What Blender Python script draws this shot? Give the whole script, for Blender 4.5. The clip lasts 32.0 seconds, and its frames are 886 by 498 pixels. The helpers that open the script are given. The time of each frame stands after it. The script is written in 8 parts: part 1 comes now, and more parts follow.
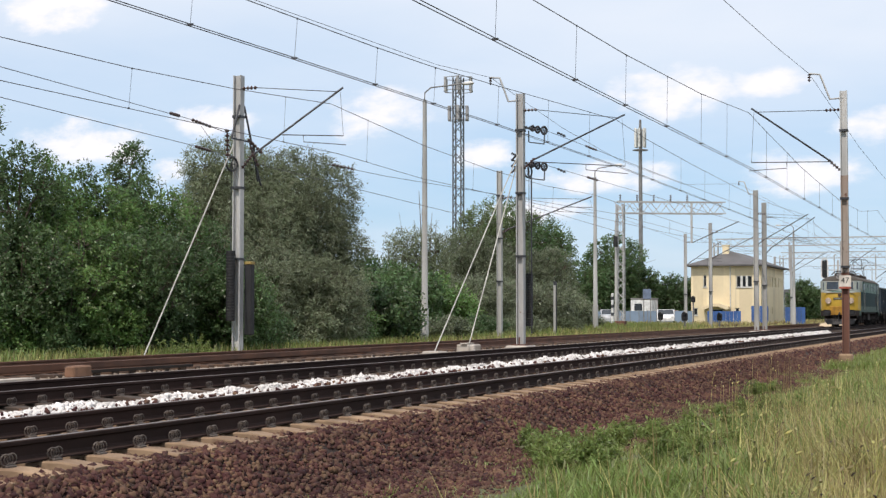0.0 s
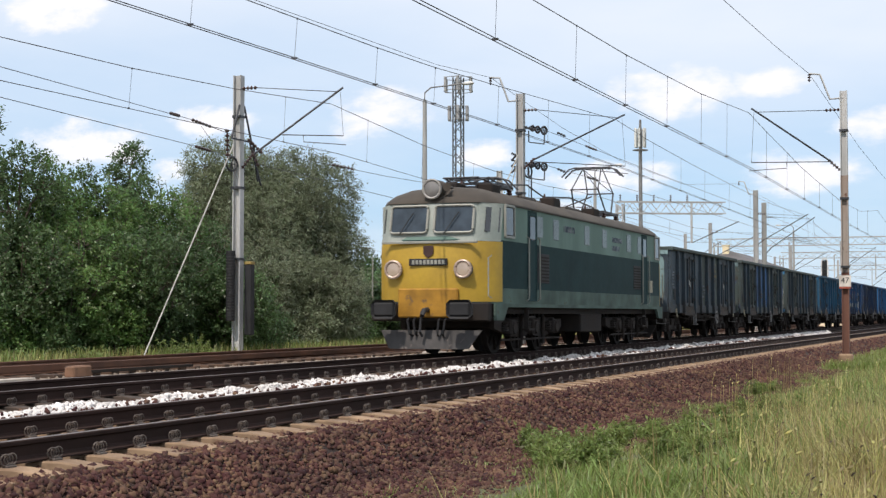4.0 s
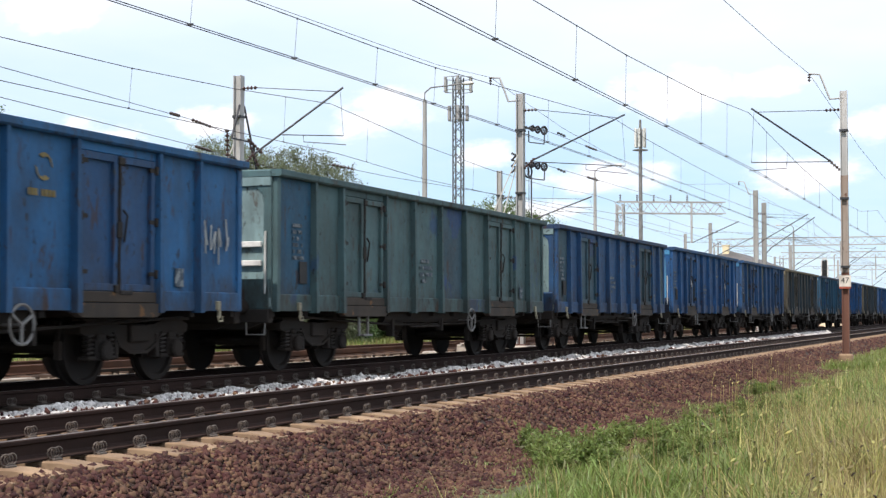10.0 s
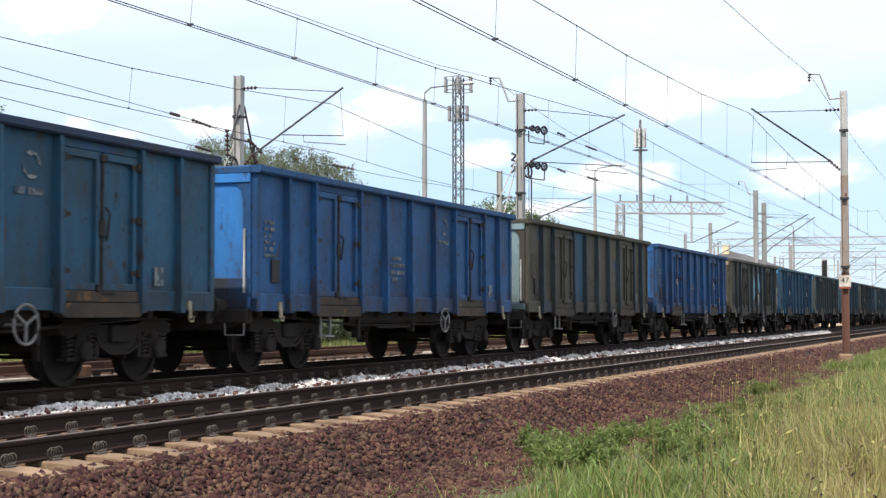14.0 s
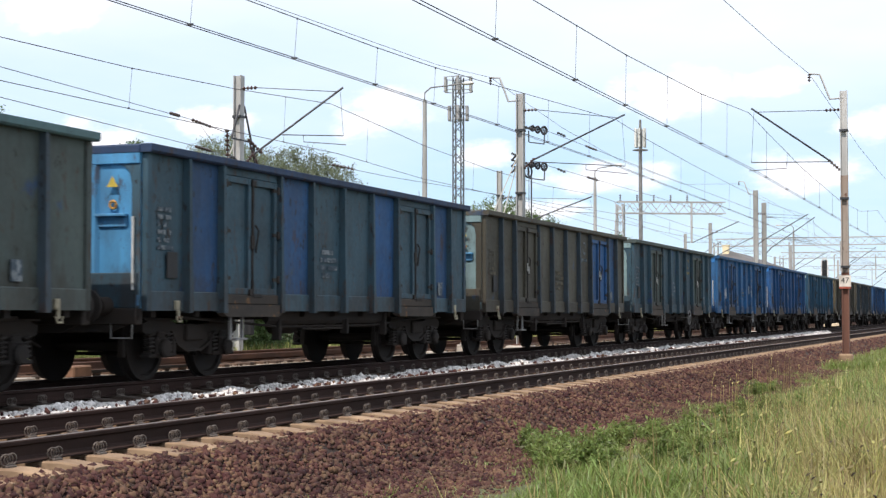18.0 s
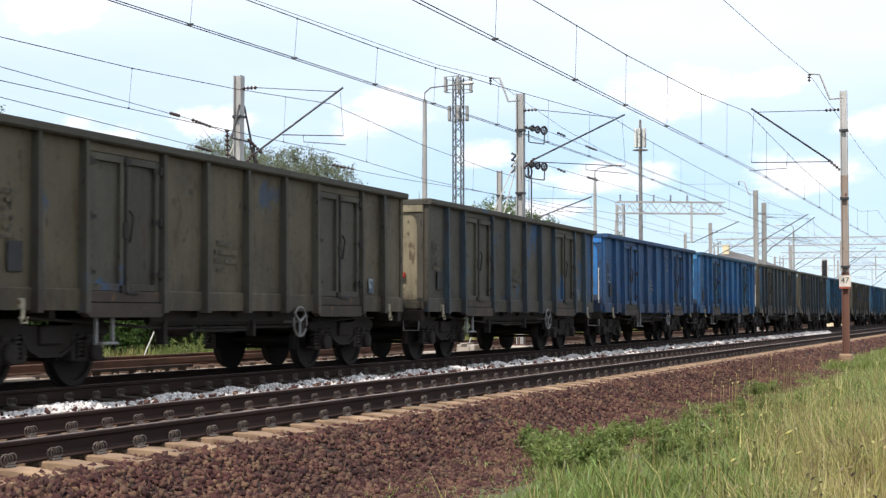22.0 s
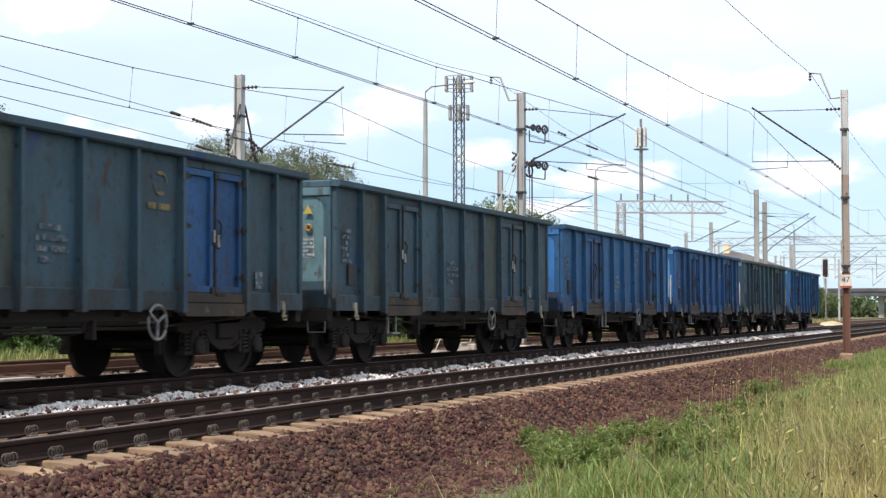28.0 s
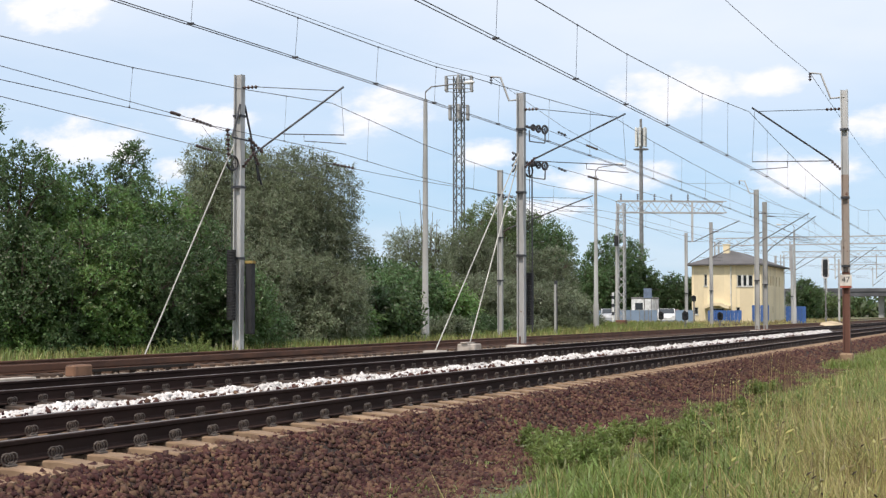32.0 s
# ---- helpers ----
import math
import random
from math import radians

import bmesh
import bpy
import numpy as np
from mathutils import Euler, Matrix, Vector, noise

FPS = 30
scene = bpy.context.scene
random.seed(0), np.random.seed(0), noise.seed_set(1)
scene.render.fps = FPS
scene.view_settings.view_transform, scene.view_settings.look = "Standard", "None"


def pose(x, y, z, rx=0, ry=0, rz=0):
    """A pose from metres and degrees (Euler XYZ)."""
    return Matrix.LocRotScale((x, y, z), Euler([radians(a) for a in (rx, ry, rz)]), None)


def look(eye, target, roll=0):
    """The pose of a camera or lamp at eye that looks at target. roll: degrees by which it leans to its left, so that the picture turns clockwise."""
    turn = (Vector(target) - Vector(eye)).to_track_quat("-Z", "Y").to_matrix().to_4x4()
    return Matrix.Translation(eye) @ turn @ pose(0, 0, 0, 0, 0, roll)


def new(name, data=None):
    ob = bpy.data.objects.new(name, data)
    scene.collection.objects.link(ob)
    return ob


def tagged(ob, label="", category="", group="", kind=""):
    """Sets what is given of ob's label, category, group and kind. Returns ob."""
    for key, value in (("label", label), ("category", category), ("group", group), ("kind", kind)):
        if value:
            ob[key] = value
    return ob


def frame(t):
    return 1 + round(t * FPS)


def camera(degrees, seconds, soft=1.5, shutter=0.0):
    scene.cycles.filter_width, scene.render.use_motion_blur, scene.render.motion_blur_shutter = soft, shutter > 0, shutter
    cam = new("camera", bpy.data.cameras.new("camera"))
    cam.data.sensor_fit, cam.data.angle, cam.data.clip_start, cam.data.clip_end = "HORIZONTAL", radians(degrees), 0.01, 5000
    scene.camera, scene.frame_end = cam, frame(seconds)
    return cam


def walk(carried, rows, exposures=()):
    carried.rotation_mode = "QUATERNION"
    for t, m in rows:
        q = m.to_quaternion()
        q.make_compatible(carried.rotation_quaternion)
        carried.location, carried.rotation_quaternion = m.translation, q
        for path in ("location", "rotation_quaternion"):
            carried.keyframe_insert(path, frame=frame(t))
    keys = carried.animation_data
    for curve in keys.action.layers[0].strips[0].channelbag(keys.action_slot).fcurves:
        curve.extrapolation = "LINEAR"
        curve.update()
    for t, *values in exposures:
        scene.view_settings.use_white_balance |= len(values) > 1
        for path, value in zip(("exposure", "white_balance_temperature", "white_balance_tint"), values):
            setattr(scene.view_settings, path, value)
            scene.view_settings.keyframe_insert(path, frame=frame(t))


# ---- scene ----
cam = camera(32.38, 32.0, soft=1.35, shutter=0.08)
EYE = (0.0, 0.0, 0.944)


def aim(yaw, pitch):
    """The standing camera's pose, by its heading from the track's direction and its tilt."""
    y, p = radians(yaw), radians(pitch)
    return look(EYE, (math.cos(p) * math.cos(y), math.cos(p) * math.sin(y), EYE[2] + math.sin(p)))


walk(cam, [(0.0, aim(20.511, 2.439)), (25.0, aim(20.511, 2.439)), (28.0, aim(20.536, 2.41)), (32.0, aim(20.536, 2.41))],
     exposures=[(0.0, 0.0, 6750, 15), (2.0, 0.0, 6750, 15), (3.2, -0.06, 6750, 15), (5.6, 0.32, 6750, 15), (30.6, 0.32, 6750, 15), (31.0, 0.29, 6750, 15), (31.5, 0.12, 6750, 15), (32.0, 0.05, 6750, 15)])

# ---- sky and sun ----
SUN_WAY = Vector((-0.62, 0.09, 1.0)).normalized()
SUN_EL = math.asin(SUN_WAY.z)
SUN_AZ = math.atan2(SUN_WAY.x, SUN_WAY.y)
world = bpy.data.worlds.new("sky")
scene.world = world
world.use_nodes = True


CLOUDS = [(0.207, 0.147, 0.047, 0.017), (0.127, 0.091, 0.037, 0.014), (0.423, 0.144, 0.043, 0.017), (0.669, 0.131, 0.055, 0.018), (0.340, 0.112, 0.026, 0.011),
          (0.262, 0.092, 0.050, 0.012), (0.150, 0.152, 0.026, 0.010), (0.594, 0.108, 0.018, 0.012), (0.700, 0.240, 0.050, 0.020), (0.560, 0.143, 0.034, 0.014),
          (0.066, 0.120, 0.040, 0.012), (0.300, 0.070, 0.040, 0.009)]


def sky_world():
    """Blue summer sky, whitened upwards by thin veil, with small cumulus ahead and a broken layer all round."""
    nt = world.node_tree
    nt.nodes.clear()
    n, l = nt.nodes.new, nt.links.new

    def calc(op, a, b=None, c=None):
        m = n("ShaderNodeMath")
        m.operation = op
        for k, x in enumerate((a, b, c)):
            if x is None:
                continue
            if isinstance(x, (int, float)):
                m.inputs[k].default_value = x
            else:
                l(x, m.inputs[k])
        return m.outputs[0]

    def span(x, a, b, c=0.0, d=1.0, smooth=True):
        m = n("ShaderNodeMapRange")
        m.interpolation_type = "SMOOTHSTEP" if smooth else "LINEAR"
        for k, val in zip((1, 2, 3, 4), (a, b, c, d)):
            m.inputs[k].default_value = val
        l(x, m.inputs[0])
        return m.outputs[0]

    def blend(fac, a, b):
        m = n("ShaderNodeMix")
        m.data_type = "RGBA"
        for k, x in ((0, fac), (6, a), (7, b)):
            if isinstance(x, tuple):
                m.inputs[k].default_value = (*x, 1)
            elif isinstance(x, float):
                m.inputs[k].default_value = x
            else:
                l(x, m.inputs[k])
        return m.outputs[2]

    out, bg = n("ShaderNodeOutputWorld"), n("ShaderNodeBackground")
    sky = n("ShaderNodeTexSky")
    sky.sky_type, sky.sun_disc = "NISHITA", False
    sky.sun_elevation, sky.sun_rotation = SUN_EL, SUN_AZ
    sky.air_density, sky.dust_density, sky.ozone_density = 1.0, 0.5, 2.0
    co, sep = n("ShaderNodeTexCoord"), n("ShaderNodeSeparateXYZ")
    l(co.outputs["Generated"], sep.inputs[0])
    X, Y, Z = sep.outputs
    # a broken layer all round, thicker high up
    top = calc("MAXIMUM", calc("ADD", Z, 0.10), 0.02)
    com, div = n("ShaderNodeCombineXYZ"), n("ShaderNodeVectorMath")
    div.operation = "DIVIDE"
    for k in range(3):
        l(top, com.inputs[k])
    l(co.outputs["Generated"], div.inputs[0]); l(com.outputs[0], div.inputs[1])
    broad = n("ShaderNodeTexNoise")
    broad.inputs["Scale"].default_value, broad.inputs["Detail"].default_value, broad.inputs["Roughness"].default_value = 0.9, 7.0, 0.5
    l(div.outputs[0], broad.inputs["Vector"])
    layer = span(broad.outputs["Fac"], 0.50, 0.75)
    # cumulus ahead, down the line
    xs = calc("MAXIMUM", X, 0.05)
    u, v = calc("DIVIDE", Y, xs), calc("DIVIDE", Z, xs)
    uv, puff = n("ShaderNodeCombineXYZ"), n("ShaderNodeTexNoise")
    l(u, uv.inputs[0]); l(calc("MULTIPLY", v, 2.0), uv.inputs[1])
    puff.inputs["Scale"].default_value, puff.inputs["Detail"].default_value, puff.inputs["Roughness"].default_value = 26.0, 7.0, 0.58
    l(uv.outputs[0], puff.inputs["Vector"])
    rag = calc("MULTIPLY_ADD", puff.outputs["Fac"], 4.4, -2.3)
    heap = None
    for u0, v0, a, b in CLOUDS:
        du, dv = calc("MULTIPLY_ADD", u, 1 / a, -u0 / a), calc("MULTIPLY_ADD", v, 1 / b, -v0 / b)
        r2 = calc("ADD", calc("MULTIPLY", du, du), calc("MULTIPLY", dv, dv))
        one = calc("ADD", calc("SUBTRACT", 1.0, r2), rag)
        heap = one if heap is None else calc("MAXIMUM", heap, one)
    white = span(heap, -0.5, 1.3)
    wisp = span(broad.outputs["Fac"], 0.30, 0.72, -0.12, 0.22, False)
    veil = calc("ADD", span(Z, 0.05, 0.24, 0.16, 0.80), wisp)
    veil = calc("MAXIMUM", veil, calc("MULTIPLY", layer, 0.75))
    blue = blend(0.6, sky.outputs[0], (2.9, 5.3, 8.0))
    thin = blend(veil, blue, (6.9, 7.6, 8.3))
    l(blend(calc("MULTIPLY", white, 0.85), thin, (8.6, 8.6, 8.75)), bg.inputs[0])
    bg.inputs[1].default_value = 0.125
    l(bg.outputs[0], out.inputs[0])


sky_world()
sun = new("sun", bpy.data.lights.new("sun", "SUN"))
sun.data.energy, sun.data.angle, sun.data.color = 3.6, radians(0.6), (1.0, 0.95, 0.87)
sun.matrix_world = look(SUN_WAY * 50, (0, 0, 0))

# ---- materials ----
MATS = {}


def mat(name, col, rough=0.75, metal=0.0, col2=None, scale=3.0, fine=40.0, bump=0.15, stretch=(1, 1, 1), mix=0.5, spec=0.4,
        vary=0.15, island=0.0, through_light=0.0, wear=None, wear_at=0.62, wear_scale=5.0, bump_dist=0.01):
    """A surface with two scales of grain; wear: a second colour in ragged spots; island: variation from piece to piece of one mesh."""
    if name in MATS:
        return MATS[name]
    m = bpy.data.materials.new(name)
    MATS[name] = m
    m.use_nodes = True
    nt = m.node_tree
    nt.nodes.clear()
    n, l = nt.nodes.new, nt.links.new
    out, sh = n("ShaderNodeOutputMaterial"), n("ShaderNodeBsdfPrincipled")
    co, info = n("ShaderNodeTexCoord"), n("ShaderNodeObjectInfo")
    shift = n("ShaderNodeVectorMath"); shift.operation = "MULTIPLY_ADD"
    shift.inputs[1].default_value, = ((37.0, 53.0, 71.0),)
    l(info.outputs["Random"], shift.inputs[0]); l(co.outputs["Object"], shift.inputs[2])
    mp = n("ShaderNodeMapping"); mp.inputs["Scale"].default_value = stretch
    l(shift.outputs[0], mp.inputs[0])
    big, small = n("ShaderNodeTexNoise"), n("ShaderNodeTexNoise")
    for tex, sc in ((big, scale), (small, fine)):
        tex.inputs["Scale"].default_value, tex.inputs["Detail"].default_value = sc, 5.0
        l(mp.outputs[0], tex.inputs["Vector"])
    c2 = col2 or tuple(c * 0.62 for c in col)
    mr = n("ShaderNodeMapRange"); mr.inputs[1].default_value, mr.inputs[2].default_value = 0.35, 0.65
    mr.inputs[4].default_value = min(1.0, mix * 2)
    l(big.outputs["Fac"], mr.inputs[0])
    a = n("ShaderNodeMix"); a.data_type = "RGBA"
    a.inputs[6].default_value, a.inputs[7].default_value = (*col, 1), (*c2, 1)
    l(mr.outputs[0], a.inputs[0])
    colour = a.outputs[2]
    if wear:
        wn, wr = n("ShaderNodeTexNoise"), n("ShaderNodeMapRange")
        wn.inputs["Scale"].default_value, wn.inputs["Detail"].default_value, wn.inputs["Roughness"].default_value = wear_scale, 8.0, 0.65
        wr.inputs[1].default_value, wr.inputs[2].default_value = wear_at, wear_at + 0.05
        l(shift.outputs[0], wn.inputs["Vector"]); l(wn.outputs["Fac"], wr.inputs[0])
        w = n("ShaderNodeMix"); w.data_type = "RGBA"; w.inputs[7].default_value = (*wear, 1)
        l(wr.outputs[0], w.inputs[0]); l(colour, w.inputs[6]); colour = w.outputs[2]
    hsv = n("ShaderNodeHueSaturation")
    v = n("ShaderNodeMapRange"); v.inputs[3].default_value, v.inputs[4].default_value = 1 - vary, 1 + vary
    l(small.outputs["Fac"], v.inputs[0])
    value = v.outputs[0]
    rnd = n("ShaderNodeMapRange"); rnd.inputs[3].default_value, rnd.inputs[4].default_value = 1 - vary * 0.7, 1 + vary * 0.7
    l(info.outputs["Random"], rnd.inputs[0])
    mu = n("ShaderNodeMath"); mu.operation = "MULTIPLY"; l(value, mu.inputs[0]); l(rnd.outputs[0], mu.inputs[1]); value = mu.outputs[0]
    if island:
        geo, ir = n("ShaderNodeNewGeometry"), n("ShaderNodeMapRange")
        ir.inputs[3].default_value, ir.inputs[4].default_value = 1 - island, 1 + island
        l(geo.outputs["Random Per Island"], ir.inputs[0])
        m2 = n("ShaderNodeMath"); m2.operation = "MULTIPLY"; l(value, m2.inputs[0]); l(ir.outputs[0], m2.inputs[1]); value = m2.outputs[0]
        hs = n("ShaderNodeMapRange"); hs.inputs[3].default_value, hs.inputs[4].default_value = 0.5 - island * 0.06, 0.5 + island * 0.06
        l(geo.outputs["Random Per Island"], hs.inputs[0]); l(hs.outputs[0], hsv.inputs["Hue"])
    l(value, hsv.inputs["Value"]); l(colour, hsv.inputs["Color"])
    l(hsv.outputs[0], sh.inputs["Base Color"])
    sh.inputs["Metallic"].default_value, sh.inputs["Specular IOR Level"].default_value = metal, spec
    rr = n("ShaderNodeMapRange"); rr.inputs[3].default_value, rr.inputs[4].default_value = max(0.03, rough - 0.12), min(1, rough + 0.12)
    l(small.outputs["Fac"], rr.inputs[0]); l(rr.outputs[0], sh.inputs["Roughness"])
    if bump:
        b = n("ShaderNodeBump"); b.inputs["Strength"].default_value, b.inputs["Distance"].default_value = bump, bump_dist
        l(small.outputs["Fac"], b.inputs["Height"]); l(b.outputs[0], sh.inputs["Normal"])
    last = sh.outputs[0]
    if through_light:
        tr, ms = n("ShaderNodeBsdfTranslucent"), n("ShaderNodeMixShader")
        l(hsv.outputs[0], tr.inputs[0]); ms.inputs[0].default_value = through_light
        l(last, ms.inputs[1]); l(tr.outputs[0], ms.inputs[2]); last = ms.outputs[0]
    l(last, out.inputs[0])
    return m


def paint(name, col, patch=None, patch_at=0.63, faded=None):
    """Old wagon paint: faded in clouds, scraped patches of another coat, rust specks and dirt streaks that run downwards."""
    key = "paint_" + name
    if key in MATS:
        return MATS[key]
    m = bpy.data.materials.new(key)
    MATS[key] = m
    m.use_nodes = True
    nt = m.node_tree
    n, l = nt.nodes.new, nt.links.new
    sh = nt.nodes["Principled BSDF"]
    co, info = n("ShaderNodeTexCoord"), n("ShaderNodeObjectInfo")
    sh.inputs["Specular IOR Level"].default_value = 0.3
    shift = n("ShaderNodeVectorMath"); shift.operation = "MULTIPLY_ADD"; shift.inputs[1].default_value = (37.0, 53.0, 71.0)
    l(info.outputs["Random"], shift.inputs[0]); l(co.outputs["Object"], shift.inputs[2])

    def noise_mask(scale, lo, hi, stretch=(1, 1, 1), detail=6.0, rough=0.6):
        mp, tx, mr = n("ShaderNodeMapping"), n("ShaderNodeTexNoise"), n("ShaderNodeMapRange")
        mp.inputs["Scale"].default_value = stretch
        tx.inputs["Scale"].default_value, tx.inputs["Detail"].default_value, tx.inputs["Roughness"].default_value = scale, detail, rough
        mr.inputs[1].default_value, mr.inputs[2].default_value = lo, hi
        l(shift.outputs[0], mp.inputs[0]); l(mp.outputs[0], tx.inputs["Vector"]); l(tx.outputs["Fac"], mr.inputs[0])
        return mr.outputs[0]

    def lay(fac, under, over, strength=1.0):
        x = n("ShaderNodeMix"); x.data_type = "RGBA"
        k = n("ShaderNodeMath"); k.operation = "MULTIPLY"; k.inputs[1].default_value = strength
        l(fac, k.inputs[0]); l(k.outputs[0], x.inputs[0])
        if isinstance(under, tuple):
            x.inputs[6].default_value = (*under, 1)
        else:
            l(under, x.inputs[6])
        x.inputs[7].default_value = (*over, 1)
        return x.outputs[2]

    f = faded or tuple(c * 1.3 + 0.006 for c in col)
    c = lay(noise_mask(1.1, 0.35, 0.68), col, f, 0.8)
    if patch:
        c = lay(noise_mask(0.75, patch_at - 0.02, patch_at + 0.015, (1, 1, 0.9), 9.0, 0.58), c, patch, 0.85)
    c = lay(noise_mask(5.0, 0.46, 0.74, (1, 1, 0.12)), c, (0.030, 0.027, 0.024), 0.34)
    c = lay(noise_mask(1.6, 0.42, 0.74, (1, 1, 0.7), 8.0, 0.66), c, (0.034, 0.030, 0.026), 0.48)
    c = lay(noise_mask(9.0, 0.625, 0.66, (1, 1, 0.5), 6.0, 0.6), c, (0.016, 0.013, 0.012), 0.8)
    c = lay(noise_mask(6.0, 0.585, 0.64, (1, 1, 0.6), 10.0, 0.75), c, (0.050, 0.028, 0.018), 0.55)
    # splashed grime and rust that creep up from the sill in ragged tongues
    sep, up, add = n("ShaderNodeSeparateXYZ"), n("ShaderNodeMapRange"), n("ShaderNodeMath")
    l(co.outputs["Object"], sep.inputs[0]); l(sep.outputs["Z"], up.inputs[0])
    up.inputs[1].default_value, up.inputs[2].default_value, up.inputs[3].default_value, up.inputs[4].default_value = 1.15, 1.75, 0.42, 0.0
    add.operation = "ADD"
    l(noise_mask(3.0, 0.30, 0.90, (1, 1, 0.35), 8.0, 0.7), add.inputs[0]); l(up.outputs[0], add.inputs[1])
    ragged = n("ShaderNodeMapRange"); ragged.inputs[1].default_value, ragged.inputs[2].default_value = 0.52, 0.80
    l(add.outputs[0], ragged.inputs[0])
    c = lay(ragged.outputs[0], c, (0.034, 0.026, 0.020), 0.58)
    c = lay(noise_mask(1.7, 0.66, 0.70, (1, 1, 0.5), 10.0, 0.72), c, (0.085, 0.040, 0.020), 0.8)
    c = lay(noise_mask(4.2, 0.585, 0.625, (1, 1, 0.30), 9.0, 0.7), c, (0.052, 0.026, 0.015), 0.70)
    c = lay(noise_mask(0.55, 0.50, 0.66, (1, 1, 0.8), 5.0, 0.5), c, tuple(k * 1.7 + 0.010 for k in col), 0.35)
    v = n("ShaderNodeHueSaturation"); vr = n("ShaderNodeMapRange")
    vr.inputs[3].default_value, vr.inputs[4].default_value = 0.85, 1.15
    l(info.outputs["Random"], vr.inputs[0]); l(vr.outputs[0], v.inputs["Value"]); l(c, v.inputs["Color"])
    l(v.outputs[0], sh.inputs["Base Color"])
    rg = n("ShaderNodeMapRange"); rg.inputs[3].default_value, rg.inputs[4].default_value = 0.5, 0.85
    tx = n("ShaderNodeTexNoise"); tx.inputs["Scale"].default_value = 14.0
    l(shift.outputs[0], tx.inputs["Vector"]); l(tx.outputs["Fac"], rg.inputs[0]); l(rg.outputs[0], sh.inputs["Roughness"])
    tb = n("ShaderNodeTexNoise"); tb.inputs["Scale"].default_value, tb.inputs["Detail"].default_value = 1.6, 4.0
    l(shift.outputs[0], tb.inputs["Vector"])
    b = n("ShaderNodeBump"); b.inputs["Strength"].default_value, b.inputs["Distance"].default_value = 0.35, 0.04
    l(tb.outputs["Fac"], b.inputs["Height"]); l(b.outputs[0], sh.inputs["Normal"])
    return m


def glass(name, col=(0.02, 0.025, 0.03), rough=0.06):
    m = mat(name, col, rough, 0.0, bump=0.0, vary=0.05, spec=0.8)
    return m


M_BALLAST = mat("ballast_stone", (0.107, 0.051, 0.039), 0.9, col2=(0.061, 0.031, 0.026), scale=2.0, fine=40, bump=0.15, island=0.62, vary=0.25, bump_dist=0.01, spec=0.2)
# sheet under the loose stones, near black: shade of their gaps is in the colour
M_BALLAST_GAPS = mat("ballast_bed", (0.030, 0.016, 0.012), 0.95, col2=(0.018, 0.010, 0.008), scale=0.8, fine=30, bump=1.0, vary=0.5, bump_dist=0.05)
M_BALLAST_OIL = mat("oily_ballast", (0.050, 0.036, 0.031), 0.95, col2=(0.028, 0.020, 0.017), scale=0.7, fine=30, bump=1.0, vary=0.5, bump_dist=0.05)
M_WHITE = mat("white_limestone", (0.68, 0.65, 0.63), 0.85, col2=(0.46, 0.44, 0.42), scale=3, fine=18, bump=0.5, island=0.2)
M_SAND = mat("sandy_gravel", (0.34, 0.285, 0.225), 0.95, col2=(0.19, 0.145, 0.11), scale=0.6, fine=22, bump=0.8, vary=0.35, bump_dist=0.03)
M_SOIL = mat("grassy_soil", (0.075, 0.085, 0.035), 0.95, col2=(0.12, 0.11, 0.06), scale=0.5, fine=14, bump=0.9, vary=0.4, bump_dist=0.05)
M_MEADOW = mat("meadow_ground", (0.085, 0.105, 0.040), 0.95, col2=(0.16, 0.14, 0.08), scale=0.12, fine=6, bump=0.8, vary=0.35, bump_dist=0.08)
M_SLEEPER = mat("concrete_sleeper", (0.29, 0.195, 0.12), 0.85, col2=(0.17, 0.11, 0.068), scale=3, fine=30, bump=0.4)
M_WOODSL = mat("timber_sleeper", (0.10, 0.06, 0.04), 0.9, col2=(0.05, 0.035, 0.028), scale=2, fine=30, bump=0.5, stretch=(4, 1, 4))
M_RAIL = mat("rail_side", (0.040, 0.023, 0.019), 0.85, 0.0, col2=(0.025, 0.015, 0.0125), scale=1.2, fine=25, bump=0.25, spec=0.12)
M_RUSTRAIL = mat("rusty_rail", (0.13, 0.06, 0.035), 0.8, 0.1, col2=(0.07, 0.035, 0.024), scale=1.2, fine=25, bump=0.3)
M_RAILHEAD = mat("worn_rail_head", (0.20, 0.165, 0.15), 0.5, 0.6, col2=(0.13, 0.105, 0.095), scale=2, fine=20, bump=0.05)
M_CLIP = mat("clip_steel", (0.125, 0.100, 0.085), 0.65, 0.1, scale=6, fine=50)
M_MAST = mat("galvanised_mast", (0.47, 0.47, 0.46), 0.65, 0.0, col2=(0.34, 0.34, 0.335), scale=1.2, fine=20, bump=0.15, stretch=(1, 1, 0.3), wear=(0.20, 0.13, 0.09), wear_at=0.66)
M_MASTRUST = mat("red_lead_paint", (0.155, 0.070, 0.048), 0.8, 0.0, col2=(0.10, 0.048, 0.036), scale=1.5, fine=18, stretch=(1, 1, 0.3), wear=(0.25, 0.20, 0.17), wear_at=0.66)
M_FADED = mat("faded_red_lead", (0.30, 0.205, 0.155), 0.8, 0.0, col2=(0.36, 0.31, 0.27), scale=1.2, fine=18, stretch=(1, 1, 0.3), wear=(0.16, 0.08, 0.055), wear_at=0.6)
M_CONCRETE = mat("concrete", (0.40, 0.40, 0.385), 0.85, col2=(0.28, 0.28, 0.265), scale=1.0, fine=22, bump=0.25, stretch=(1, 1, 0.4))
M_FOOT = mat("weathered_footing", (0.46, 0.42, 0.37), 0.9, col2=(0.30, 0.26, 0.22), scale=2.5, fine=26, bump=0.5)
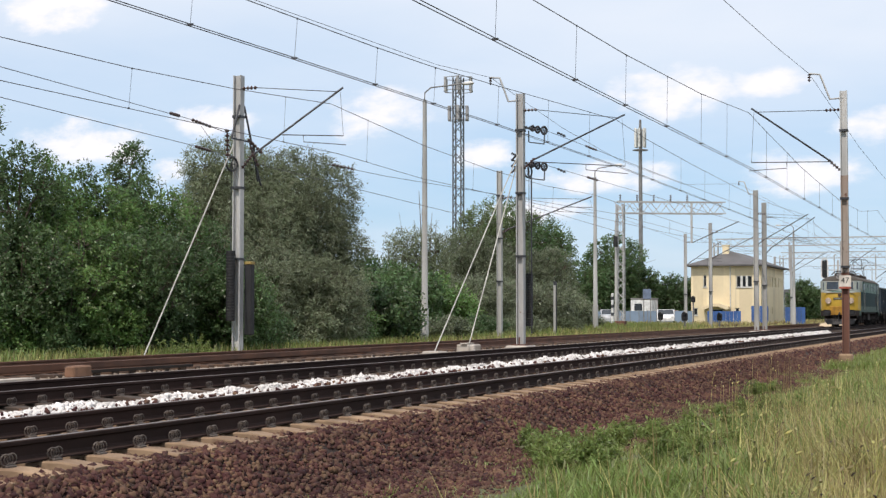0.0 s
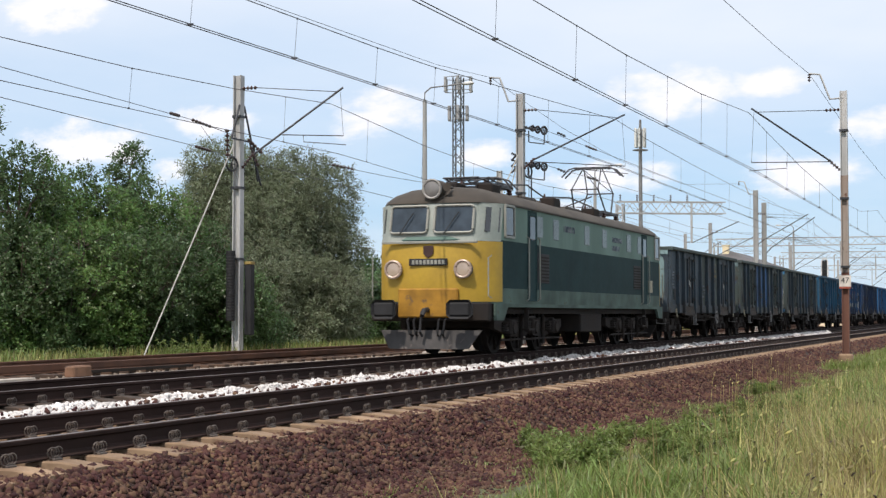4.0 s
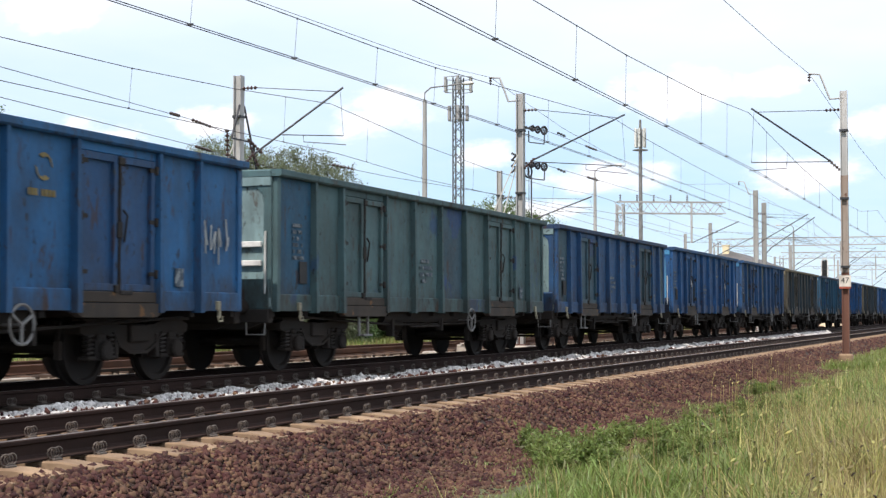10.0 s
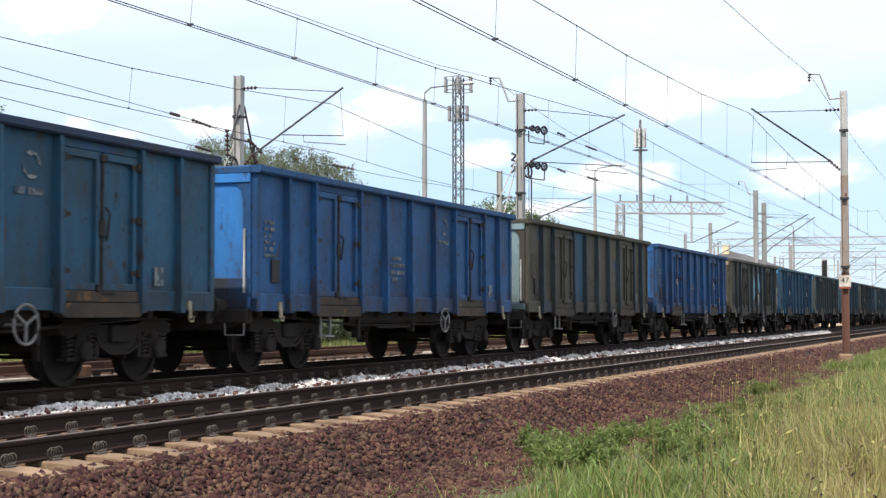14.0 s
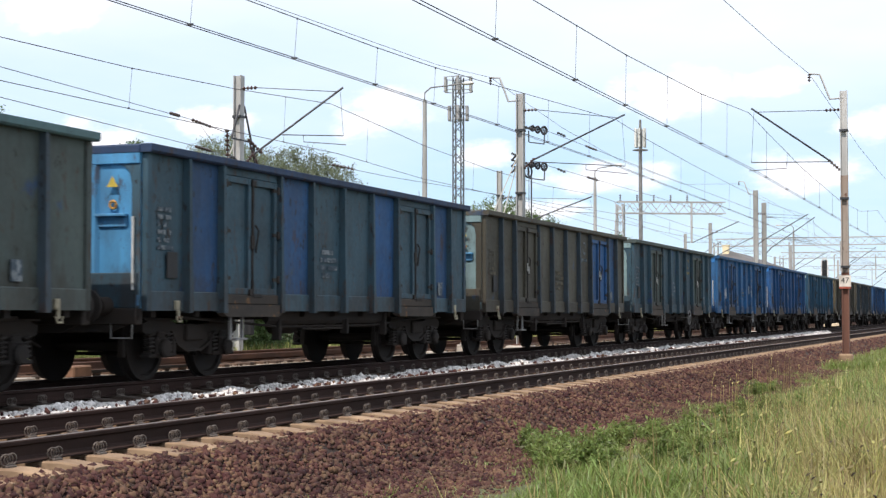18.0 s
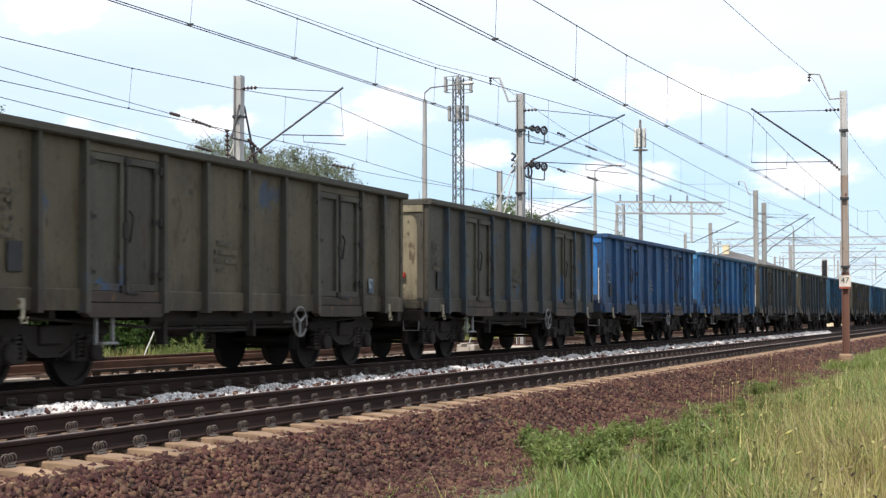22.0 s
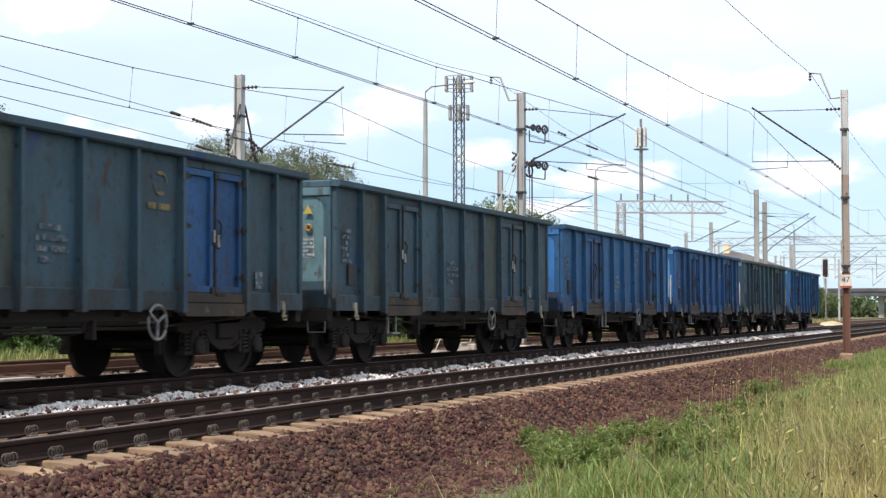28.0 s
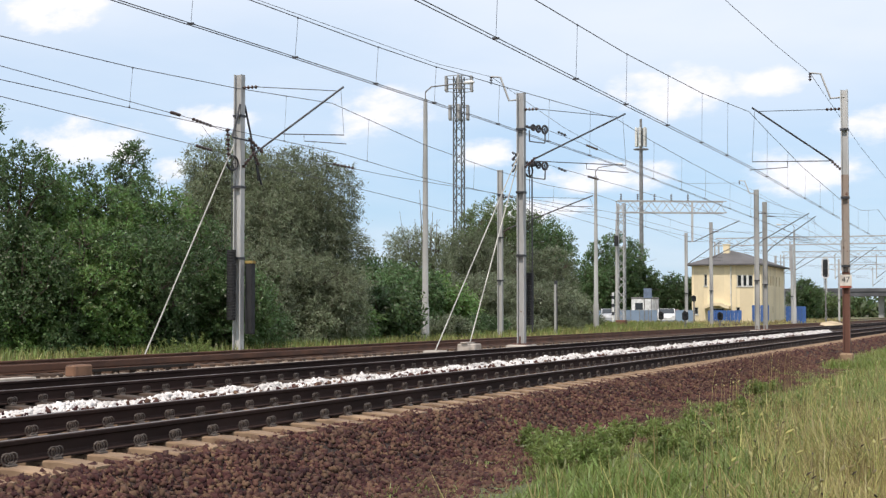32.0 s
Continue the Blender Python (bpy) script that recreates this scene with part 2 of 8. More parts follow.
M_WIRE = mat("weathered_copper", (0.10, 0.10, 0.11), 0.5, 0.5, vary=0.1, bump=0)
M_DARKSTEEL = mat("dark_steel", (0.07, 0.072, 0.08), 0.55, 0.4, scale=4, fine=30, bump=0.1)
M_BLACK = mat("black_weights", (0.022, 0.022, 0.024), 0.7, scale=3, fine=25, bump=0.4)
M_INSUL = mat("brown_insulator", (0.07, 0.04, 0.035), 0.3, bump=0.0)
M_GUY = mat("pale_guy_rod", (0.46, 0.45, 0.41), 0.6, 0.2, bump=0.0)
M_UNDER = mat("grimy_underframe", (0.030, 0.027, 0.0255), 0.85, 0.0, col2=(0.034, 0.027, 0.023), scale=2, fine=20, bump=0.3, spec=0.12)
M_WHEEL = mat("wheel_steel", (0.023, 0.020, 0.019), 0.75, 0.0, col2=(0.024, 0.019, 0.016), scale=4, fine=25, bump=0.2, spec=0.12)
M_SPRING = mat("spring_steel", (0.048, 0.042, 0.040), 0.6, 0.2, col2=(0.03, 0.025, 0.022), scale=5, fine=25)
M_GREYSTEEL = mat("grey_steel", (0.24, 0.24, 0.24), 0.6, 0.2, col2=(0.14, 0.13, 0.12), scale=4, fine=25)
M_CREAM = mat("cream_paint", (0.38, 0.34, 0.24), 0.6, wear=(0.15, 0.08, 0.05), wear_at=0.6, scale=6)
M_MARK = mat("white_stencil", (0.22, 0.25, 0.27), 0.7, wear=(0.05, 0.075, 0.10), wear_at=0.47, wear_scale=9, bump=0)
M_MARKO = mat("faded_stencil", (0.125, 0.105, 0.07), 0.7, wear=(0.065, 0.06, 0.045), wear_at=0.48, wear_scale=9, bump=0)
M_CLEARMARK = mat("clear_white_stencil", (0.50, 0.52, 0.52), 0.7, wear=(0.15, 0.22, 0.3), wear_at=0.6, wear_scale=9, bump=0)
M_MARKY = mat("yellow_stencil", (0.25, 0.19, 0.075), 0.7, wear=(0.12, 0.12, 0.1), wear_at=0.54, wear_scale=9, bump=0)
M_RED = mat("red_lamp", (0.40, 0.03, 0.02), 0.4, bump=0)
# latch steel painted near black to give the shade of the door gaps
M_LATCH = mat("gap_shade_latch_steel", (0.014, 0.013, 0.0125), 0.8, 0.0, col2=(0.026, 0.020, 0.017), scale=4, fine=25, bump=0.2)
M_SILLDIRT = mat("dirty_sill", (0.060, 0.044, 0.033), 0.85, col2=(0.032, 0.027, 0.023), scale=1.5, fine=16, bump=0.3, wear=(0.15, 0.075, 0.03), wear_at=0.6)
M_BARK = mat("bark", (0.11, 0.085, 0.062), 0.9, col2=(0.06, 0.048, 0.038), scale=4, fine=25, bump=0.7, stretch=(1, 1, 0.25), bump_dist=0.03)


def leaves(name, col, col2, island=0.45):
    return mat(name, col, 0.42, col2=col2, scale=0.35, fine=3.0, bump=0.0, island=island, through_light=0.48, spec=0.45, vary=0.25)


M_LEAF = leaves("leaf_fresh_green", (0.156, 0.250, 0.075), (0.100, 0.173, 0.053))
M_LEAFDARK = leaves("leaf_deep_green", (0.112, 0.177, 0.068), (0.071, 0.120, 0.049))
M_WILLOW = leaves("leaf_willow_grey", (0.198, 0.226, 0.138), (0.132, 0.156, 0.088))
M_POPLAR = leaves("leaf_poplar", (0.150, 0.198, 0.082), (0.102, 0.146, 0.060))
M_GRASS = leaves("grass_green", (0.160, 0.215, 0.052), (0.235, 0.250, 0.082))
M_STRAW = leaves("grass_straw", (0.46, 0.375, 0.165), (0.33, 0.285, 0.115))
M_DOCK = leaves("dried_dock", (0.075, 0.045, 0.024), (0.045, 0.03, 0.018))
M_WEED = leaves("weed_green", (0.225, 0.275, 0.085), (0.155, 0.205, 0.058))


# ---- building blocks ----
class Geo:
    """Collects points and faces of one mesh."""

    def __init__(self):
        self.v, self.f = [], []

    def add(self, vs, fs):
        k = len(self.v)
        self.v += [tuple(p) for p in vs]
        self.f += [tuple(i + k for i in q) for q in fs]
        return self

    def box(self, x0, x1, y0, y1, z0, z1, c=0.0, m=None):
        if c:
            vs, idx = [], {}
            for sx, ax in ((0, x0), (1, x1)):
                for sy, ay in ((0, y0), (1, y1)):
                    for sz, az in ((0, z0), (1, z1)):
                        dx, dy, dz = (c, -c)[sx], (c, -c)[sy], (c, -c)[sz]
                        idx[sx, sy, sz] = len(vs)
                        vs += [(ax, ay + dy, az + dz), (ax + dx, ay, az + dz), (ax + dx, ay + dy, az)]
            g = lambda a, b, d, k: idx[a, b, d] + k
            fs = []
            for s in (0, 1):
                fs += [(g(s, 0, 0, 0), g(s, 1, 0, 0), g(s, 1, 1, 0), g(s, 0, 1, 0))[::1 if s else -1],
                       (g(0, s, 0, 1), g(0, s, 1, 1), g(1, s, 1, 1), g(1, s, 0, 1))[::1 if s else -1],
                       (g(0, 0, s, 2), g(1, 0, s, 2), g(1, 1, s, 2), g(0, 1, s, 2))[::1 if s else -1]]
                for t in (0, 1):
                    fs += [(g(0, s, t, 1), g(1, s, t, 1), g(1, s, t, 2), g(0, s, t, 2)),
                           (g(s, 0, t, 0), g(s, 1, t, 0), g(s, 1, t, 2), g(s, 0, t, 2)),
                           (g(s, t, 0, 0), g(s, t, 1, 0), g(s, t, 1, 1), g(s, t, 0, 1))]
                    for u in (0, 1):
                        k = idx[s, t, u]
                        fs.append((k, k + 1, k + 2))
        else:
            vs = [(x, y, z) for x in (x0, x1) for y in (y0, y1) for z in (z0, z1)]
            fs = [(0, 1, 3, 2), (4, 6, 7, 5), (0, 4, 5, 1), (2, 3, 7, 6), (0, 2, 6, 4), (1, 5, 7, 3)]
        if m:
            vs = [m @ Vector(p) for p in vs]
        return self.add(vs, fs)

    def tube(self, pts, r, n=6, caps=True):
        """A rod along the points; r: one radius, or one for each point."""
        pts = [Vector(p) for p in pts]
        rs = r if isinstance(r, (list, tuple)) else [r] * len(pts)
        vs, fs = [], []
        for i, p in enumerate(pts):
            d = (pts[min(i + 1, len(pts) - 1)] - pts[max(i - 1, 0)]).normalized()
            a = Vector((0, 0, 1)) if abs(d.z) < 0.9 else Vector((1, 0, 0))
            u = d.cross(a).normalized()
            w = d.cross(u)
            vs += [p + (u * math.cos(2 * math.pi * k / n) + w * math.sin(2 * math.pi * k / n)) * rs[i] for k in range(n)]
        for i in range(len(pts) - 1):
            for k in range(n):
                a, b = i * n + k, i * n + (k + 1) % n
                fs.append((a, b, b + n, a + n))
        if caps:
            fs += [tuple(range(n))[::-1], tuple(range((len(pts) - 1) * n, len(pts) * n))]
        return self.add(vs, fs)

    def ring(self, c, axis, R, r, n=16, k=6, arc=1.0):
        axis = Vector(axis).normalized()
        a = axis.cross(Vector((0, 0, 1)) if abs(axis.z) < 0.9 else Vector((1, 0, 0))).normalized()
        b = axis.cross(a)
        m = n if arc >= 1 else n + 1
        pts = [Vector(c) + (a * math.cos(2 * math.pi * arc * i / n) + b * math.sin(2 * math.pi * arc * i / n)) * R for i in range(m)]
        if arc >= 1:
            pts.append(pts[0])
        return self.tube(pts, r, k, caps=arc < 1)

    def lathe(self, c, axis, prof, n=16):
        """Turned shape: prof is (distance along the axis, radius)."""
        axis = Vector(axis).normalized()
        return self.tube_profile([Vector(c) + axis * h for h, _ in prof], [r for _, r in prof], axis, n)

    def tube_profile(self, pts, rs, axis, n):
        a = axis.cross(Vector((0, 0, 1)) if abs(axis.z) < 0.9 else Vector((1, 0, 0))).normalized()
        b = axis.cross(a)
        vs = [p + (a * math.cos(2 * math.pi * k / n) + b * math.sin(2 * math.pi * k / n)) * max(r, 1e-4) for p, r in zip(pts, rs) for k in range(n)]
        fs = [(i * n + k, i * n + (k + 1) % n, (i + 1) * n + (k + 1) % n, (i + 1) * n + k) for i in range(len(pts) - 1) for k in range(n)]
        fs += [tuple(range(n))[::-1], tuple(range((len(pts) - 1) * n, len(pts) * n))]
        return self.add(vs, fs)

    def prism(self, prof, x0, x1, axis="x"):
        """A closed outline (in the two other axes) drawn out along an axis."""
        n = len(prof)
        put = {"x": lambda t, a, b: (t, a, b), "y": lambda t, a, b: (a, t, b), "z": lambda t, a, b: (a, b, t)}[axis]
        vs = [put(x0, a, b) for a, b in prof] + [put(x1, a, b) for a, b in prof]
        fs = [(i, (i + 1) % n, n + (i + 1) % n, n + i) for i in range(n)] + [tuple(range(n))[::-1], tuple(range(n, 2 * n))]
        return self.add(vs, fs)

    def bar(self, p, q, w, h=None):
        """A square bar from p to q."""
        p, q = Vector(p), Vector(q)
        h = h or w
        d = q - p
        return self.box(-w / 2, w / 2, -h / 2, h / 2, 0, d.length, m=Matrix.Translation(p) @ d.to_track_quat("Z", "Y").to_matrix().to_4x4())

    def mesh(self, name, material, smooth=False):
        me = bpy.data.meshes.new(name)
        me.from_pydata(self.v, [], self.f)
        bm = bmesh.new()
        bm.from_mesh(me)
        bmesh.ops.recalc_face_normals(bm, faces=bm.faces)
        bm.to_mesh(me)
        bm.free()
        if smooth:
            me.shade_smooth()
            me.set_sharp_from_angle(angle=radians(38))
        me.materials.append(material)
        return me


def empty(name, at=(0, 0, 0), rz=0.0):
    ob = new(name)
    ob.empty_display_size = 0.2
    ob.matrix_basis = pose(*at, 0, 0, rz)
    return ob


def part(name, geo, material, parent=None, label="", smooth=False, at=None):
    me = geo.mesh(name, material, smooth) if isinstance(geo, Geo) else geo
    ob = new(name, me)
    if parent:
        ob.parent = parent
    if at:
        ob.location = at
    if label:
        tagged(ob, label)
    return ob


def fast_mesh(name, V, F, material):
    """A mesh from arrays: V (n, 3), F (m, 3 or 4)."""
    V, F = np.asarray(V, np.float32), np.asarray(F, np.int32)
    me = bpy.data.meshes.new(name)
    k = F.shape[1]
    me.vertices.add(len(V)); me.vertices.foreach_set("co", V.ravel())
    me.loops.add(F.size); me.loops.foreach_set("vertex_index", F.ravel())
    me.polygons.add(len(F))
    me.polygons.foreach_set("loop_start", np.arange(0, F.size, k, dtype=np.int32))
    me.update(calc_edges=True)
    me.materials.append(material)
    return me


# ---- ground ----
TRACK_1, TRACK_2, TRACK_3 = 7.78, 12.35, 17.95
PROFILE = [(-3000, -0.8), (-40, -0.8), (0, -0.72), (4.4, -0.72), (5.2, -0.70), (5.7, -0.64), (6.36, -0.27), (6.55, -0.235), (9.0, -0.235),
           (9.5, -0.27), (9.9, -0.25), (10.9, -0.24), (11.1, -0.235), (13.7, -0.235), (14.2, -0.26), (15.2, -0.27), (16.2, -0.25), (19.3, -0.23), (19.9, -0.30),
           (21.5, -0.38), (24, -0.42), (30, -0.42), (60, -0.42), (200, -0.4), (3000, -0.4)]


def ground_height(x, y):
    for (a, p), (b, q) in zip(PROFILE, PROFILE[1:]):
        if y <= b:
            z = p + (q - p) * (y - a) / (b - a)
            break
    if y > 19.9:
        z += 0.34 * min(1.0, max(0.0, (x - 55) / 40.0)) * min(1.0, (y - 19.9) / 3)
    return z


def build_ground():
    xs = [-3000, -600, -120, -40] + list(range(-20, 121, 4)) + [130, 145, 165, 200, 260, 350, 500, 800, 1500, 3000]
    ys = sorted({p[0] for p in PROFILE} | {2, 3.4, 6.0, 7.2, 7.8, 8.4, 10.3, 11.8, 12.4, 13, 17.2, 18, 18.7, 26, 34, 42, 100, -10, -4, -400, 600})
    rnd = random.Random(4)
    vs, fs, ms = [], [], []
    for x in xs:
        for y in ys:
            wob = rnd.uniform(-0.03, 0.03) if (abs(x) < 130 and (y < 5.3 or 20 < y < 60)) else 0
            vs.append((x, y, ground_height(x, y) + wob))
    n = len(ys)
    for i in range(len(xs) - 1):
        for j in range(n - 1):
            fs.append((i * n + j, (i + 1) * n + j, (i + 1) * n + j + 1, i * n + j + 1))
            y = (ys[j] + ys[j + 1]) / 2
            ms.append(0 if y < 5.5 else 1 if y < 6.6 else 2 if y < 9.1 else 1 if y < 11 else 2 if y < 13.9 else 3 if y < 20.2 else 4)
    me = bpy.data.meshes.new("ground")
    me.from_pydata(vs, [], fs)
    for m in (M_SOIL, M_BALLAST_GAPS, M_BALLAST_OIL, M_SAND, M_MEADOW):
        me.materials.append(m)
    me.polygons.foreach_set("material_index", ms)
    tagged(new("ground", me), "railway ground of ballast, sandy gravel and grassy soil", "ground", kind="structure")


build_ground()

SPLINTER = [(1, 0, 0.55), (-0.5, 0.87, 0.55), (-0.5, -0.87, 0.55), (-1, 0, -0.55), (0.5, -0.87, -0.55), (0.5, 0.87, -0.55)]
SPLINTER_F = [(0, 1, 2), (3, 5, 4), (0, 5, 1), (1, 5, 3), (1, 3, 2), (2, 3, 4), (2, 4, 0), (0, 4, 5)]


def turns(rng, n):
    """n random rotation matrices."""
    q = rng.normal(size=(n, 4))
    q /= np.linalg.norm(q, axis=1)[:, None]
    w, x, y, z = q.T
    return np.stack([np.stack([1 - 2 * (y * y + z * z), 2 * (x * y - z * w), 2 * (x * z + y * w)], -1),
                     np.stack([2 * (x * y + z * w), 1 - 2 * (x * x + z * z), 2 * (y * z - x * w)], -1),
                     np.stack([2 * (x * z - y * w), 2 * (y * z + x * w), 1 - 2 * (x * x + y * y)], -1)], 1)


def stones(name, places, sizes, material, label, seed):
    """Broken stones, one mesh: each is a crooked, sharp-edged splinter."""
    rng = np.random.default_rng(seed)
    n = len(places)
    base = (np.array(SPLINTER)[None] + rng.uniform(-0.34, 0.34, size=(n, 6, 3))) * rng.uniform(0.55, 1.35, size=(n, 1, 3))
    V = np.einsum("nij,nkj->nki", turns(rng, n), base) * np.asarray(sizes)[:, None, None] + np.asarray(places)[:, None, :]
    F = (np.array(SPLINTER_F)[None] + 6 * np.arange(n)[:, None, None]).reshape(-1, 3)
    return tagged(new(name, fast_mesh(name, V.reshape(-1, 3), F, material)), label, "ballast", kind="stuff")


def scatter(rng, n, x0, x1, y0, y1, power=1.0):
    """Places on the ground, thicker towards x0."""
    x = x0 + (x1 - x0) * rng.random(n) ** power
    y = rng.uniform(y0, y1, n)
    return x, y


def build_stones():
    rng = np.random.default_rng(11)
    zs = np.vectorize(ground_height)
    x, y = scatter(rng, 60000, 6.6, 46, 4.4, 6.62, 1.75)
    stones("ballast_shoulder", np.stack([x, y, zs(x, y) + rng.uniform(-0.012, 0.02, len(x))], 1), rng.uniform(0.015, 0.038, len(x)), M_BALLAST, "reddish-brown crushed stone on the track shoulder", 1)
    x, y = scatter(rng, 5000, 46, 110, 5.5, 6.6, 1.3)
    stones("ballast_shoulder", np.stack([x, y, zs(x, y) + 0.005], 1), rng.uniform(0.025, 0.05, len(x)), M_BALLAST, "reddish-brown crushed stone on the track shoulder", 2)
    x, y = scatter(rng, 11000, 8, 60, 6.6, 9.7, 1.5)
    stones("ballast_bed", np.stack([x, y, zs(x, y) + rng.uniform(-0.015, 0.015, len(x))], 1), rng.uniform(0.018, 0.036, len(x)), M_BALLAST, "dark reddish-brown stones between the sleepers", 3)
    x, y = scatter(rng, 12000, 12, 60, 9.3, 11.15, 1.5)
    stones("ballast_between_tracks", np.stack([x, y, zs(x, y) + rng.uniform(-0.01, 0.015, len(x))], 1), rng.uniform(0.018, 0.036, len(x)), M_BALLAST, "reddish-brown stones between two tracks", 4)
    # the pale ridge of new limestone
    n = 27000
    x = 12 + 83 * rng.random(n) ** 1.4
    w = 0.25 + 0.05 * np.sin(x * 0.9) + 0.04 * np.sin(x * 2.3 + 1) + 0.0012 * x
    w *= 1 - 0.5 * np.exp(-((x - 17.2) / 1.0) ** 2)
    u = rng.normal(0, 0.55, n).clip(-1.3, 1.3)
    y = 10.70 + u * w
    h = (0.075 + 0.0012 * x) * np.exp(-u ** 2 * 1.5) * rng.random(n) * (0.35 + 0.75 * np.sin(x * 1.7 + np.sin(x * 0.6)) ** 2)
    stones("limestone_ridge", np.stack([x, y, -0.24 + h], 1), rng.uniform(0.016, 0.038, n) * (1 + x / 260), M_WHITE, "heap of fresh white limestone ballast between tracks", 5)
    # brown stones show through it
    b = 650
    bx = 12 + 70 * rng.random(b) ** 1.4
    by = 10.48 + 0.17 * rng.normal(size=b)
    stones("ballast_between_tracks", np.stack([bx, by, -0.225 + 0.05 * rng.random(b)], 1), rng.uniform(0.02, 0.045, b) * (1 + bx / 160), M_BALLAST, "brown stones mixed into the white limestone", 15)
    n = 2600
    x = 12 + 50 * rng.random(n) ** 1.5
    y = 10.60 - 0.62 * rng.random(n) ** 1.3
    stones("strewn_limestone", np.stack([x, y, np.full(n, -0.235)], 1), rng.uniform(0.02, 0.05, n), M_WHITE, "single white stones strewn on the brown ballast", 7)
    x, y = scatter(rng, 7000, 14, 70, 14.0, 19.9, 1.4)
    stones("gravel_between_tracks", np.stack([x, y, zs(x, y)], 1), rng.uniform(0.015, 0.04, len(x)), M_SAND, "pale sandy gravel beside the rusty track", 6)


build_stones()

# ---- tracks ----
RAIL_FOOT = [(-0.075, -0.172), (0.075, -0.172), (0.075, -0.160), (0.02, -0.142), (0.0085, -0.125), (0.0085, -0.05), (0.034, -0.036), (0.0355, -0.012),
             (0.0300, -0.003), (-0.0300, -0.003), (-0.0355, -0.012), (-0.034, -0.036), (-0.0085, -0.05), (-0.0085, -0.125), (-0.02, -0.142), (-0.075, -0.160)]
RAIL_TOP = [(-0.0300, -0.0028), (0.0300, -0.0028), (0.026, 0.0), (-0.026, 0.0)]


def clip_mesh():
    """A spring clip of bent rod on its shoulder, seen from beside the rail as two small hoops."""
    g = Geo()
    g.ring((-0.048, 0.0, 0.045), (0.30, 1, 0.0), 0.042, 0.0075, 12, 5)
    g.ring((0.0, 0.006, 0.045), (0.30, 1, 0.0), 0.038, 0.0075, 12, 5)
    g.ring((0.048, 0.012, 0.045), (0.30, 1, 0.0), 0.042, 0.0075, 12, 5)
    g.box(-0.055, 0.055, -0.03, 0.03, -0.02, 0.004, 0.004)
    return g.mesh("rail_clip", M_CLIP, True)


def sleeper_mesh(material, wood=False):
    g = Geo()
    if wood:
        g.box(-0.13, 0.13, -1.3, 1.3, -0.15, 0.0, 0.012)
    else:
        # concrete sleeper with seats under both rails and a thinner waist
        for y0, y1, h0, h1 in ((-1.3, -0.98, -0.035, 0.0), (-0.98, -0.55, 0.0, 0.0), (-0.55, -0.25, 0.0, -0.03), (-0.25, 0.25, -0.03, -0.03), (0.25, 0.55, -0.03, 0.0), (0.55, 0.98, 0.0, 0.0), (0.98, 1.3, 0.0, -0.035)):
            vs = []
            for y, h in ((y0, h0), (y1, h1)):
                vs += [(-0.15, y, -0.2), (0.15, y, -0.2), (0.125, y, h - 0.012), (0.11, y, h), (-0.11, y, h), (-0.125, y, h - 0.012)]
            g.add(vs, [(i, (i + 1) % 6, 6 + (i + 1) % 6, 6 + i) for i in range(6)] + [tuple(range(6))[::-1], tuple(range(6, 12))])
    return g.mesh("sleeper", material)


SPACING = 0.606
CLIP, SLEEPER, TIMBER = clip_mesh(), sleeper_mesh(M_SLEEPER), sleeper_mesh(M_WOODSL, True)
OILED = sleeper_mesh(mat("oil_stained_concrete", (0.085, 0.058, 0.042), 0.9, col2=(0.04, 0.03, 0.024), scale=3, fine=30, bump=0.4))


def build_track(name, y, label, rail_mat, head_mat, sleeper, spacing, x0, x1, start, clips_to, clip_rows):
    track = tagged(empty(name, (0, y, 0)), label, "railway track", kind="structure")
    for s in (-1, 1):
        rail = part("rail", Geo().prism([(s * 0.7535 + a, b) for a, b in RAIL_FOOT], start, 700), rail_mat, track)
        part("rail_head", Geo().prism([(s * 0.7535 + a, b) for a, b in RAIL_TOP], start, 700), head_mat, rail, "polished running surface")
    count = int((x1 - x0) / spacing)
    rnd = random.Random(y)
    for i in range(count):
        x = x0 + i * spacing + rnd.uniform(-0.015, 0.015)
        sl = part("sleeper", sleeper, None, track, at=(x, rnd.uniform(-0.02, 0.02), -0.180))
        sl.rotation_euler = (rnd.uniform(-0.004, 0.004), 0, rnd.uniform(-0.008, 0.008))
        if x < clips_to:
            for cy in clip_rows:
                c = part("rail_clip", CLIP, None, sl, at=(0, cy, 0.012))
    # those farther off, joined
    g = Geo()
    x = x0 + count * spacing
    while x < 300:
        g.box(x - 0.13, x + 0.13, -1.3, 1.3, -0.36, -0.182)
        x += spacing
    tagged(part("far_sleepers", g, sleeper.materials[0], track), kind="stuff")
    return track


build_track("track_near", TRACK_1, "main line track with dark rails and concrete sleepers", M_RAIL, M_RAILHEAD, SLEEPER, SPACING, 6.956, 100, -60, 62, (-0.865, -0.642, 0.642))
build_track("track_middle", TRACK_2, "main line track that carries the freight train", M_RAIL, M_RAILHEAD, OILED, 0.606, 12.05, 100, -60, 60, (-0.865,))
build_track("track_far", TRACK_3, "rusty siding track on dark timber sleepers", M_RUSTRAIL, M_RUSTRAIL, TIMBER, 0.65, 16.3, 110, -60, 0, ())
build_track("track_siding", 23.9, "rusty side track at the edge of the yard", M_RUSTRAIL, M_RUSTRAIL, TIMBER, 0.65, 92, 140, 90, 0, ())


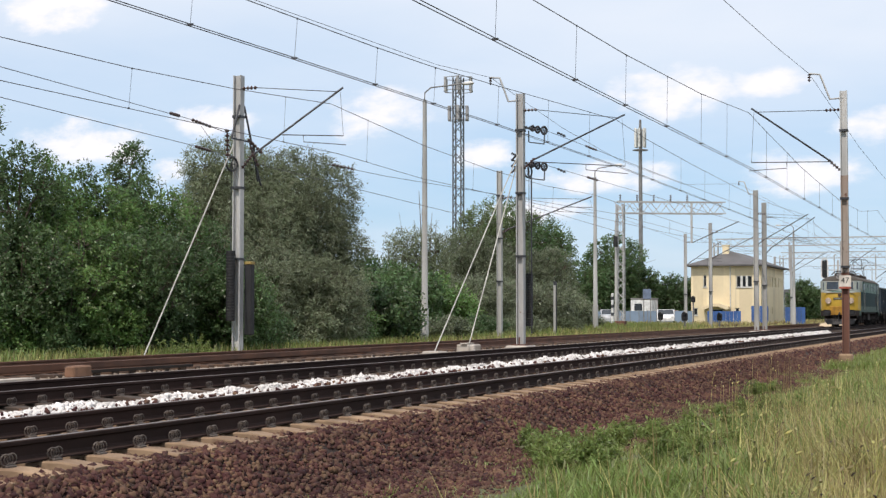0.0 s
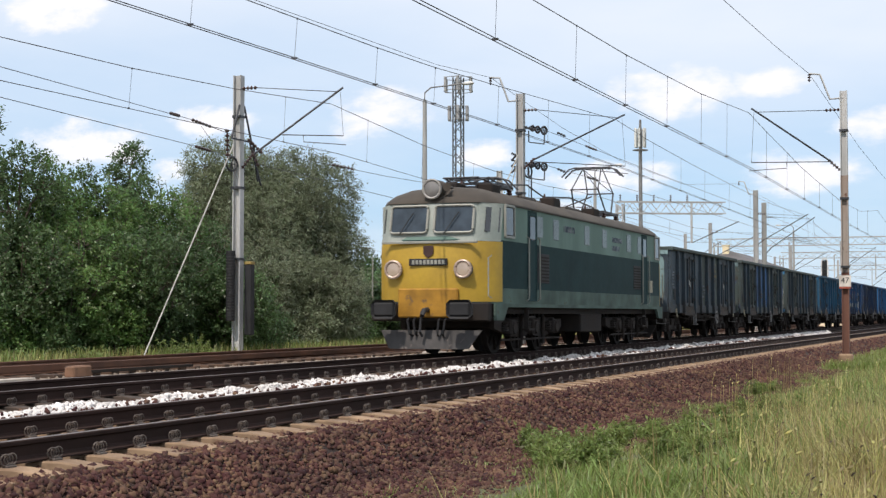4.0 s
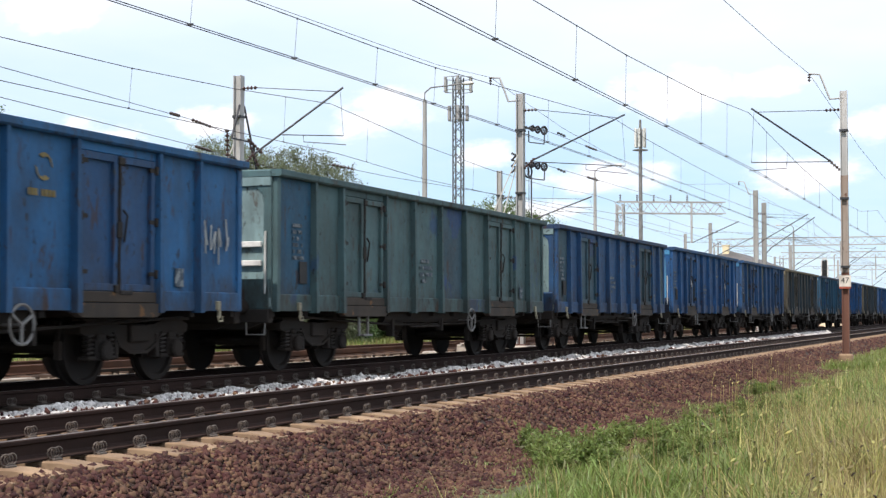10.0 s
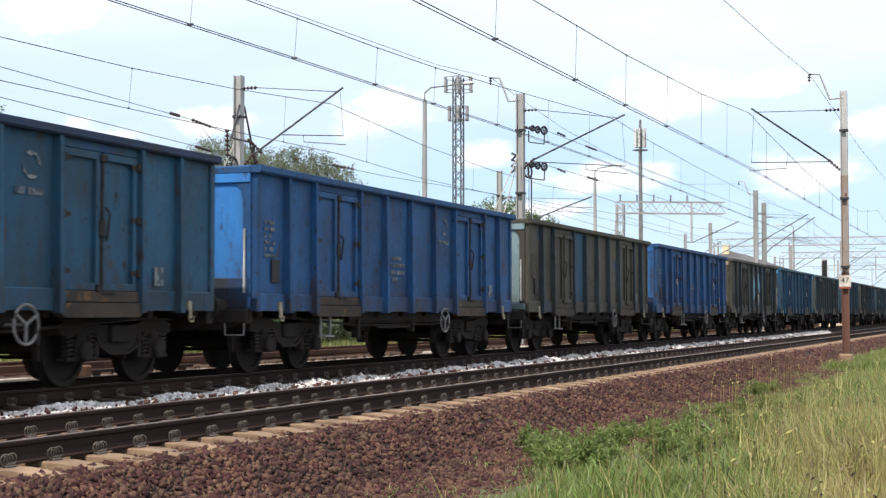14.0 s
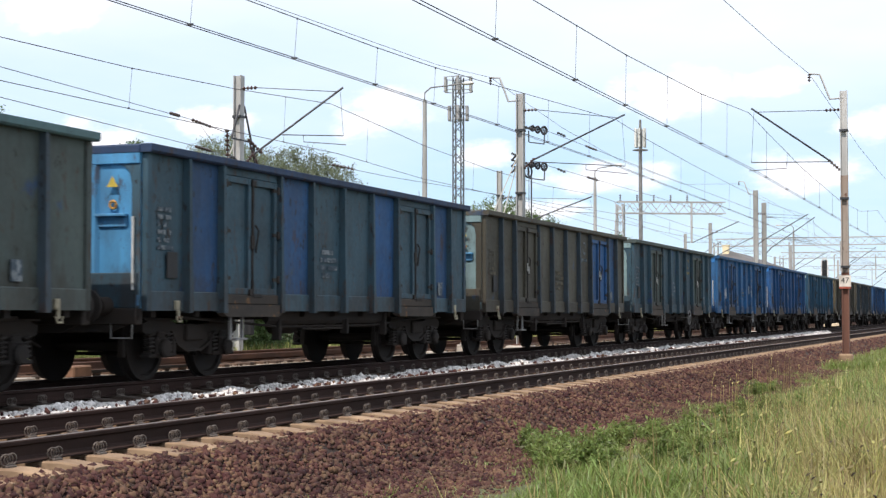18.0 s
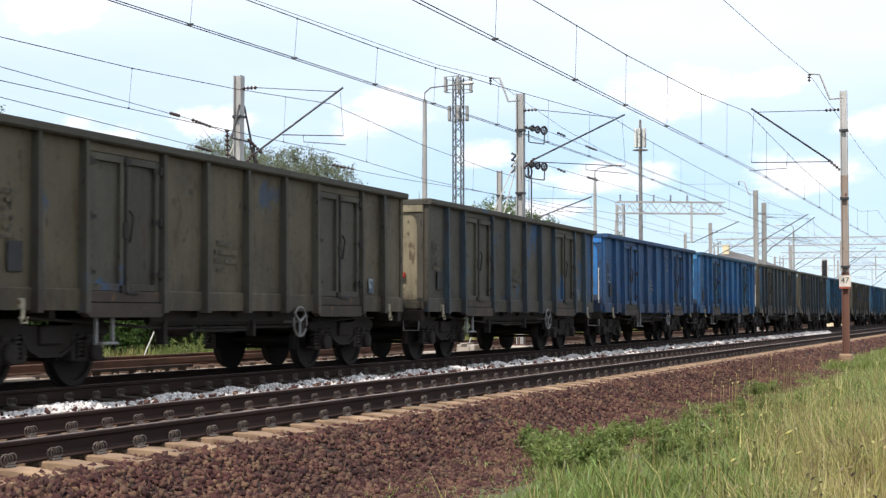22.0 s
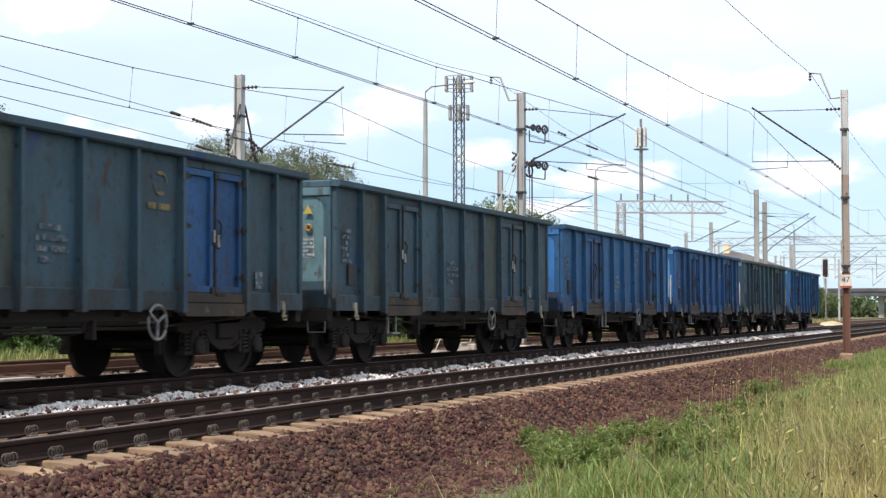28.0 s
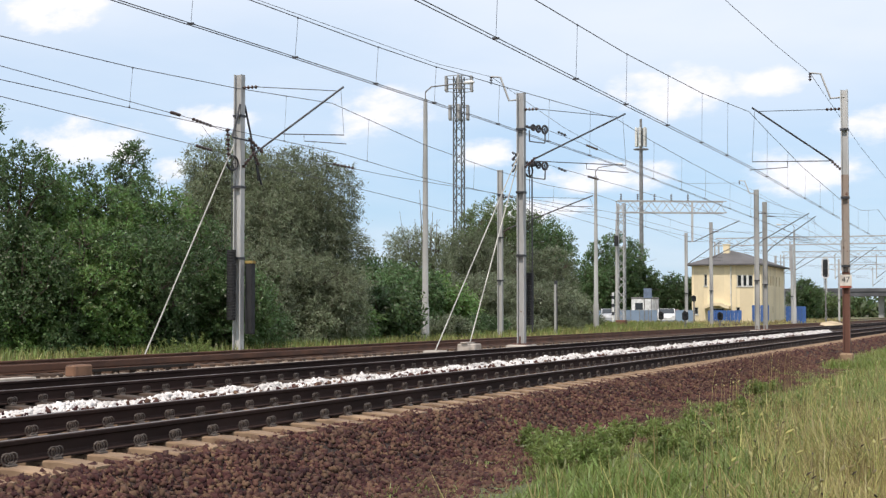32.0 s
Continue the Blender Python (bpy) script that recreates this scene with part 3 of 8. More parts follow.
def build_point_parts():
    """The tongue rail, its motor box and the slabs beside the rusty track."""
    sw = tagged(empty("point_switch", (0, TRACK_3, 0)), "rusty point blades and drive box beside the far track", "track switch")
    g = Geo()
    for a, b in zip(((14, -1.02), (24, -0.90), (34, -0.80)), ((24, -0.90), (34, -0.80), (40, -0.775))):
        g.bar((a[0], a[1], -0.06), (b[0], b[1], -0.06), 0.05, 0.11)
    part("point_blade", g, M_RUSTRAIL, sw)
    part("drive_box", Geo().box(24.4, 25.0, -1.45, -1.22, -0.26, -0.03, 0.03), mat("rusty_box", (0.24, 0.13, 0.08), 0.8, wear=(0.08, 0.05, 0.035), wear_at=0.55), sw, "rust-brown drive box")
    part("rod", Geo().bar((25.0, -1.33, -0.16), (29.0, -1.3, -0.16), 0.10, 0.06), M_UNDER, sw)
    for i, x in enumerate((15.2, 17.3, 19.5, 21.4)):
        slab = tagged(part("cable_slab", Geo().box(-1.0, 1.0, -0.14, 0.14, -0.06, 0.06, 0.012), M_FOOT, None, at=(x, 16.05, -0.22)), "pale concrete cable trough cover beside the far track", "slab", "trough covers")
        slab.rotation_euler = (0.02 * (-1) ** i, 0, 0.012 * (i - 1.5))


build_point_parts()

# ---- wagons ----
PAINTS = {
    "royal": ((0.010, 0.070, 0.190), None), "bright": ((0.013, 0.090, 0.215), None), "blue": ((0.014, 0.064, 0.158), (0.05, 0.062, 0.055)),
    "tealblue": ((0.014, 0.074, 0.135), (0.016, 0.055, 0.19)), "teal": ((0.028, 0.066, 0.092), (0.018, 0.055, 0.17)), "greygreen": ((0.050, 0.068, 0.064), (0.024, 0.06, 0.14)),
    "olive": ((0.054, 0.050, 0.037), (0.017, 0.068, 0.155)), "tan": ((0.088, 0.073, 0.044), (0.026, 0.068, 0.14)), "navy": ((0.013, 0.035, 0.084), (0.03, 0.036, 0.05)),
    "rib_blue": ((0.032, 0.050, 0.066), (0.05, 0.05, 0.042)),
    "seagreen": ((0.052, 0.102, 0.110), (0.03, 0.075, 0.16)),
    # end coats: own hues, with the brightness of sunlit ends put into the colour
    "end_sky_lit": ((0.048, 0.205, 0.375), (0.36, 0.42, 0.42)), "end_pale": ((0.175, 0.265, 0.275), (0.06, 0.17, 0.28)), "end_tan": ((0.25, 0.22, 0.145), (0.12, 0.13, 0.12)),
    "end_royal_lit": ((0.022, 0.155, 0.41), (0.25, 0.33, 0.4)), "end_green": ((0.090, 0.175, 0.205), (0.22, 0.27, 0.26))}


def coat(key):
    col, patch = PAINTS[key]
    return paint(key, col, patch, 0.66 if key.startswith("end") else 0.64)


def slab_frame(g, x0, x1, y0, y1, z0, z1, w, inset):
    """A plate with a raised rim: a pressed door leaf."""
    g.box(x0 + w, x1 - w, y0 + inset, y1, z0 + w, z1 - w)
    g.box(x0, x0 + w, y0, y1, z0, z1, 0.006)
    g.box(x1 - w, x1, y0, y1, z0, z1, 0.006)
    g.box(x0 + w, x1 - w, y0, y1, z0, z0 + w, 0.006)
    g.box(x0 + w, x1 - w, y0, y1, z1 - w, z1, 0.006)
    return g


def wheelset():
    g = Geo()
    g.tube([(0, -1.05, 0), (0, 1.05, 0)], 0.075, 10)
    for s in (-1, 1):
        g.lathe((0, s * 0.68, 0), (0, s, 0), [(0.0, 0.518), (0.028, 0.518), (0.034, 0.494), (0.135, 0.488), (0.135, 0.42), (0.09, 0.40), (0.075, 0.16), (0.13, 0.13), (0.13, 0.0)], 28)
    return g.mesh("wheelset", M_WHEEL, True)


def bogie_meshes():
    """A cast bogie: a fish-bellied side beam above the axle boxes, which ride between two coil springs each."""
    side = Geo()
    side.prism([(-1.36, 0.70), (-1.36, 0.80), (-1.20, 0.86), (-0.62, 0.86), (-0.45, 0.80), (0.45, 0.80), (0.62, 0.86), (1.20, 0.86), (1.36, 0.80), (1.36, 0.70),
                (1.24, 0.66), (0.60, 0.66), (0.46, 0.52), (0.22, 0.42), (-0.22, 0.42), (-0.46, 0.52), (-0.60, 0.66), (-1.24, 0.66)], -0.05, 0.05, "y")
    side.prism([(-0.62, 0.70), (-0.46, 0.545), (-0.22, 0.445), (0.22, 0.445), (0.46, 0.545), (0.62, 0.70), (0.60, 0.66), (0.46, 0.50), (0.22, 0.40), (-0.22, 0.40), (-0.46, 0.50), (-0.60, 0.66)], -0.085, 0.085, "y")
    side.box(-1.36, 1.36, -0.085, 0.085, 0.855, 0.885, 0.006).box(-0.24, 0.24, -0.11, 0.06, 0.56, 0.80, 0.02)
    for s in (-1, 1):
        side.box(s * 0.52 - 0.05, s * 0.52 + 0.05, -0.07, 0.07, 0.34, 0.68, 0.015)
    axle = Geo().box(-0.15, 0.15, -0.11, 0.10, 0.34, 0.62, 0.035).box(-0.33, 0.33, -0.085, 0.085, 0.33, 0.39, 0.015).box(-0.10, 0.10, -0.09, 0.09, 0.60, 0.70, 0.02)
    axle.lathe((0, -0.11, 0.46), (0, -1, 0), [(0, 0.135), (0.05, 0.135), (0.075, 0.11), (0.08, 0.05)], 14)
    spring = Geo()
    spring.tube([(0.070 * math.cos(k * 1.2566), 0.070 * math.sin(k * 1.2566), 0.39 + 0.0112 * k) for k in range(26)], 0.018, 4)
    mid = Geo().box(-0.22, 0.22, -1.0, 1.0, 0.50, 0.78, 0.02).lathe((0, 0, 0.76), (0, 0, 1), [(0, 0.26), (0.1, 0.22)], 14)
    for s in (-1, 1):
        mid.box(s * 1.30 - 0.05, s * 1.30 + 0.05, -1.0, 1.0, 0.68, 0.80)
        # brake blocks and their hangers at each tread
        for y in (-0.75, 0.75):
            for w in (0.36, 1.42):
                mid.box(s * w - 0.035, s * w + 0.035, y - 0.05, y + 0.05, 0.34, 0.60, 0.012).bar((s * w, y, 0.58), (s * (w - 0.05), y, 0.84), 0.03)
        mid.tube([(s * 0.40, -0.9, 0.36), (s * 0.40, 0.9, 0.36)], 0.03, 6)
    return {"side_frame": side.mesh("side_frame", M_UNDER), "axle_box": axle.mesh("axle_box", M_UNDER), "spring": spring.mesh("spring", M_SPRING, True),
            "bolster": mid.mesh("bolster", M_UNDER), "wheelset": wheelset()}


WHEEL_R, LOCO_WHEEL_R = 0.49, 0.625
ROLLING = []
BOGIE = bogie_meshes()


def add_bogie(wagon, x):
    bogie = part("bogie", BOGIE["bolster"], None, wagon, at=(x, 0, 0))
    for s in (-1, 1):
        part("side_frame", BOGIE["side_frame"], None, bogie, at=(0, s * 1.0, 0))
        ROLLING.append((part("wheelset", BOGIE["wheelset"], None, bogie, at=(s * 0.9, 0, WHEEL_R)), wagon.location.x + x, s * 0.9, WHEEL_R))
        for w in (-0.9, 0.9):
            part("axle_box", BOGIE["axle_box"], None, bogie, at=(w, s * 1.0, 0)).rotation_euler = (0, 0, 0 if s < 0 else math.pi)
        for w in (-1.14, -0.66, 0.66, 1.14):
            part("spring", BOGIE["spring"], None, bogie, at=(w, s * 1.02, 0))
    return bogie


def wagon_meshes(half, posts):
    """The meshes of an open high-sided wagon; half: half its body's length; posts: where the ribs stand, from the middle out."""
    d = {}
    p = posts
    # ribs: slim upright bars that stand proud of the wall and broaden over the sill
    rib = Geo()
    lv = [(0.96, 0.058, 1.545), (1.25, 0.058, 1.545), (1.55, 0.044, 1.535), (3.125, 0.034, 1.515)]
    vs = [q for z, a, o in lv for q in ((-a - 0.008, -1.40, z), (-a, -o, z), (a, -o, z), (a + 0.008, -1.40, z))]
    rib.add(vs, [(4 * k + j, 4 * k + j + 1, 4 * k + j + 5, 4 * k + j + 4) for k in range(3) for j in range(3)] + [(0, 1, 2, 3), (12, 13, 14, 15)])
    d["rib"] = rib.mesh("rib", coat("blue"))
    d["corner_post"] = Geo().box(-0.06, 0.06, -1.455, -1.36, 0.98, 3.13, 0.012).mesh("corner_post", coat("blue"))
    edges = [-half] + [-a for a in p[::-1]] + [0.0] + list(p) + [half]
    bays = [(a, b) for a, b in zip(edges, edges[1:])]
    d["panels"], d["doors"], d["latches"], d["door_sills"], d["door_heads"] = [], [], [], [], []
    for a, b in bays:
        if {round(abs(a), 3), round(abs(b), 3)} == {round(p[1], 3), round(p[2], 3)}:
            mid = (a + b) / 2
            for u, v in ((a + 0.10, mid - 0.035), (mid + 0.035, b - 0.10)):
                d["doors"].append(slab_frame(Geo(), u, v, -1.475, -1.37, 1.24, 3.00, 0.095, 0.055).mesh("door_leaf", coat("blue")))
            hw = Geo().tube([(mid + 0.012 * math.sin(k * 1.9), -1.470, 1.20 + 0.2 * k) for k in range(10)], 0.030, 6)
            hw.box(mid - 0.07, mid + 0.05, -1.50, -1.45, 1.93, 2.14, 0.01).box(mid - 0.13, mid - 0.05, -1.51, -1.46, 1.22, 1.32, 0.01).box(mid + 0.02, mid + 0.30, -1.50, -1.46, 1.19, 1.25, 0.01)
            hw.tube([(mid + 0.09, -1.49, 1.88), (mid + 0.10, -1.53, 2.22), (mid + 0.05, -1.50, 2.30)], 0.016, 5).box(mid - 0.05, mid + 0.09, -1.505, -1.45, 2.88, 2.98, 0.01)
            for hx, k in ((a + 0.085, 1), (b - 0.085, -1)):
                for hz in (1.42, 2.12, 2.82):
                    hw.box(hx - 0.035, hx + 0.035, -1.505, -1.43, hz, hz + 0.12, 0.01).box(min(hx, hx + k * 0.16), max(hx, hx + k * 0.16), -1.482, -1.46, hz + 0.03, hz + 0.085)
            d["latches"].append(hw.mesh("door_latch", M_LATCH))
            d["door_sills"].append(Geo().box(a + 0.06, b - 0.06, -1.485, -1.40, 1.09, 1.235, 0.012).prism([(a - 0.06, 1.085), (b + 0.06, 1.085), (b + 0.06, 0.97), (b - 0.10, 0.90), (a + 0.10, 0.90), (a - 0.06, 0.97)], -1.515, -1.40, "y").mesh("door_sill", M_SILLDIRT))
            d["door_heads"].append(Geo().box(a + 0.05, b - 0.05, -1.445, -1.37, 3.01, 3.13, 0.008).mesh("door_head", coat("blue")))
        else:
            # a plate that bellies out a little from years of loading
            g = Geo()
            n, m = 8, 9
            dents = random.Random(round(a * 100) + 7)
            pits = [(dents.uniform(0.15, 0.85), dents.uniform(0.1, 0.9), dents.uniform(0.12, 0.28), dents.uniform(-0.030, 0.006)) for k in range(5)]
            vs = []
            for i in range(n + 1):
                for j in range(m + 1):
                    u, v = i / n, j / m
                    hold = math.sin(math.pi * u) * math.sin(math.pi * v)
                    bent = 0.014 * hold + hold * sum(q * math.exp(-((u - pu) ** 2 + (v - pv) ** 2) / pr ** 2) for pu, pv, pr, q in pits)
                    vs.append((a + (b - a) * u, -1.415 - bent, 1.17 + 1.96 * v))
            g.add(vs, [(i * (m + 1) + j, (i + 1) * (m + 1) + j, (i + 1) * (m + 1) + j + 1, i * (m + 1) + j + 1) for i in range(n) for j in range(m)])
            g.box(a, b, -1.405, -1.37, 1.17, 3.13)
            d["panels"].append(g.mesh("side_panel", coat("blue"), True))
    d["sill"] = Geo().prism([(-1.40, 0.99), (-1.452, 0.99), (-1.452, 1.245), (-1.44, 1.262), (-1.40, 1.262)], -half, half).box(-half, half, -1.40, -1.30, 0.99, 1.02).mesh("sill", M_SILLDIRT)
    rim = Geo()
    for s in (-1, 1):
        o = [(s * 1.36, 3.125), (s * 1.52, 3.125), (s * 1.545, 3.15), (s * 1.545, 3.235), (s * 1.535, 3.24), (s * 1.36, 3.24)]
        rim.prism(o, -half - 0.06, half + 0.06)
        rim.prism([(s * (half + 0.08), 3.125), (s * (half + 0.08), 3.215), (s * (half + 0.04), 3.24), (s * (half - 0.08), 3.24), (s * (half - 0.08), 3.125)], -1.36, 1.36, "y")
    d["rim"] = rim.mesh("rim", coat("blue"))
    end = Geo().box(-0.03, 0.03, -1.36, 1.36, 1.02, 3.13)
    end.box(-0.075, -0.03, -1.36, 1.36, 2.97, 3.125, 0.012).box(-0.09, -0.03, -1.36, 1.36, 1.05, 1.20, 0.012)
    d["end_wall"] = end.mesh("end_wall", coat("end_sky_lit"))
    fr = Geo()
    for q in (-1, 1):
        fr.box(-0.055, -0.028, min(q * 1.365, q * 1.23), max(q * 1.365, q * 1.23), 1.02, 2.98, 0.006)
        fr.prism([(q * 1.23, 2.98), (q * 1.23, 2.70), (q * 1.20, 2.86), (q * 1.12, 2.94), (q * 0.98, 2.98)], -0.054, -0.029)
    d["end_frame"] = fr.mesh("end_frame", coat("blue"))
    d["end_rib"] = Geo().prism([(-0.03, -0.10), (-0.085, -0.06), (-0.085, 0.06), (-0.03, 0.10)], 1.2, 2.97, "z").mesh("end_rib", coat("end_sky_lit"))
    d["skirt"] = Geo().box(-0.10, -0.032, -1.34, 1.34, 1.02, 1.50, 0.01).mesh("end_skirt", coat("navy"))
    beam = Geo().box(-0.14, 0.04, -1.36, 1.36, 0.80, 1.02, 0.015).prism([(-1.36, 1.02), (-1.36, 0.86), (-0.95, 0.70), (0.95, 0.70), (1.36, 0.86), (1.36, 1.02)], -0.10, -0.06)
    d["end_beam"] = beam.mesh("end_beam", M_UNDER)
    buf = Geo().lathe((0, 0, 0), (-1, 0, 0), [(0.0, 0.13), (0.30, 0.115), (0.30, 0.085), (0.52, 0.085), (0.53, 0.23), (0.58, 0.235), (0.60, 0.19), (0.605, 0.0)], 18)
    d["buffer"] = buf.mesh("buffer", M_UNDER, True)
    hook = Geo().tube([(0, 0, 1.04), (-0.35, 0, 1.02), (-0.48, 0, 0.92), (-0.62, 0, 1.0)], 0.045, 6).tube([(-0.4, 0.06, 1.0), (-0.5, 0.1, 0.6), (-0.2, 0.1, 0.5)], 0.022, 6)
    d["hook"] = hook.mesh("coupling_hook", M_UNDER)
    d["floor"] = Geo().box(-half, half, -1.40, 1.40, 1.10, 1.17).mesh("floor_plate", M_SILLDIRT)
    d["centre_sill"] = Geo().box(-half, half, -0.30, 0.30, 0.85, 1.10, 0.02).mesh("centre_sill", M_UNDER)
    d["cross_beam"] = Geo().box(-0.06, 0.06, -1.34, 1.34, 0.90, 1.10).mesh("cross_beam", M_UNDER)
    d["solebar"] = Geo().prism([(-1.25, 1.0), (-1.25, 0.84), (-1.20, 0.78), (-1.15, 0.84), (-1.15, 1.0)], -2.4, 2.4).tube([(-half + 1.2, -1.22, 0.90), (-1.9, -1.20, 0.74), (1.9, -1.20, 0.74), (half - 1.2, -1.22, 0.90)], 0.022, 6).box(-2.05, -1.95, -1.27, -1.13, 0.52, 0.86, 0.01).box(0.55, 0.63, -1.30, -1.16, 0.60, 0.86, 0.01).box(2.25, 2.33, -1.32, -1.2, 0.56, 0.98, 0.01).tube([(-1.4, -1.36, 0.70), (0.2, -1.36, 0.70), (0.28, -1.36, 0.84)], 0.016, 5).mesh("solebar", M_UNDER)
    d["air_tank"] = Geo().lathe((-0.4, 0.0, 0.76), (1, 0, 0), [(0, 0.05), (0.04, 0.15), (0.7, 0.15), (0.74, 0.05)], 14).mesh("air_tank", M_UNDER, True)
    d["brake_cylinder"] = Geo().lathe((0, 0, 0.80), (1, 0, 0), [(0, 0.06), (0.02, 0.16), (0.38, 0.16), (0.46, 0.06), (0.8, 0.03)], 14).box(0.1, 0.2, -0.03, 0.03, 0.8, 1.0).mesh("brake_cylinder", M_UNDER, True)
    hw = Geo().ring((0, 0, 0), (0, 1, 0), 0.235, 0.020, 22, 6)
    for a in range(3):
        t = a * 2 * math.pi / 3 + 0.5
        hw.bar((0, 0, 0), (0.23 * math.cos(t), 0, 0.23 * math.sin(t)), 0.03)
    hw.tube([(0, 0, 0), (0, 0.3, 0)], 0.02, 6)
    d["handwheel"] = hw.mesh("handwheel", M_GREYSTEEL, True)
    st = Geo()
    for s in (-0.19, 0.19):
        st.box(s - 0.028, s + 0.028, -0.02, 0.02, 0.55, 1.0, 0.006)
    st.box(-0.19, 0.19, -0.10, 0.05, 0.55, 0.585, 0.006)
    d["latch_handle"] = Geo().box(-0.018, 0.018, -0.012, 0.012, -0.09, 0.09, 0.006).mesh("latch_handle", mat("pale_handle", (0.5, 0.5, 0.48), 0.5))
    d["step"] = st.mesh("step", M_GREYSTEEL)
    br = Geo().box(-0.05, 0.05, -0.025, 0.03, 1.00, 1.13, 0.01).box(-0.03, 0.03, -0.04, 0.0, 0.88, 1.00, 0.01).tube([(-0.075, -0.035, 0.91), (-0.045, -0.045, 0.84), (0.045, -0.045, 0.84), (0.075, -0.035, 0.91)], 0.016, 6)
    d["bracket"] = br.mesh("tie_bracket", M_CREAM)
    rail = Geo().tube([(0.02, 0, 1.25), (-0.10, 0, 1.27), (-0.10, 0, 2.25), (0.02, 0, 2.27)], 0.017, 6)
    d["handrail"] = rail.mesh("handrail", mat("pale_handrail", (0.6, 0.6, 0.57), 0.6), True)
    sh = Geo().tube([(0, -1.28, 0.92), (-0.12, -1.30, 0.90), (-0.14, -1.30, 0.62), (-0.14, -0.98, 0.62), (-0.12, -0.96, 0.9)], 0.016, 6)
    d["shunter_step"] = sh.mesh("shunter_step", M_GREYSTEEL, True)
    return d


def bars(x0, z0, rows, seed, y=-1.447, h=0.075):
    """Lines of stencilled characters that cannot be read: short upright strokes."""
    rnd = random.Random(seed)
    g = Geo()
    for k, width in enumerate(rows):
        x = x0
        while x < x0 + width:
            w = rnd.uniform(0.035, 0.065)
            if rnd.random() < 0.82:
                g.box(x, x + w, y - 0.004, y + 0.003, z0 - k * h * 1.75, z0 - k * h * 1.75 + h)
            x += w + 0.022
    return g


def logo(x, z, y=-1.445):
    """An emblem of two hooked arcs that chase each other."""
    g = Geo()
    for k in (0, math.pi):
        outer = [(0.17 * math.cos(k + t), 0.17 * math.sin(k + t)) for t in [0.25 * j for j in range(10)]]
        inner = [(0.05 * math.cos(k + 0.5) + 0.10 * math.cos(k + t), 0.05 * math.sin(k + 0.5) + 0.10 * math.sin(k + t)) for t in [0.25 * j for j in range(9, -1, -1)]]
        g.prism([(x + a, z + b) for a, b in outer + inner], y - 0.003, y + 0.003, "y")
    return g


def scrawl(x, z, s, seed, y=-1.443, r=0.014):
    """A tag sprayed in a few rounded, slanting strokes, flat on the wall."""
    rnd = random.Random(seed)
    g = Geo()
    for k in range(4):
        cx = x + k * 0.26 * s
        p = [(cx + rnd.uniform(-0.05, 0.05) * s, z + rnd.uniform(0.2, 0.5) * s)]
        for j in range(3):
            p.append((cx + rnd.uniform(-0.10, 0.22) * s, z + (-1 if j % 2 == 0 else 1) * rnd.uniform(0.12, 0.42) * s))
        for turn in range(2):
            p = [p[0]] + [(a * u + c * (1 - u), b * u + e * (1 - u)) for (a, b), (c, e) in zip(p, p[1:]) for u in (0.75, 0.25)] + [p[-1]]
        g.tube([(a, y, b) for a, b in p], r, 4)
    return g


def sprayed_shapes(w):
    """Faded blobs of pale blue and white spray with soft, uneven edges."""
    rnd = random.Random(16)
    sky = mat("pale_blue_spray", (0.13, 0.32, 0.42), 0.7, col2=(0.08, 0.20, 0.29), scale=2, fine=10, wear=(0.08, 0.075, 0.06), wear_at=0.58, bump=0)
    chalk = mat("chalky_spray", (0.36, 0.38, 0.38), 0.7, col2=(0.22, 0.23, 0.22), scale=2, fine=10, wear=(0.08, 0.075, 0.06), wear_at=0.55, bump=0)
    for x, z, a, b, m in ((0.30, 2.60, 0.13, 0.15, sky), (0.72, 2.42, 0.30, 0.34, sky), (1.02, 2.18, 0.13, 0.28, sky), (0.30, 1.95, 0.22, 0.52, chalk), (0.42, 2.30, 0.16, 0.20, chalk), (0.75, 1.62, 0.20, 0.26, chalk), (-0.55, 2.1, 0.35, 0.55, sky), (-0.9, 1.7, 0.24, 0.36, chalk)):
        q = [(x + a * math.cos(k * math.pi / 9) * rnd.uniform(0.85, 1.12), z + b * math.sin(k * math.pi / 9) * rnd.uniform(0.85, 1.12)) for k in range(18)]
        part("sprayed_shape", Geo().prism(q, -1.443 - 0.002 * rnd.random(), -1.41, "y"), m, w)


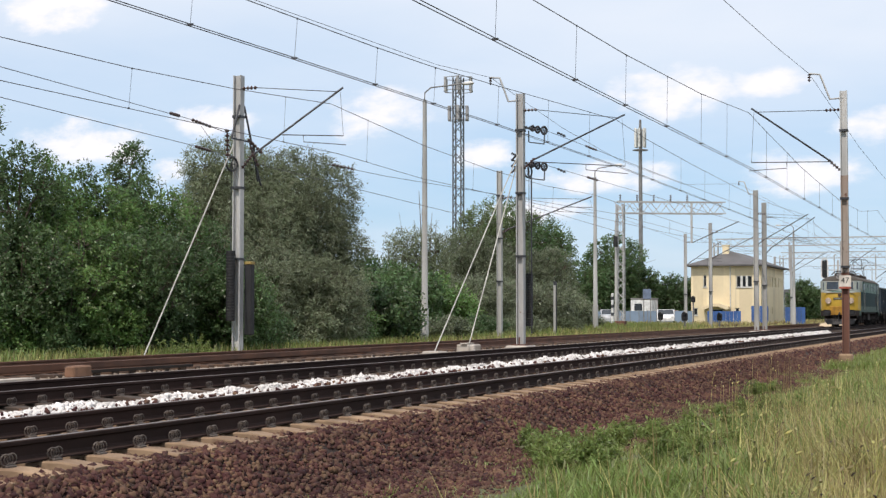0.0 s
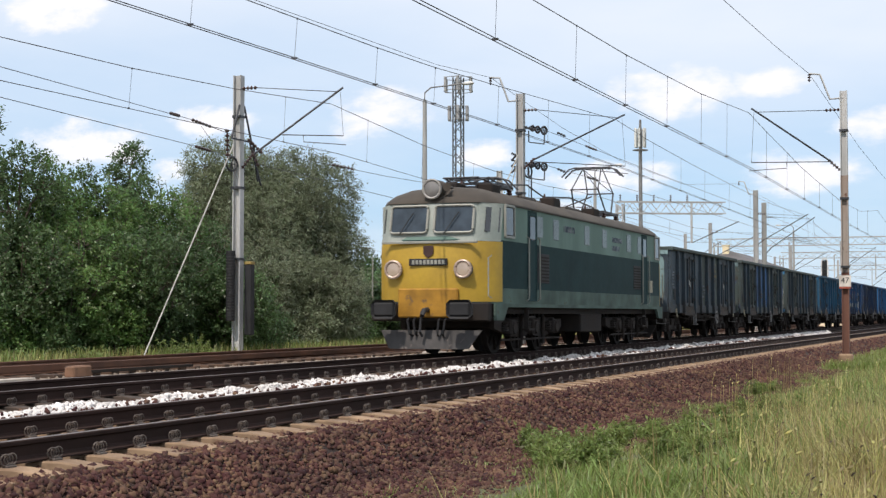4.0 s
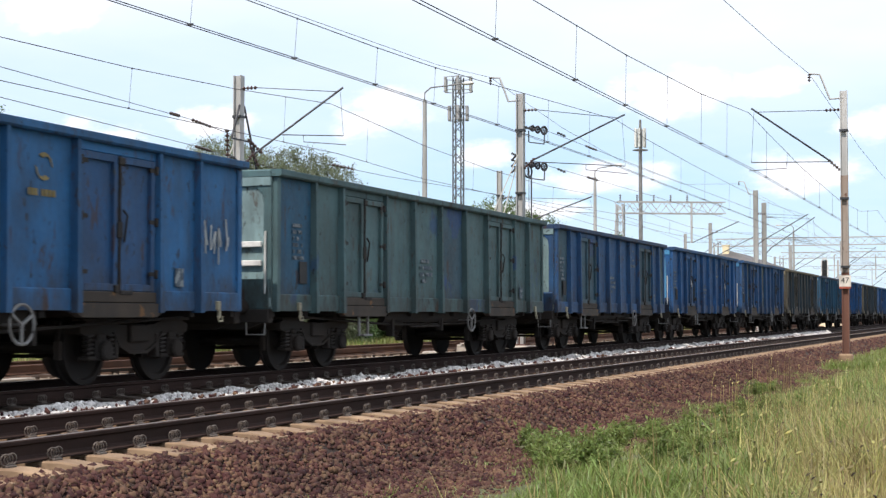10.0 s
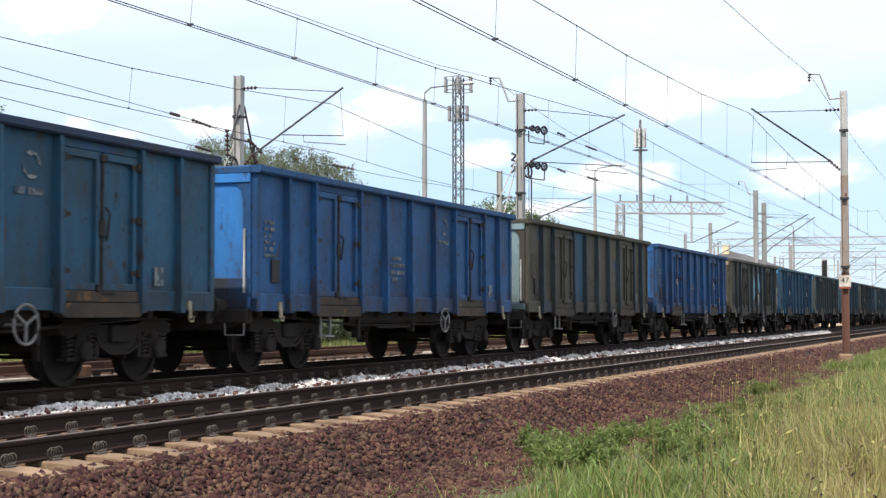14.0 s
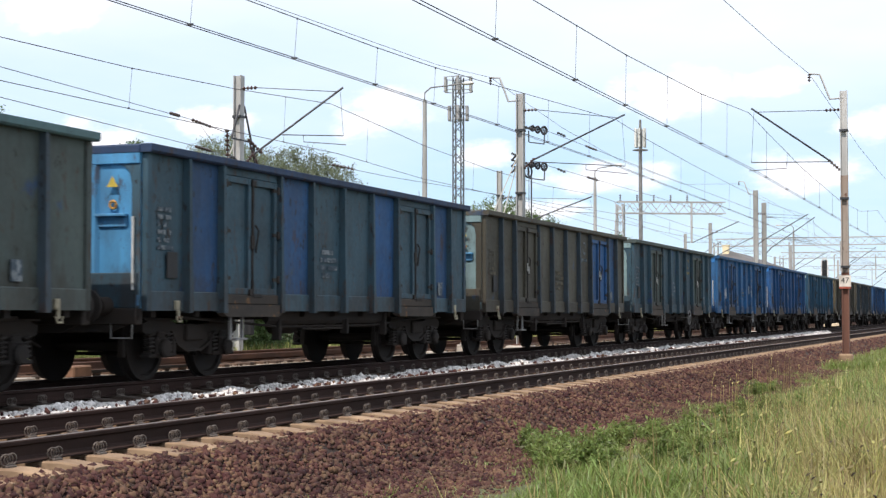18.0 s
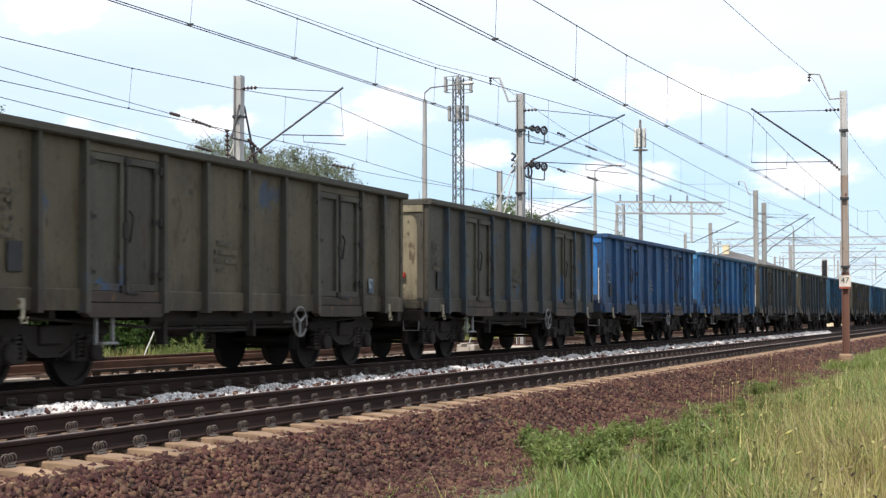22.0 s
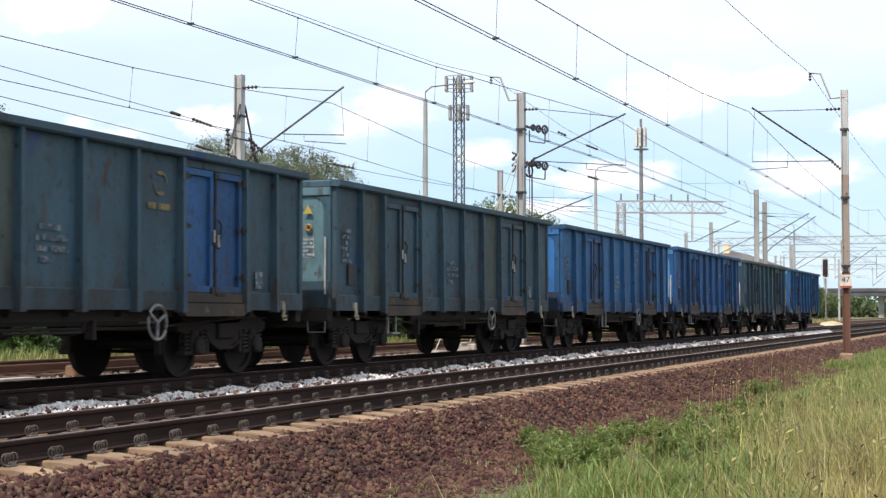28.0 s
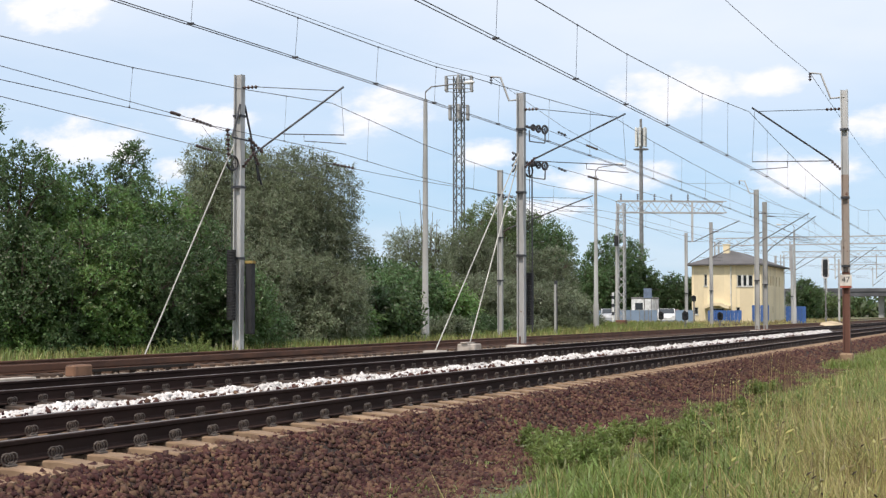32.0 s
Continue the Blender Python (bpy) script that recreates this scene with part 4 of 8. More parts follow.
LONG_ONES = (6, 7, 32)
STD = wagon_meshes(6.35, (1.26, 2.45, 4.32, 5.32))
LONG = wagon_meshes(7.27, (1.48, 2.90, 4.85, 5.95))
MARKS = {"ledge": Geo().box(-0.13, -0.03, -0.24, 0.24, -0.02, 0.02, 0.008).box(-0.06, -0.03, -0.22, 0.22, -0.16, -0.02, 0.008).mesh("end_ledge", coat("end_sky_lit")), "numbers": bars(0, 0, (0.5, 0.62, 0.62, 0.3), 1).mesh("number_lines", M_MARK), "logo": logo(0, 0).mesh("emblem", M_MARK), "logo_y": logo(0, 0).mesh("emblem", M_MARKY),
         "name": bars(0, 0, (0.62,), 3, h=0.085).mesh("name_line", M_MARK), "name_y": bars(0, 0, (0.62,), 3, h=0.085).mesh("name_line", M_MARKY), "table": bars(0, 0, (0.34, 0.34, 0.22, 0.34, 0.28, 0.34), 4, h=0.06).mesh("data_table", M_MARK),
         "plate": Geo().box(-0.11, 0.11, -1.462, -1.446, -0.13, 0.13, 0.004).mesh("card_holder", M_MARK),
         "grid": Geo().box(-0.14, 0.14, -1.462, -1.446, -0.18, 0.18, 0.004).mesh("label_box", mat("dark_label_box", (0.03, 0.03, 0.032), 0.7)),
         "lamp": Geo().box(-0.11, -0.05, -0.04, 0.04, -0.06, 0.06, 0.01).mesh("tail_disc", M_RED),
         "sign": Geo().prism([(-0.085, -0.06), (0.085, -0.06), (0.0, 0.09)], -0.094, -0.086).mesh("warning_triangle", mat("yellow_sign", (0.58, 0.44, 0.07), 0.6, bump=0)),
         "endtable": bars(0.03, 0.0, (0.36, 0.30, 0.36, 0.26, 0.36), 9, y=0.0, h=0.05).box(0.0, 0.012, -0.004, 0.003, -0.39, 0.08).box(0.42, 0.432, -0.004, 0.003, -0.39, 0.08).box(0.0, 0.432, -0.004, 0.003, 0.07, 0.08).box(0.0, 0.432, -0.004, 0.003, -0.39, -0.38).mesh("end_table", M_CLEARMARK),
         "disc": Geo().ring((-0.07, 0, 0), (1, 0, 0), 0.05, 0.020, 16, 5).mesh("warning_disc", mat("orange_sign", (0.42, 0.22, 0.05), 0.6, bump=0)),
         "stripe": Geo().box(-0.095, -0.04, -0.9, 0.9, -0.045, 0.045, 0.008).mesh("end_stripe", mat("white_stripe", (0.75, 0.75, 0.72), 0.6, wear=(0.2, 0.25, 0.3), wear_at=0.6))}

# body, door, odd panels with their coat, end wall in its sun-brightened coat, rim, extras
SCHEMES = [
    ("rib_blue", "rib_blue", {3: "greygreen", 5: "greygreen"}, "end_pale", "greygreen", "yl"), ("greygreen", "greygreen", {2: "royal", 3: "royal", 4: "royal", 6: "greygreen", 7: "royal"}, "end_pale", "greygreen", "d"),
    ("greygreen", "greygreen", {3: "olive", 4: "tealblue", 5: "royal"}, "end_sky_lit", "greygreen", "dr"), ("tealblue", "tealblue", {}, "end_sky_lit", "tealblue", "rl"),
    ("blue", "blue", {}, "end_royal_lit", "blue", "gdr"), ("navy", "navy", {}, "end_royal_lit", "navy", "l"),
    ("bright", "blue", {}, "end_sky_lit", "bright", "sly"), ("seagreen", "seagreen", {0: "tealblue", 4: "teal"}, "end_pale", "seagreen", "sr"),
    ("blue", "teal", {0: "teal", 2: "blue", 7: "teal"}, "end_pale", "navy", "l"), ("royal", "blue", {}, "end_sky_lit", "blue", "rl"),
    ("blue", "blue", {1: "greygreen", 3: "greygreen"}, "end_sky_lit", "blue", "dr"), ("olive", "olive", {}, "end_tan", "tan", "y"),
    ("tealblue", "tealblue", {}, "end_sky_lit", "navy", "rl"), ("royal", "royal", {}, "end_royal_lit", "royal", "rl"),
    ("olive", "olive", {2: "tealblue", 5: "tan"}, "end_pale", "olive", "r"), ("royal", "royal", {}, "end_royal_lit", "royal", ""),
    ("olive", "olive", {}, "end_tan", "olive", "b"), ("tealblue", "blue", {}, "end_sky_lit", "tealblue", "l"),
    ("greygreen", "greygreen", {}, "end_sky_lit", "seagreen", "d"), ("teal", "teal", {1: "blue", 2: "blue", 5: "royal", 6: "blue"}, "end_sky_lit", "navy", "dr"),
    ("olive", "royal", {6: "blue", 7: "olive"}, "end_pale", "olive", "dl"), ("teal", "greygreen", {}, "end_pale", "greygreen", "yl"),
    ("bright", "blue", {}, "end_royal_lit", "bright", "drtl"), ("royal", "royal", {}, "end_royal_lit", "royal", "lrd"),
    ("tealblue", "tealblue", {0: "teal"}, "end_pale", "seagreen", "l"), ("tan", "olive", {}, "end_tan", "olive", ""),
    ("olive", "olive", {7: "blue"}, "end_tan", "olive", ""), ("blue", "blue", {4: "bright"}, "end_royal_lit", "blue", "l"),
    ("bright", "tealblue", {}, "end_sky_lit", "tealblue", "l"), ("olive", "olive", {0: "tealblue", 1: "olive", 7: "tealblue"}, "end_pale", "olive", "r"),
    ("olive", "olive", {1: "greygreen", 4: "olive", 5: "greygreen"}, "end_pale", "olive", ""), ("tealblue", "royal", {}, "end_sky_lit", "tealblue", "s"),
    ("tan", "olive", {5: "royal", 6: "blue"}, "end_tan", "olive", "l"), ("tealblue", "tealblue", {}, "end_sky_lit", "tealblue", "ld"),
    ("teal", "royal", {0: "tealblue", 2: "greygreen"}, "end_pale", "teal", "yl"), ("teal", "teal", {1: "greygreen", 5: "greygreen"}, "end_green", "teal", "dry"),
    ("bright", "blue", {}, "end_royal_lit", "tealblue", "l"), ("royal", "royal", {}, "end_sky_lit", "blue", "l"), ("teal", "teal", {}, "end_green", "greygreen", "lr"), ("bright", "blue", {}, "end_sky_lit", "tealblue", "dr")]
WORDS = {"royal": "royal-blue", "bright": "bright blue", "blue": "worn blue", "tealblue": "teal-blue", "teal": "dull teal", "greygreen": "grey-green", "olive": "dirty olive-brown",
         "tan": "tan-brown", "navy": "dark navy", "rib_blue": "dark blue-grey", "seagreen": "pale sea-green"}


def recoat(ob, material):
    ob.material_slots[0].link = "OBJECT"
    ob.material_slots[0].material = material


def build_wagon(i, x):
    body, door, odd, endc, rimc, extra = SCHEMES[i]
    d, half, bc = (LONG, 7.27, 5.0) if i in LONG_ONES else (STD, 6.35, 4.45)
    p = (1.48, 2.90, 4.85, 5.95) if i in LONG_ONES else (1.26, 2.45, 4.32, 5.32)
    also = {"g": " sprayed with silver letters", "t": " with sprayed tags", "b": " sprayed with pale blue shapes"}
    label = WORDS[body] + " open freight wagon" + (" with %s doors" % WORDS[door] if WORDS[door] != WORDS[body] else "")
    for k, words in also.items():
        if k in extra:
            label += words
    w = tagged(empty("open_wagon", (x, TRACK_2, 0)), label, "freight wagon", "wagons of the train")
    paint_body, paint_door = coat(body), coat(door)
    turn = math.pi
    for s in (0, 1):
        rot = (0, 0, turn * s)
        for k, me in enumerate(d["panels"]):
            ob = part("side_panel", me, None, w)
            ob.rotation_euler = rot
            recoat(ob, coat(odd[k]) if (k in odd and not s) else paint_body)
        for k, me in enumerate(d["doors"]):
            ob = part("door_leaf", me, None, w)
            ob.rotation_euler = rot
            recoat(ob, paint_door if not (i in (19, 20, 31, 34) and k < 2 and i != 19) else paint_body)
        if not s:
            for me in d["latches"]:
                part("door_latch", me, None, w)
        for me in d["door_heads"]:
            ob = part("door_head", me, None, w)
            ob.rotation_euler = rot
            recoat(ob, paint_body)
        for me in d["door_sills"]:
            part("door_sill", me, None, w).rotation_euler = rot
        for px in [-a for a in p[::-1]] + [0.0] + list(p):
            a = math.cos(turn * s) * px
            ob = part("rib", d["rib"], None, w, at=(a, 0, 0))
            ob.rotation_euler = rot
            recoat(ob, coat({"olive": "rib_blue", "greygreen": "rib_blue", "tan": "olive"}.get(body, body)))
        for px in (-half + 0.05, half - 0.05):
            ob = part("corner_post", d["corner_post"], None, w, at=(px * (1 - 2 * s), 0, 0))
            ob.rotation_euler = rot
            recoat(ob, paint_body)
        ob = part("sill", d["sill"], None, w); ob.rotation_euler = rot
        recoat(ob, paint_body)
        # the two ends
        e = -half if not s else half
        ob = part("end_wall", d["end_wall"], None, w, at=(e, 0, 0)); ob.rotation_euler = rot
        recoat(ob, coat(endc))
        ob = part("end_frame", d["end_frame"], None, w, at=(e, 0, 0)); ob.rotation_euler = rot
        recoat(ob, paint_body)
        if i % 3 == 1 or "s" in extra:
            for y in (-0.62, 0.62):
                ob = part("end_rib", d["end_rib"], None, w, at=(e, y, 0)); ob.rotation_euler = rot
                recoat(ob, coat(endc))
        if i % 4 != 2:
            ob = part("end_skirt", d["skirt"], None, w, at=(e, 0, 0)); ob.rotation_euler = rot
            recoat(ob, coat(body if body in ("greygreen", "olive", "tan", "rib_blue", "teal", "seagreen") else "blue" if i % 3 == 2 else "navy"))
        part("end_beam", d["end_beam"], None, w, at=(e, 0, 0)).rotation_euler = rot
        part("coupling_hook", d["hook"], None, w, at=(e, 0, 0)).rotation_euler = rot
        for y in (-0.875, 0.875):
            part("buffer", d["buffer"], None, w, at=(e - 0.02 * (1 - 2 * s), y, 1.05)).rotation_euler = rot
        part("shunter_step", d["shunter_step"], None, w, at=(e, 0, 0)).rotation_euler = rot
        for px in (-half + 0.75, half - 0.75):
            part("tie_bracket", d["bracket"], None, w, at=(px, -1.47 * (1 - 2 * s), 0)).rotation_euler = rot
    ob = part("rim", d["rim"], None, w); recoat(ob, coat(rimc))
    part("floor_plate", d["floor"], None, w)
    part("centre_sill", d["centre_sill"], None, w)
    part("solebar", d["solebar"], None, w)
    for k in range(-int(half / 1.2), int(half / 1.2) + 1):
        part("cross_beam", d["cross_beam"], None, w, at=(k * 1.2, 0, 0))
    part("air_tank", d["air_tank"], None, w, at=(-0.9, -0.75, 0))
    part("brake_cylinder", d["brake_cylinder"], None, w, at=(0.6, -0.7, 0))
    if i in (0, 9, 15, 17, 20, 21, 34, 35):
        for mid in (-(p[1] + p[2]) / 2, (p[1] + p[2]) / 2):
            for q in (-0.055, 0.075):
                part("latch_handle", d["latch_handle"], None, w, at=(mid + q, -1.50, 2.03 - q * 0.5))
    if i not in (9, 17, 18, 19, 20, 23):
        part("handwheel", d["handwheel"], None, w, at=(1.75, -1.52, 0.82), label="pale grey spoked brake wheel")
    part("step", d["step"], None, w, at=(-3.75 if i % 3 else -2.0, -1.40, 0))
    add_bogie(w, -bc), add_bogie(w, bc)
    # what is stencilled and fixed on it
    rnd = random.Random(i)
    wall = 0.008
    if "l" in extra:
        y = "_y" if "y" in extra else ""
        part("emblem", MARKS["logo" + y], None, w, at=(p[0] * 1.5 + 0.05, wall, 2.72))
        tagged(part("name_line", MARKS["name" + y], None, w, at=(p[0] * 1.5 - 0.27, wall, 2.36)), kind="stuff")
    tagged(part("number_lines", MARKS["numbers"], None, w, at=(-p[0] * 0.55 - 0.2 + rnd.uniform(-0.1, 0.1), wall, 1.95)), kind="stuff")
    tagged(part("data_table", MARKS["table"], None, w, at=(-p[3] - 0.75, wall, 2.35)), kind="stuff")
    if body in ("olive", "greygreen", "tan"):
        for ob in w.children:
            if ob.name.startswith(("number_lines", "data_table")):
                recoat(ob, M_MARKO)
    part("card_holder", MARKS["plate"], None, w, at=(p[3] - 0.5, wall, 1.45))
    part("label_box", MARKS["grid"], None, w, at=(-p[3] - 0.38, wall, 1.62))
    if "r" in extra or i % 5 == 2:
        part("handrail", d["handrail"], None, w, at=(-half, -1.28, 0))
    if i % 2 == 0:
        part("tail_disc", MARKS["lamp"], None, w, at=(-half, -0.95, 1.72))
    if "d" in extra:
        part("warning_triangle", MARKS["sign"], None, w, at=(-half, -0.95, 2.72))
        part("warning_disc", MARKS["disc"], None, w, at=(-half, -0.95, 2.42))
        if i in (2, 4, 23, 35):
            t = part("end_table", MARKS["endtable"], None, w, at=(-half - 0.035, -0.72, 2.20)); t.rotation_euler = (0, 0, -math.pi / 2); t.scale = (0.75, 1, 0.75); tagged(t, kind="stuff")
        else:
            part("end_ledge", MARKS["ledge"], None, w, at=(-half, -0.93, 2.28))
    if "s" in extra:
        for z in (1.75, 2.05):
            part("end_stripe", MARKS["stripe"], None, w, at=(-half, -0.3, z))
    if "t" in extra:
        for k, (gx, gz) in enumerate(((-5.0, 1.7), (-3.9, 1.65), (-2.2, 1.45), (1.2, 1.9), (3.1, 1.6))):
            part("sprayed_tag", scrawl(gx, gz, 0.75, i * 10 + k), M_CLEARMARK if k in (0, 3) else M_MARK, w)
    if i == 6:
        part("sprayed_tag", scrawl(6.15, 2.0, 0.8, 61), M_CLEARMARK, w)
    if i == 3:
        for k, gx in enumerate((3.6, 4.5, 5.6)):
            part("sprayed_tag", scrawl(gx, 1.5, 0.6, 31 + k), M_MARK, w)
    if "b" in extra:
        sprayed_shapes(w)
    if "g" in extra:
        add_letters(w)
    return w


def add_letters(w):
    """Sprayed silver letters with a dark outline and a red cloud, cut by the ribs, with white tags round them; none can be read."""
    rnd = random.Random(77)
    silver = mat("silver_spray", (0.34, 0.355, 0.31), 0.6, col2=(0.22, 0.24, 0.20), scale=1.2, fine=14, wear=(0.14, 0.17, 0.17), wear_at=0.6, bump=0)
    edge = mat("dark_green_spray", (0.035, 0.05, 0.038), 0.7, wear=(0.012, 0.06, 0.14), wear_at=0.62, bump=0)
    cloud = mat("crimson_spray", (0.085, 0.022, 0.026), 0.7, col2=(0.03, 0.045, 0.09), scale=1.6, fine=5, bump=0, wear=(0.012, 0.062, 0.14), wear_at=0.56, wear_scale=3)
    white = mat("white_spray", (0.60, 0.62, 0.62), 0.6, wear=(0.2, 0.25, 0.3), wear_at=0.66, bump=0)
    shapes = [
        [(-2.38, 1.22), (-1.62, 1.22), (-1.50, 1.45), (-1.58, 1.78), (-1.72, 1.86), (-1.56, 2.02), (-1.60, 2.30), (-1.80, 2.44), (-2.38, 2.42)],
        [(-1.18, 1.25), (-1.02, 1.25), (-0.98, 1.70), (-0.70, 1.74), (-0.60, 2.0), (-0.66, 2.32), (-0.85, 2.46), (-1.18, 2.42)],
        [(-0.55, 1.40), (-0.34, 1.26), (-0.20, 1.62), (0.10, 1.36), (0.42, 1.22), (0.62, 1.30), (0.50, 1.66), (0.80, 1.72), (0.92, 2.2), (0.66, 2.42), (0.20, 2.46), (-0.1, 2.30), (-0.50, 2.46)],
        [(1.34, 1.20), (1.55, 1.20), (1.62, 1.62), (1.86, 1.66), (1.92, 1.22), (2.36, 1.20), (2.36, 2.40), (2.08, 2.42), (2.0, 2.02), (1.70, 2.0), (1.64, 2.36), (1.36, 2.42), (1.32, 1.9)],
        [(2.58, 1.26), (3.10, 1.25), (3.22, 1.42), (2.94, 1.52), (2.92, 1.72), (3.12, 1.80), (3.08, 2.0), (2.90, 2.06), (2.92, 2.22), (3.10, 2.34), (2.98, 2.48), (2.58, 2.42)],
        [(-3.10, 1.27), (-2.62, 1.27), (-2.60, 1.62), (-2.82, 1.70), (-2.66, 1.95), (-2.72, 2.22), (-3.0, 2.28), (-3.05, 1.8)]]
    slots = [[(-2.14, 2.22), (-1.86, 2.18), (-1.84, 2.04)], [(-2.12, 1.98), (-2.14, 1.44)], [(-2.12, 1.62), (-1.80, 1.56), (-1.78, 1.42)], [(-1.02, 2.28), (-0.84, 2.22), (-0.88, 1.98)], [(-0.34, 2.26), (-0.28, 1.92), (-0.10, 1.80)], [(0.22, 2.26), (0.18, 1.92), (0.48, 1.90)],
             [(0.62, 2.24), (0.66, 1.96)], [(0.30, 1.60), (0.48, 1.44)], [(1.48, 2.24), (1.44, 1.46)], [(2.20, 2.24), (2.24, 1.46)], [(1.66, 1.82), (1.98, 1.86)], [(2.76, 2.32), (2.74, 1.48), (2.98, 1.40)], [(-2.86, 2.10), (-2.88, 1.46)]]
    pts = [(-3.35 + 0.35 * k, 2.50 + 0.12 * math.sin(k * 1.7) + rnd.uniform(0, 0.10)) for k in range(21)]
    part("sprayed_cloud", Geo().prism([(-3.4, 1.5)] + pts + [(3.75, 1.6), (3.4, 1.95), (-3.0, 1.9)], -1.4385, -1.41, "y"), cloud, w)
    def soften(q):
        for turn in range(1):
            q = [((a * u + c * (1 - u)), (b * u + e * (1 - u))) for (a, b), (c, e) in zip(q, q[1:] + q[:1]) for u in (0.8, 0.2)]
        return q
    def swell(q, d):
        """The outline q moved outwards by d."""
        area = sum(a * e - c * b for (a, b), (c, e) in zip(q, q[1:] + q[:1]))
        out = []
        for (a, b), (c, e) in zip(q[-1:] + q[:-1], q[1:] + q[:1]):
            t = Vector((c - a, e - b)).normalized() * (d if area > 0 else -d)
            out.append((t.y, -t.x))
        return [(a + u, b + v) for (a, b), (u, v) in zip(q, out)]
    lifted = lambda x: 0.038 if abs(x) > 2.5 else 0.0
    for q in shapes:
        q = soften(q)
        lift = lifted(sum(a for a, b in q) / len(q))
        part("letter_outline", Geo().prism(swell(q, 0.055), -1.4405 - lift, -1.41, "y"), edge, w)
        part("sprayed_letter", Geo().prism(q, -1.4425 - lift, -1.41, "y"), silver, w)
    for q in slots:
        part("letter_stroke", Geo().tube([(a, -1.440 - lifted(a), b) for a, b in q], 0.013, 5), edge, w)
    for px in (-2.45, -1.26, 0.0, 1.26, 2.45):
        part("sprayed_rib", Geo().box(px - 0.05, px + 0.05, -1.540, -1.50, 1.26, 1.72, 0.004), silver if px else edge, w)
    blue = coat("royal")
    for x0, x1, z0, z1 in ((-0.98, -0.10, 1.30, 1.92), (0.34, 0.86, 1.52, 1.92), (1.36, 2.32, 2.14, 2.34)):
        part("repainted_patch", Geo().box(x0, x1, -1.4465, -1.42, z0, z1), blue, w)
    strokes = [[(-2.20, 2.62), (-2.02, 3.02)], [(-2.24, 2.86), (-1.86, 2.84)], [(-2.18, 3.0), (-1.96, 2.70)], [(-0.88, 2.62), (-0.84, 2.98), (-0.52, 2.92), (-0.40, 2.78), (-0.86, 2.60)], [(-0.78, 2.74), (-0.60, 2.84), (-0.54, 2.76)],
               [(1.86, 2.66), (2.0, 3.0)], [(1.78, 2.84), (2.16, 2.80)], [(1.9, 2.60), (1.82, 2.46), (2.0, 2.42), (2.06, 2.54), (1.9, 2.60)]]
    low = [[(-4.14, 2.50), (-4.06, 2.0), (-3.96, 2.2)], [(-4.1, 2.14), (-3.8, 1.86), (-3.62, 1.80), (-3.6, 1.98), (-3.72, 2.02), (-3.7, 1.84)], [(-4.12, 1.62), (-3.86, 1.44)], [(-4.1, 1.44), (-3.88, 1.66)], [(-3.99, 1.36), (-3.97, 1.72)], [(-3.2, 2.9), (-3.16, 2.6), (-3.08, 2.5), (-3.14, 2.4)], [(-3.2, 2.14), (-3.06, 2.2), (-3.18, 2.04)],
           [(3.84, 2.42), (4.0, 2.44), (3.96, 2.3), (3.84, 2.3), (3.84, 2.42)], [(3.80, 2.2), (3.82, 1.94), (3.9, 2.16), (3.94, 1.92), (4.02, 2.2)], [(3.84, 1.86), (4.02, 1.74), (3.84, 1.66), (4.02, 1.58)], [(3.88, 1.52), (4.0, 1.36), (3.84, 1.3)]]
    last = [[(4.72, 1.9), (4.95, 2.2), (4.86, 1.6), (5.06, 1.7)], [(4.86, 1.44), (5.04, 1.28)], [(4.84, 1.28), (5.06, 1.44)], [(4.78, 2.42), (4.82, 2.52), (4.86, 2.40)]]
    for group, y in ((strokes, -1.440), (low, -1.445), (last, -1.440)):
        for q in group:
            part("sprayed_tag", Geo().tube([(a, y, b) for a, b in q], 0.024, 5), white, w)


# ---- locomotive ----
LOCO_HALF = 8.95


def burning_lens():
    """A headlight's lens with its lamp on."""
    m = mat("lamp_glass", (0.22, 0.17, 0.15), 0.08, bump=0, spec=0.9)
    sh = [k for k in m.node_tree.nodes if k.type == "BSDF_PRINCIPLED"][0]
    sh.inputs["Emission Color"].default_value, sh.inputs["Emission Strength"].default_value = (1.0, 0.80, 0.55, 1), 0.22
    return m


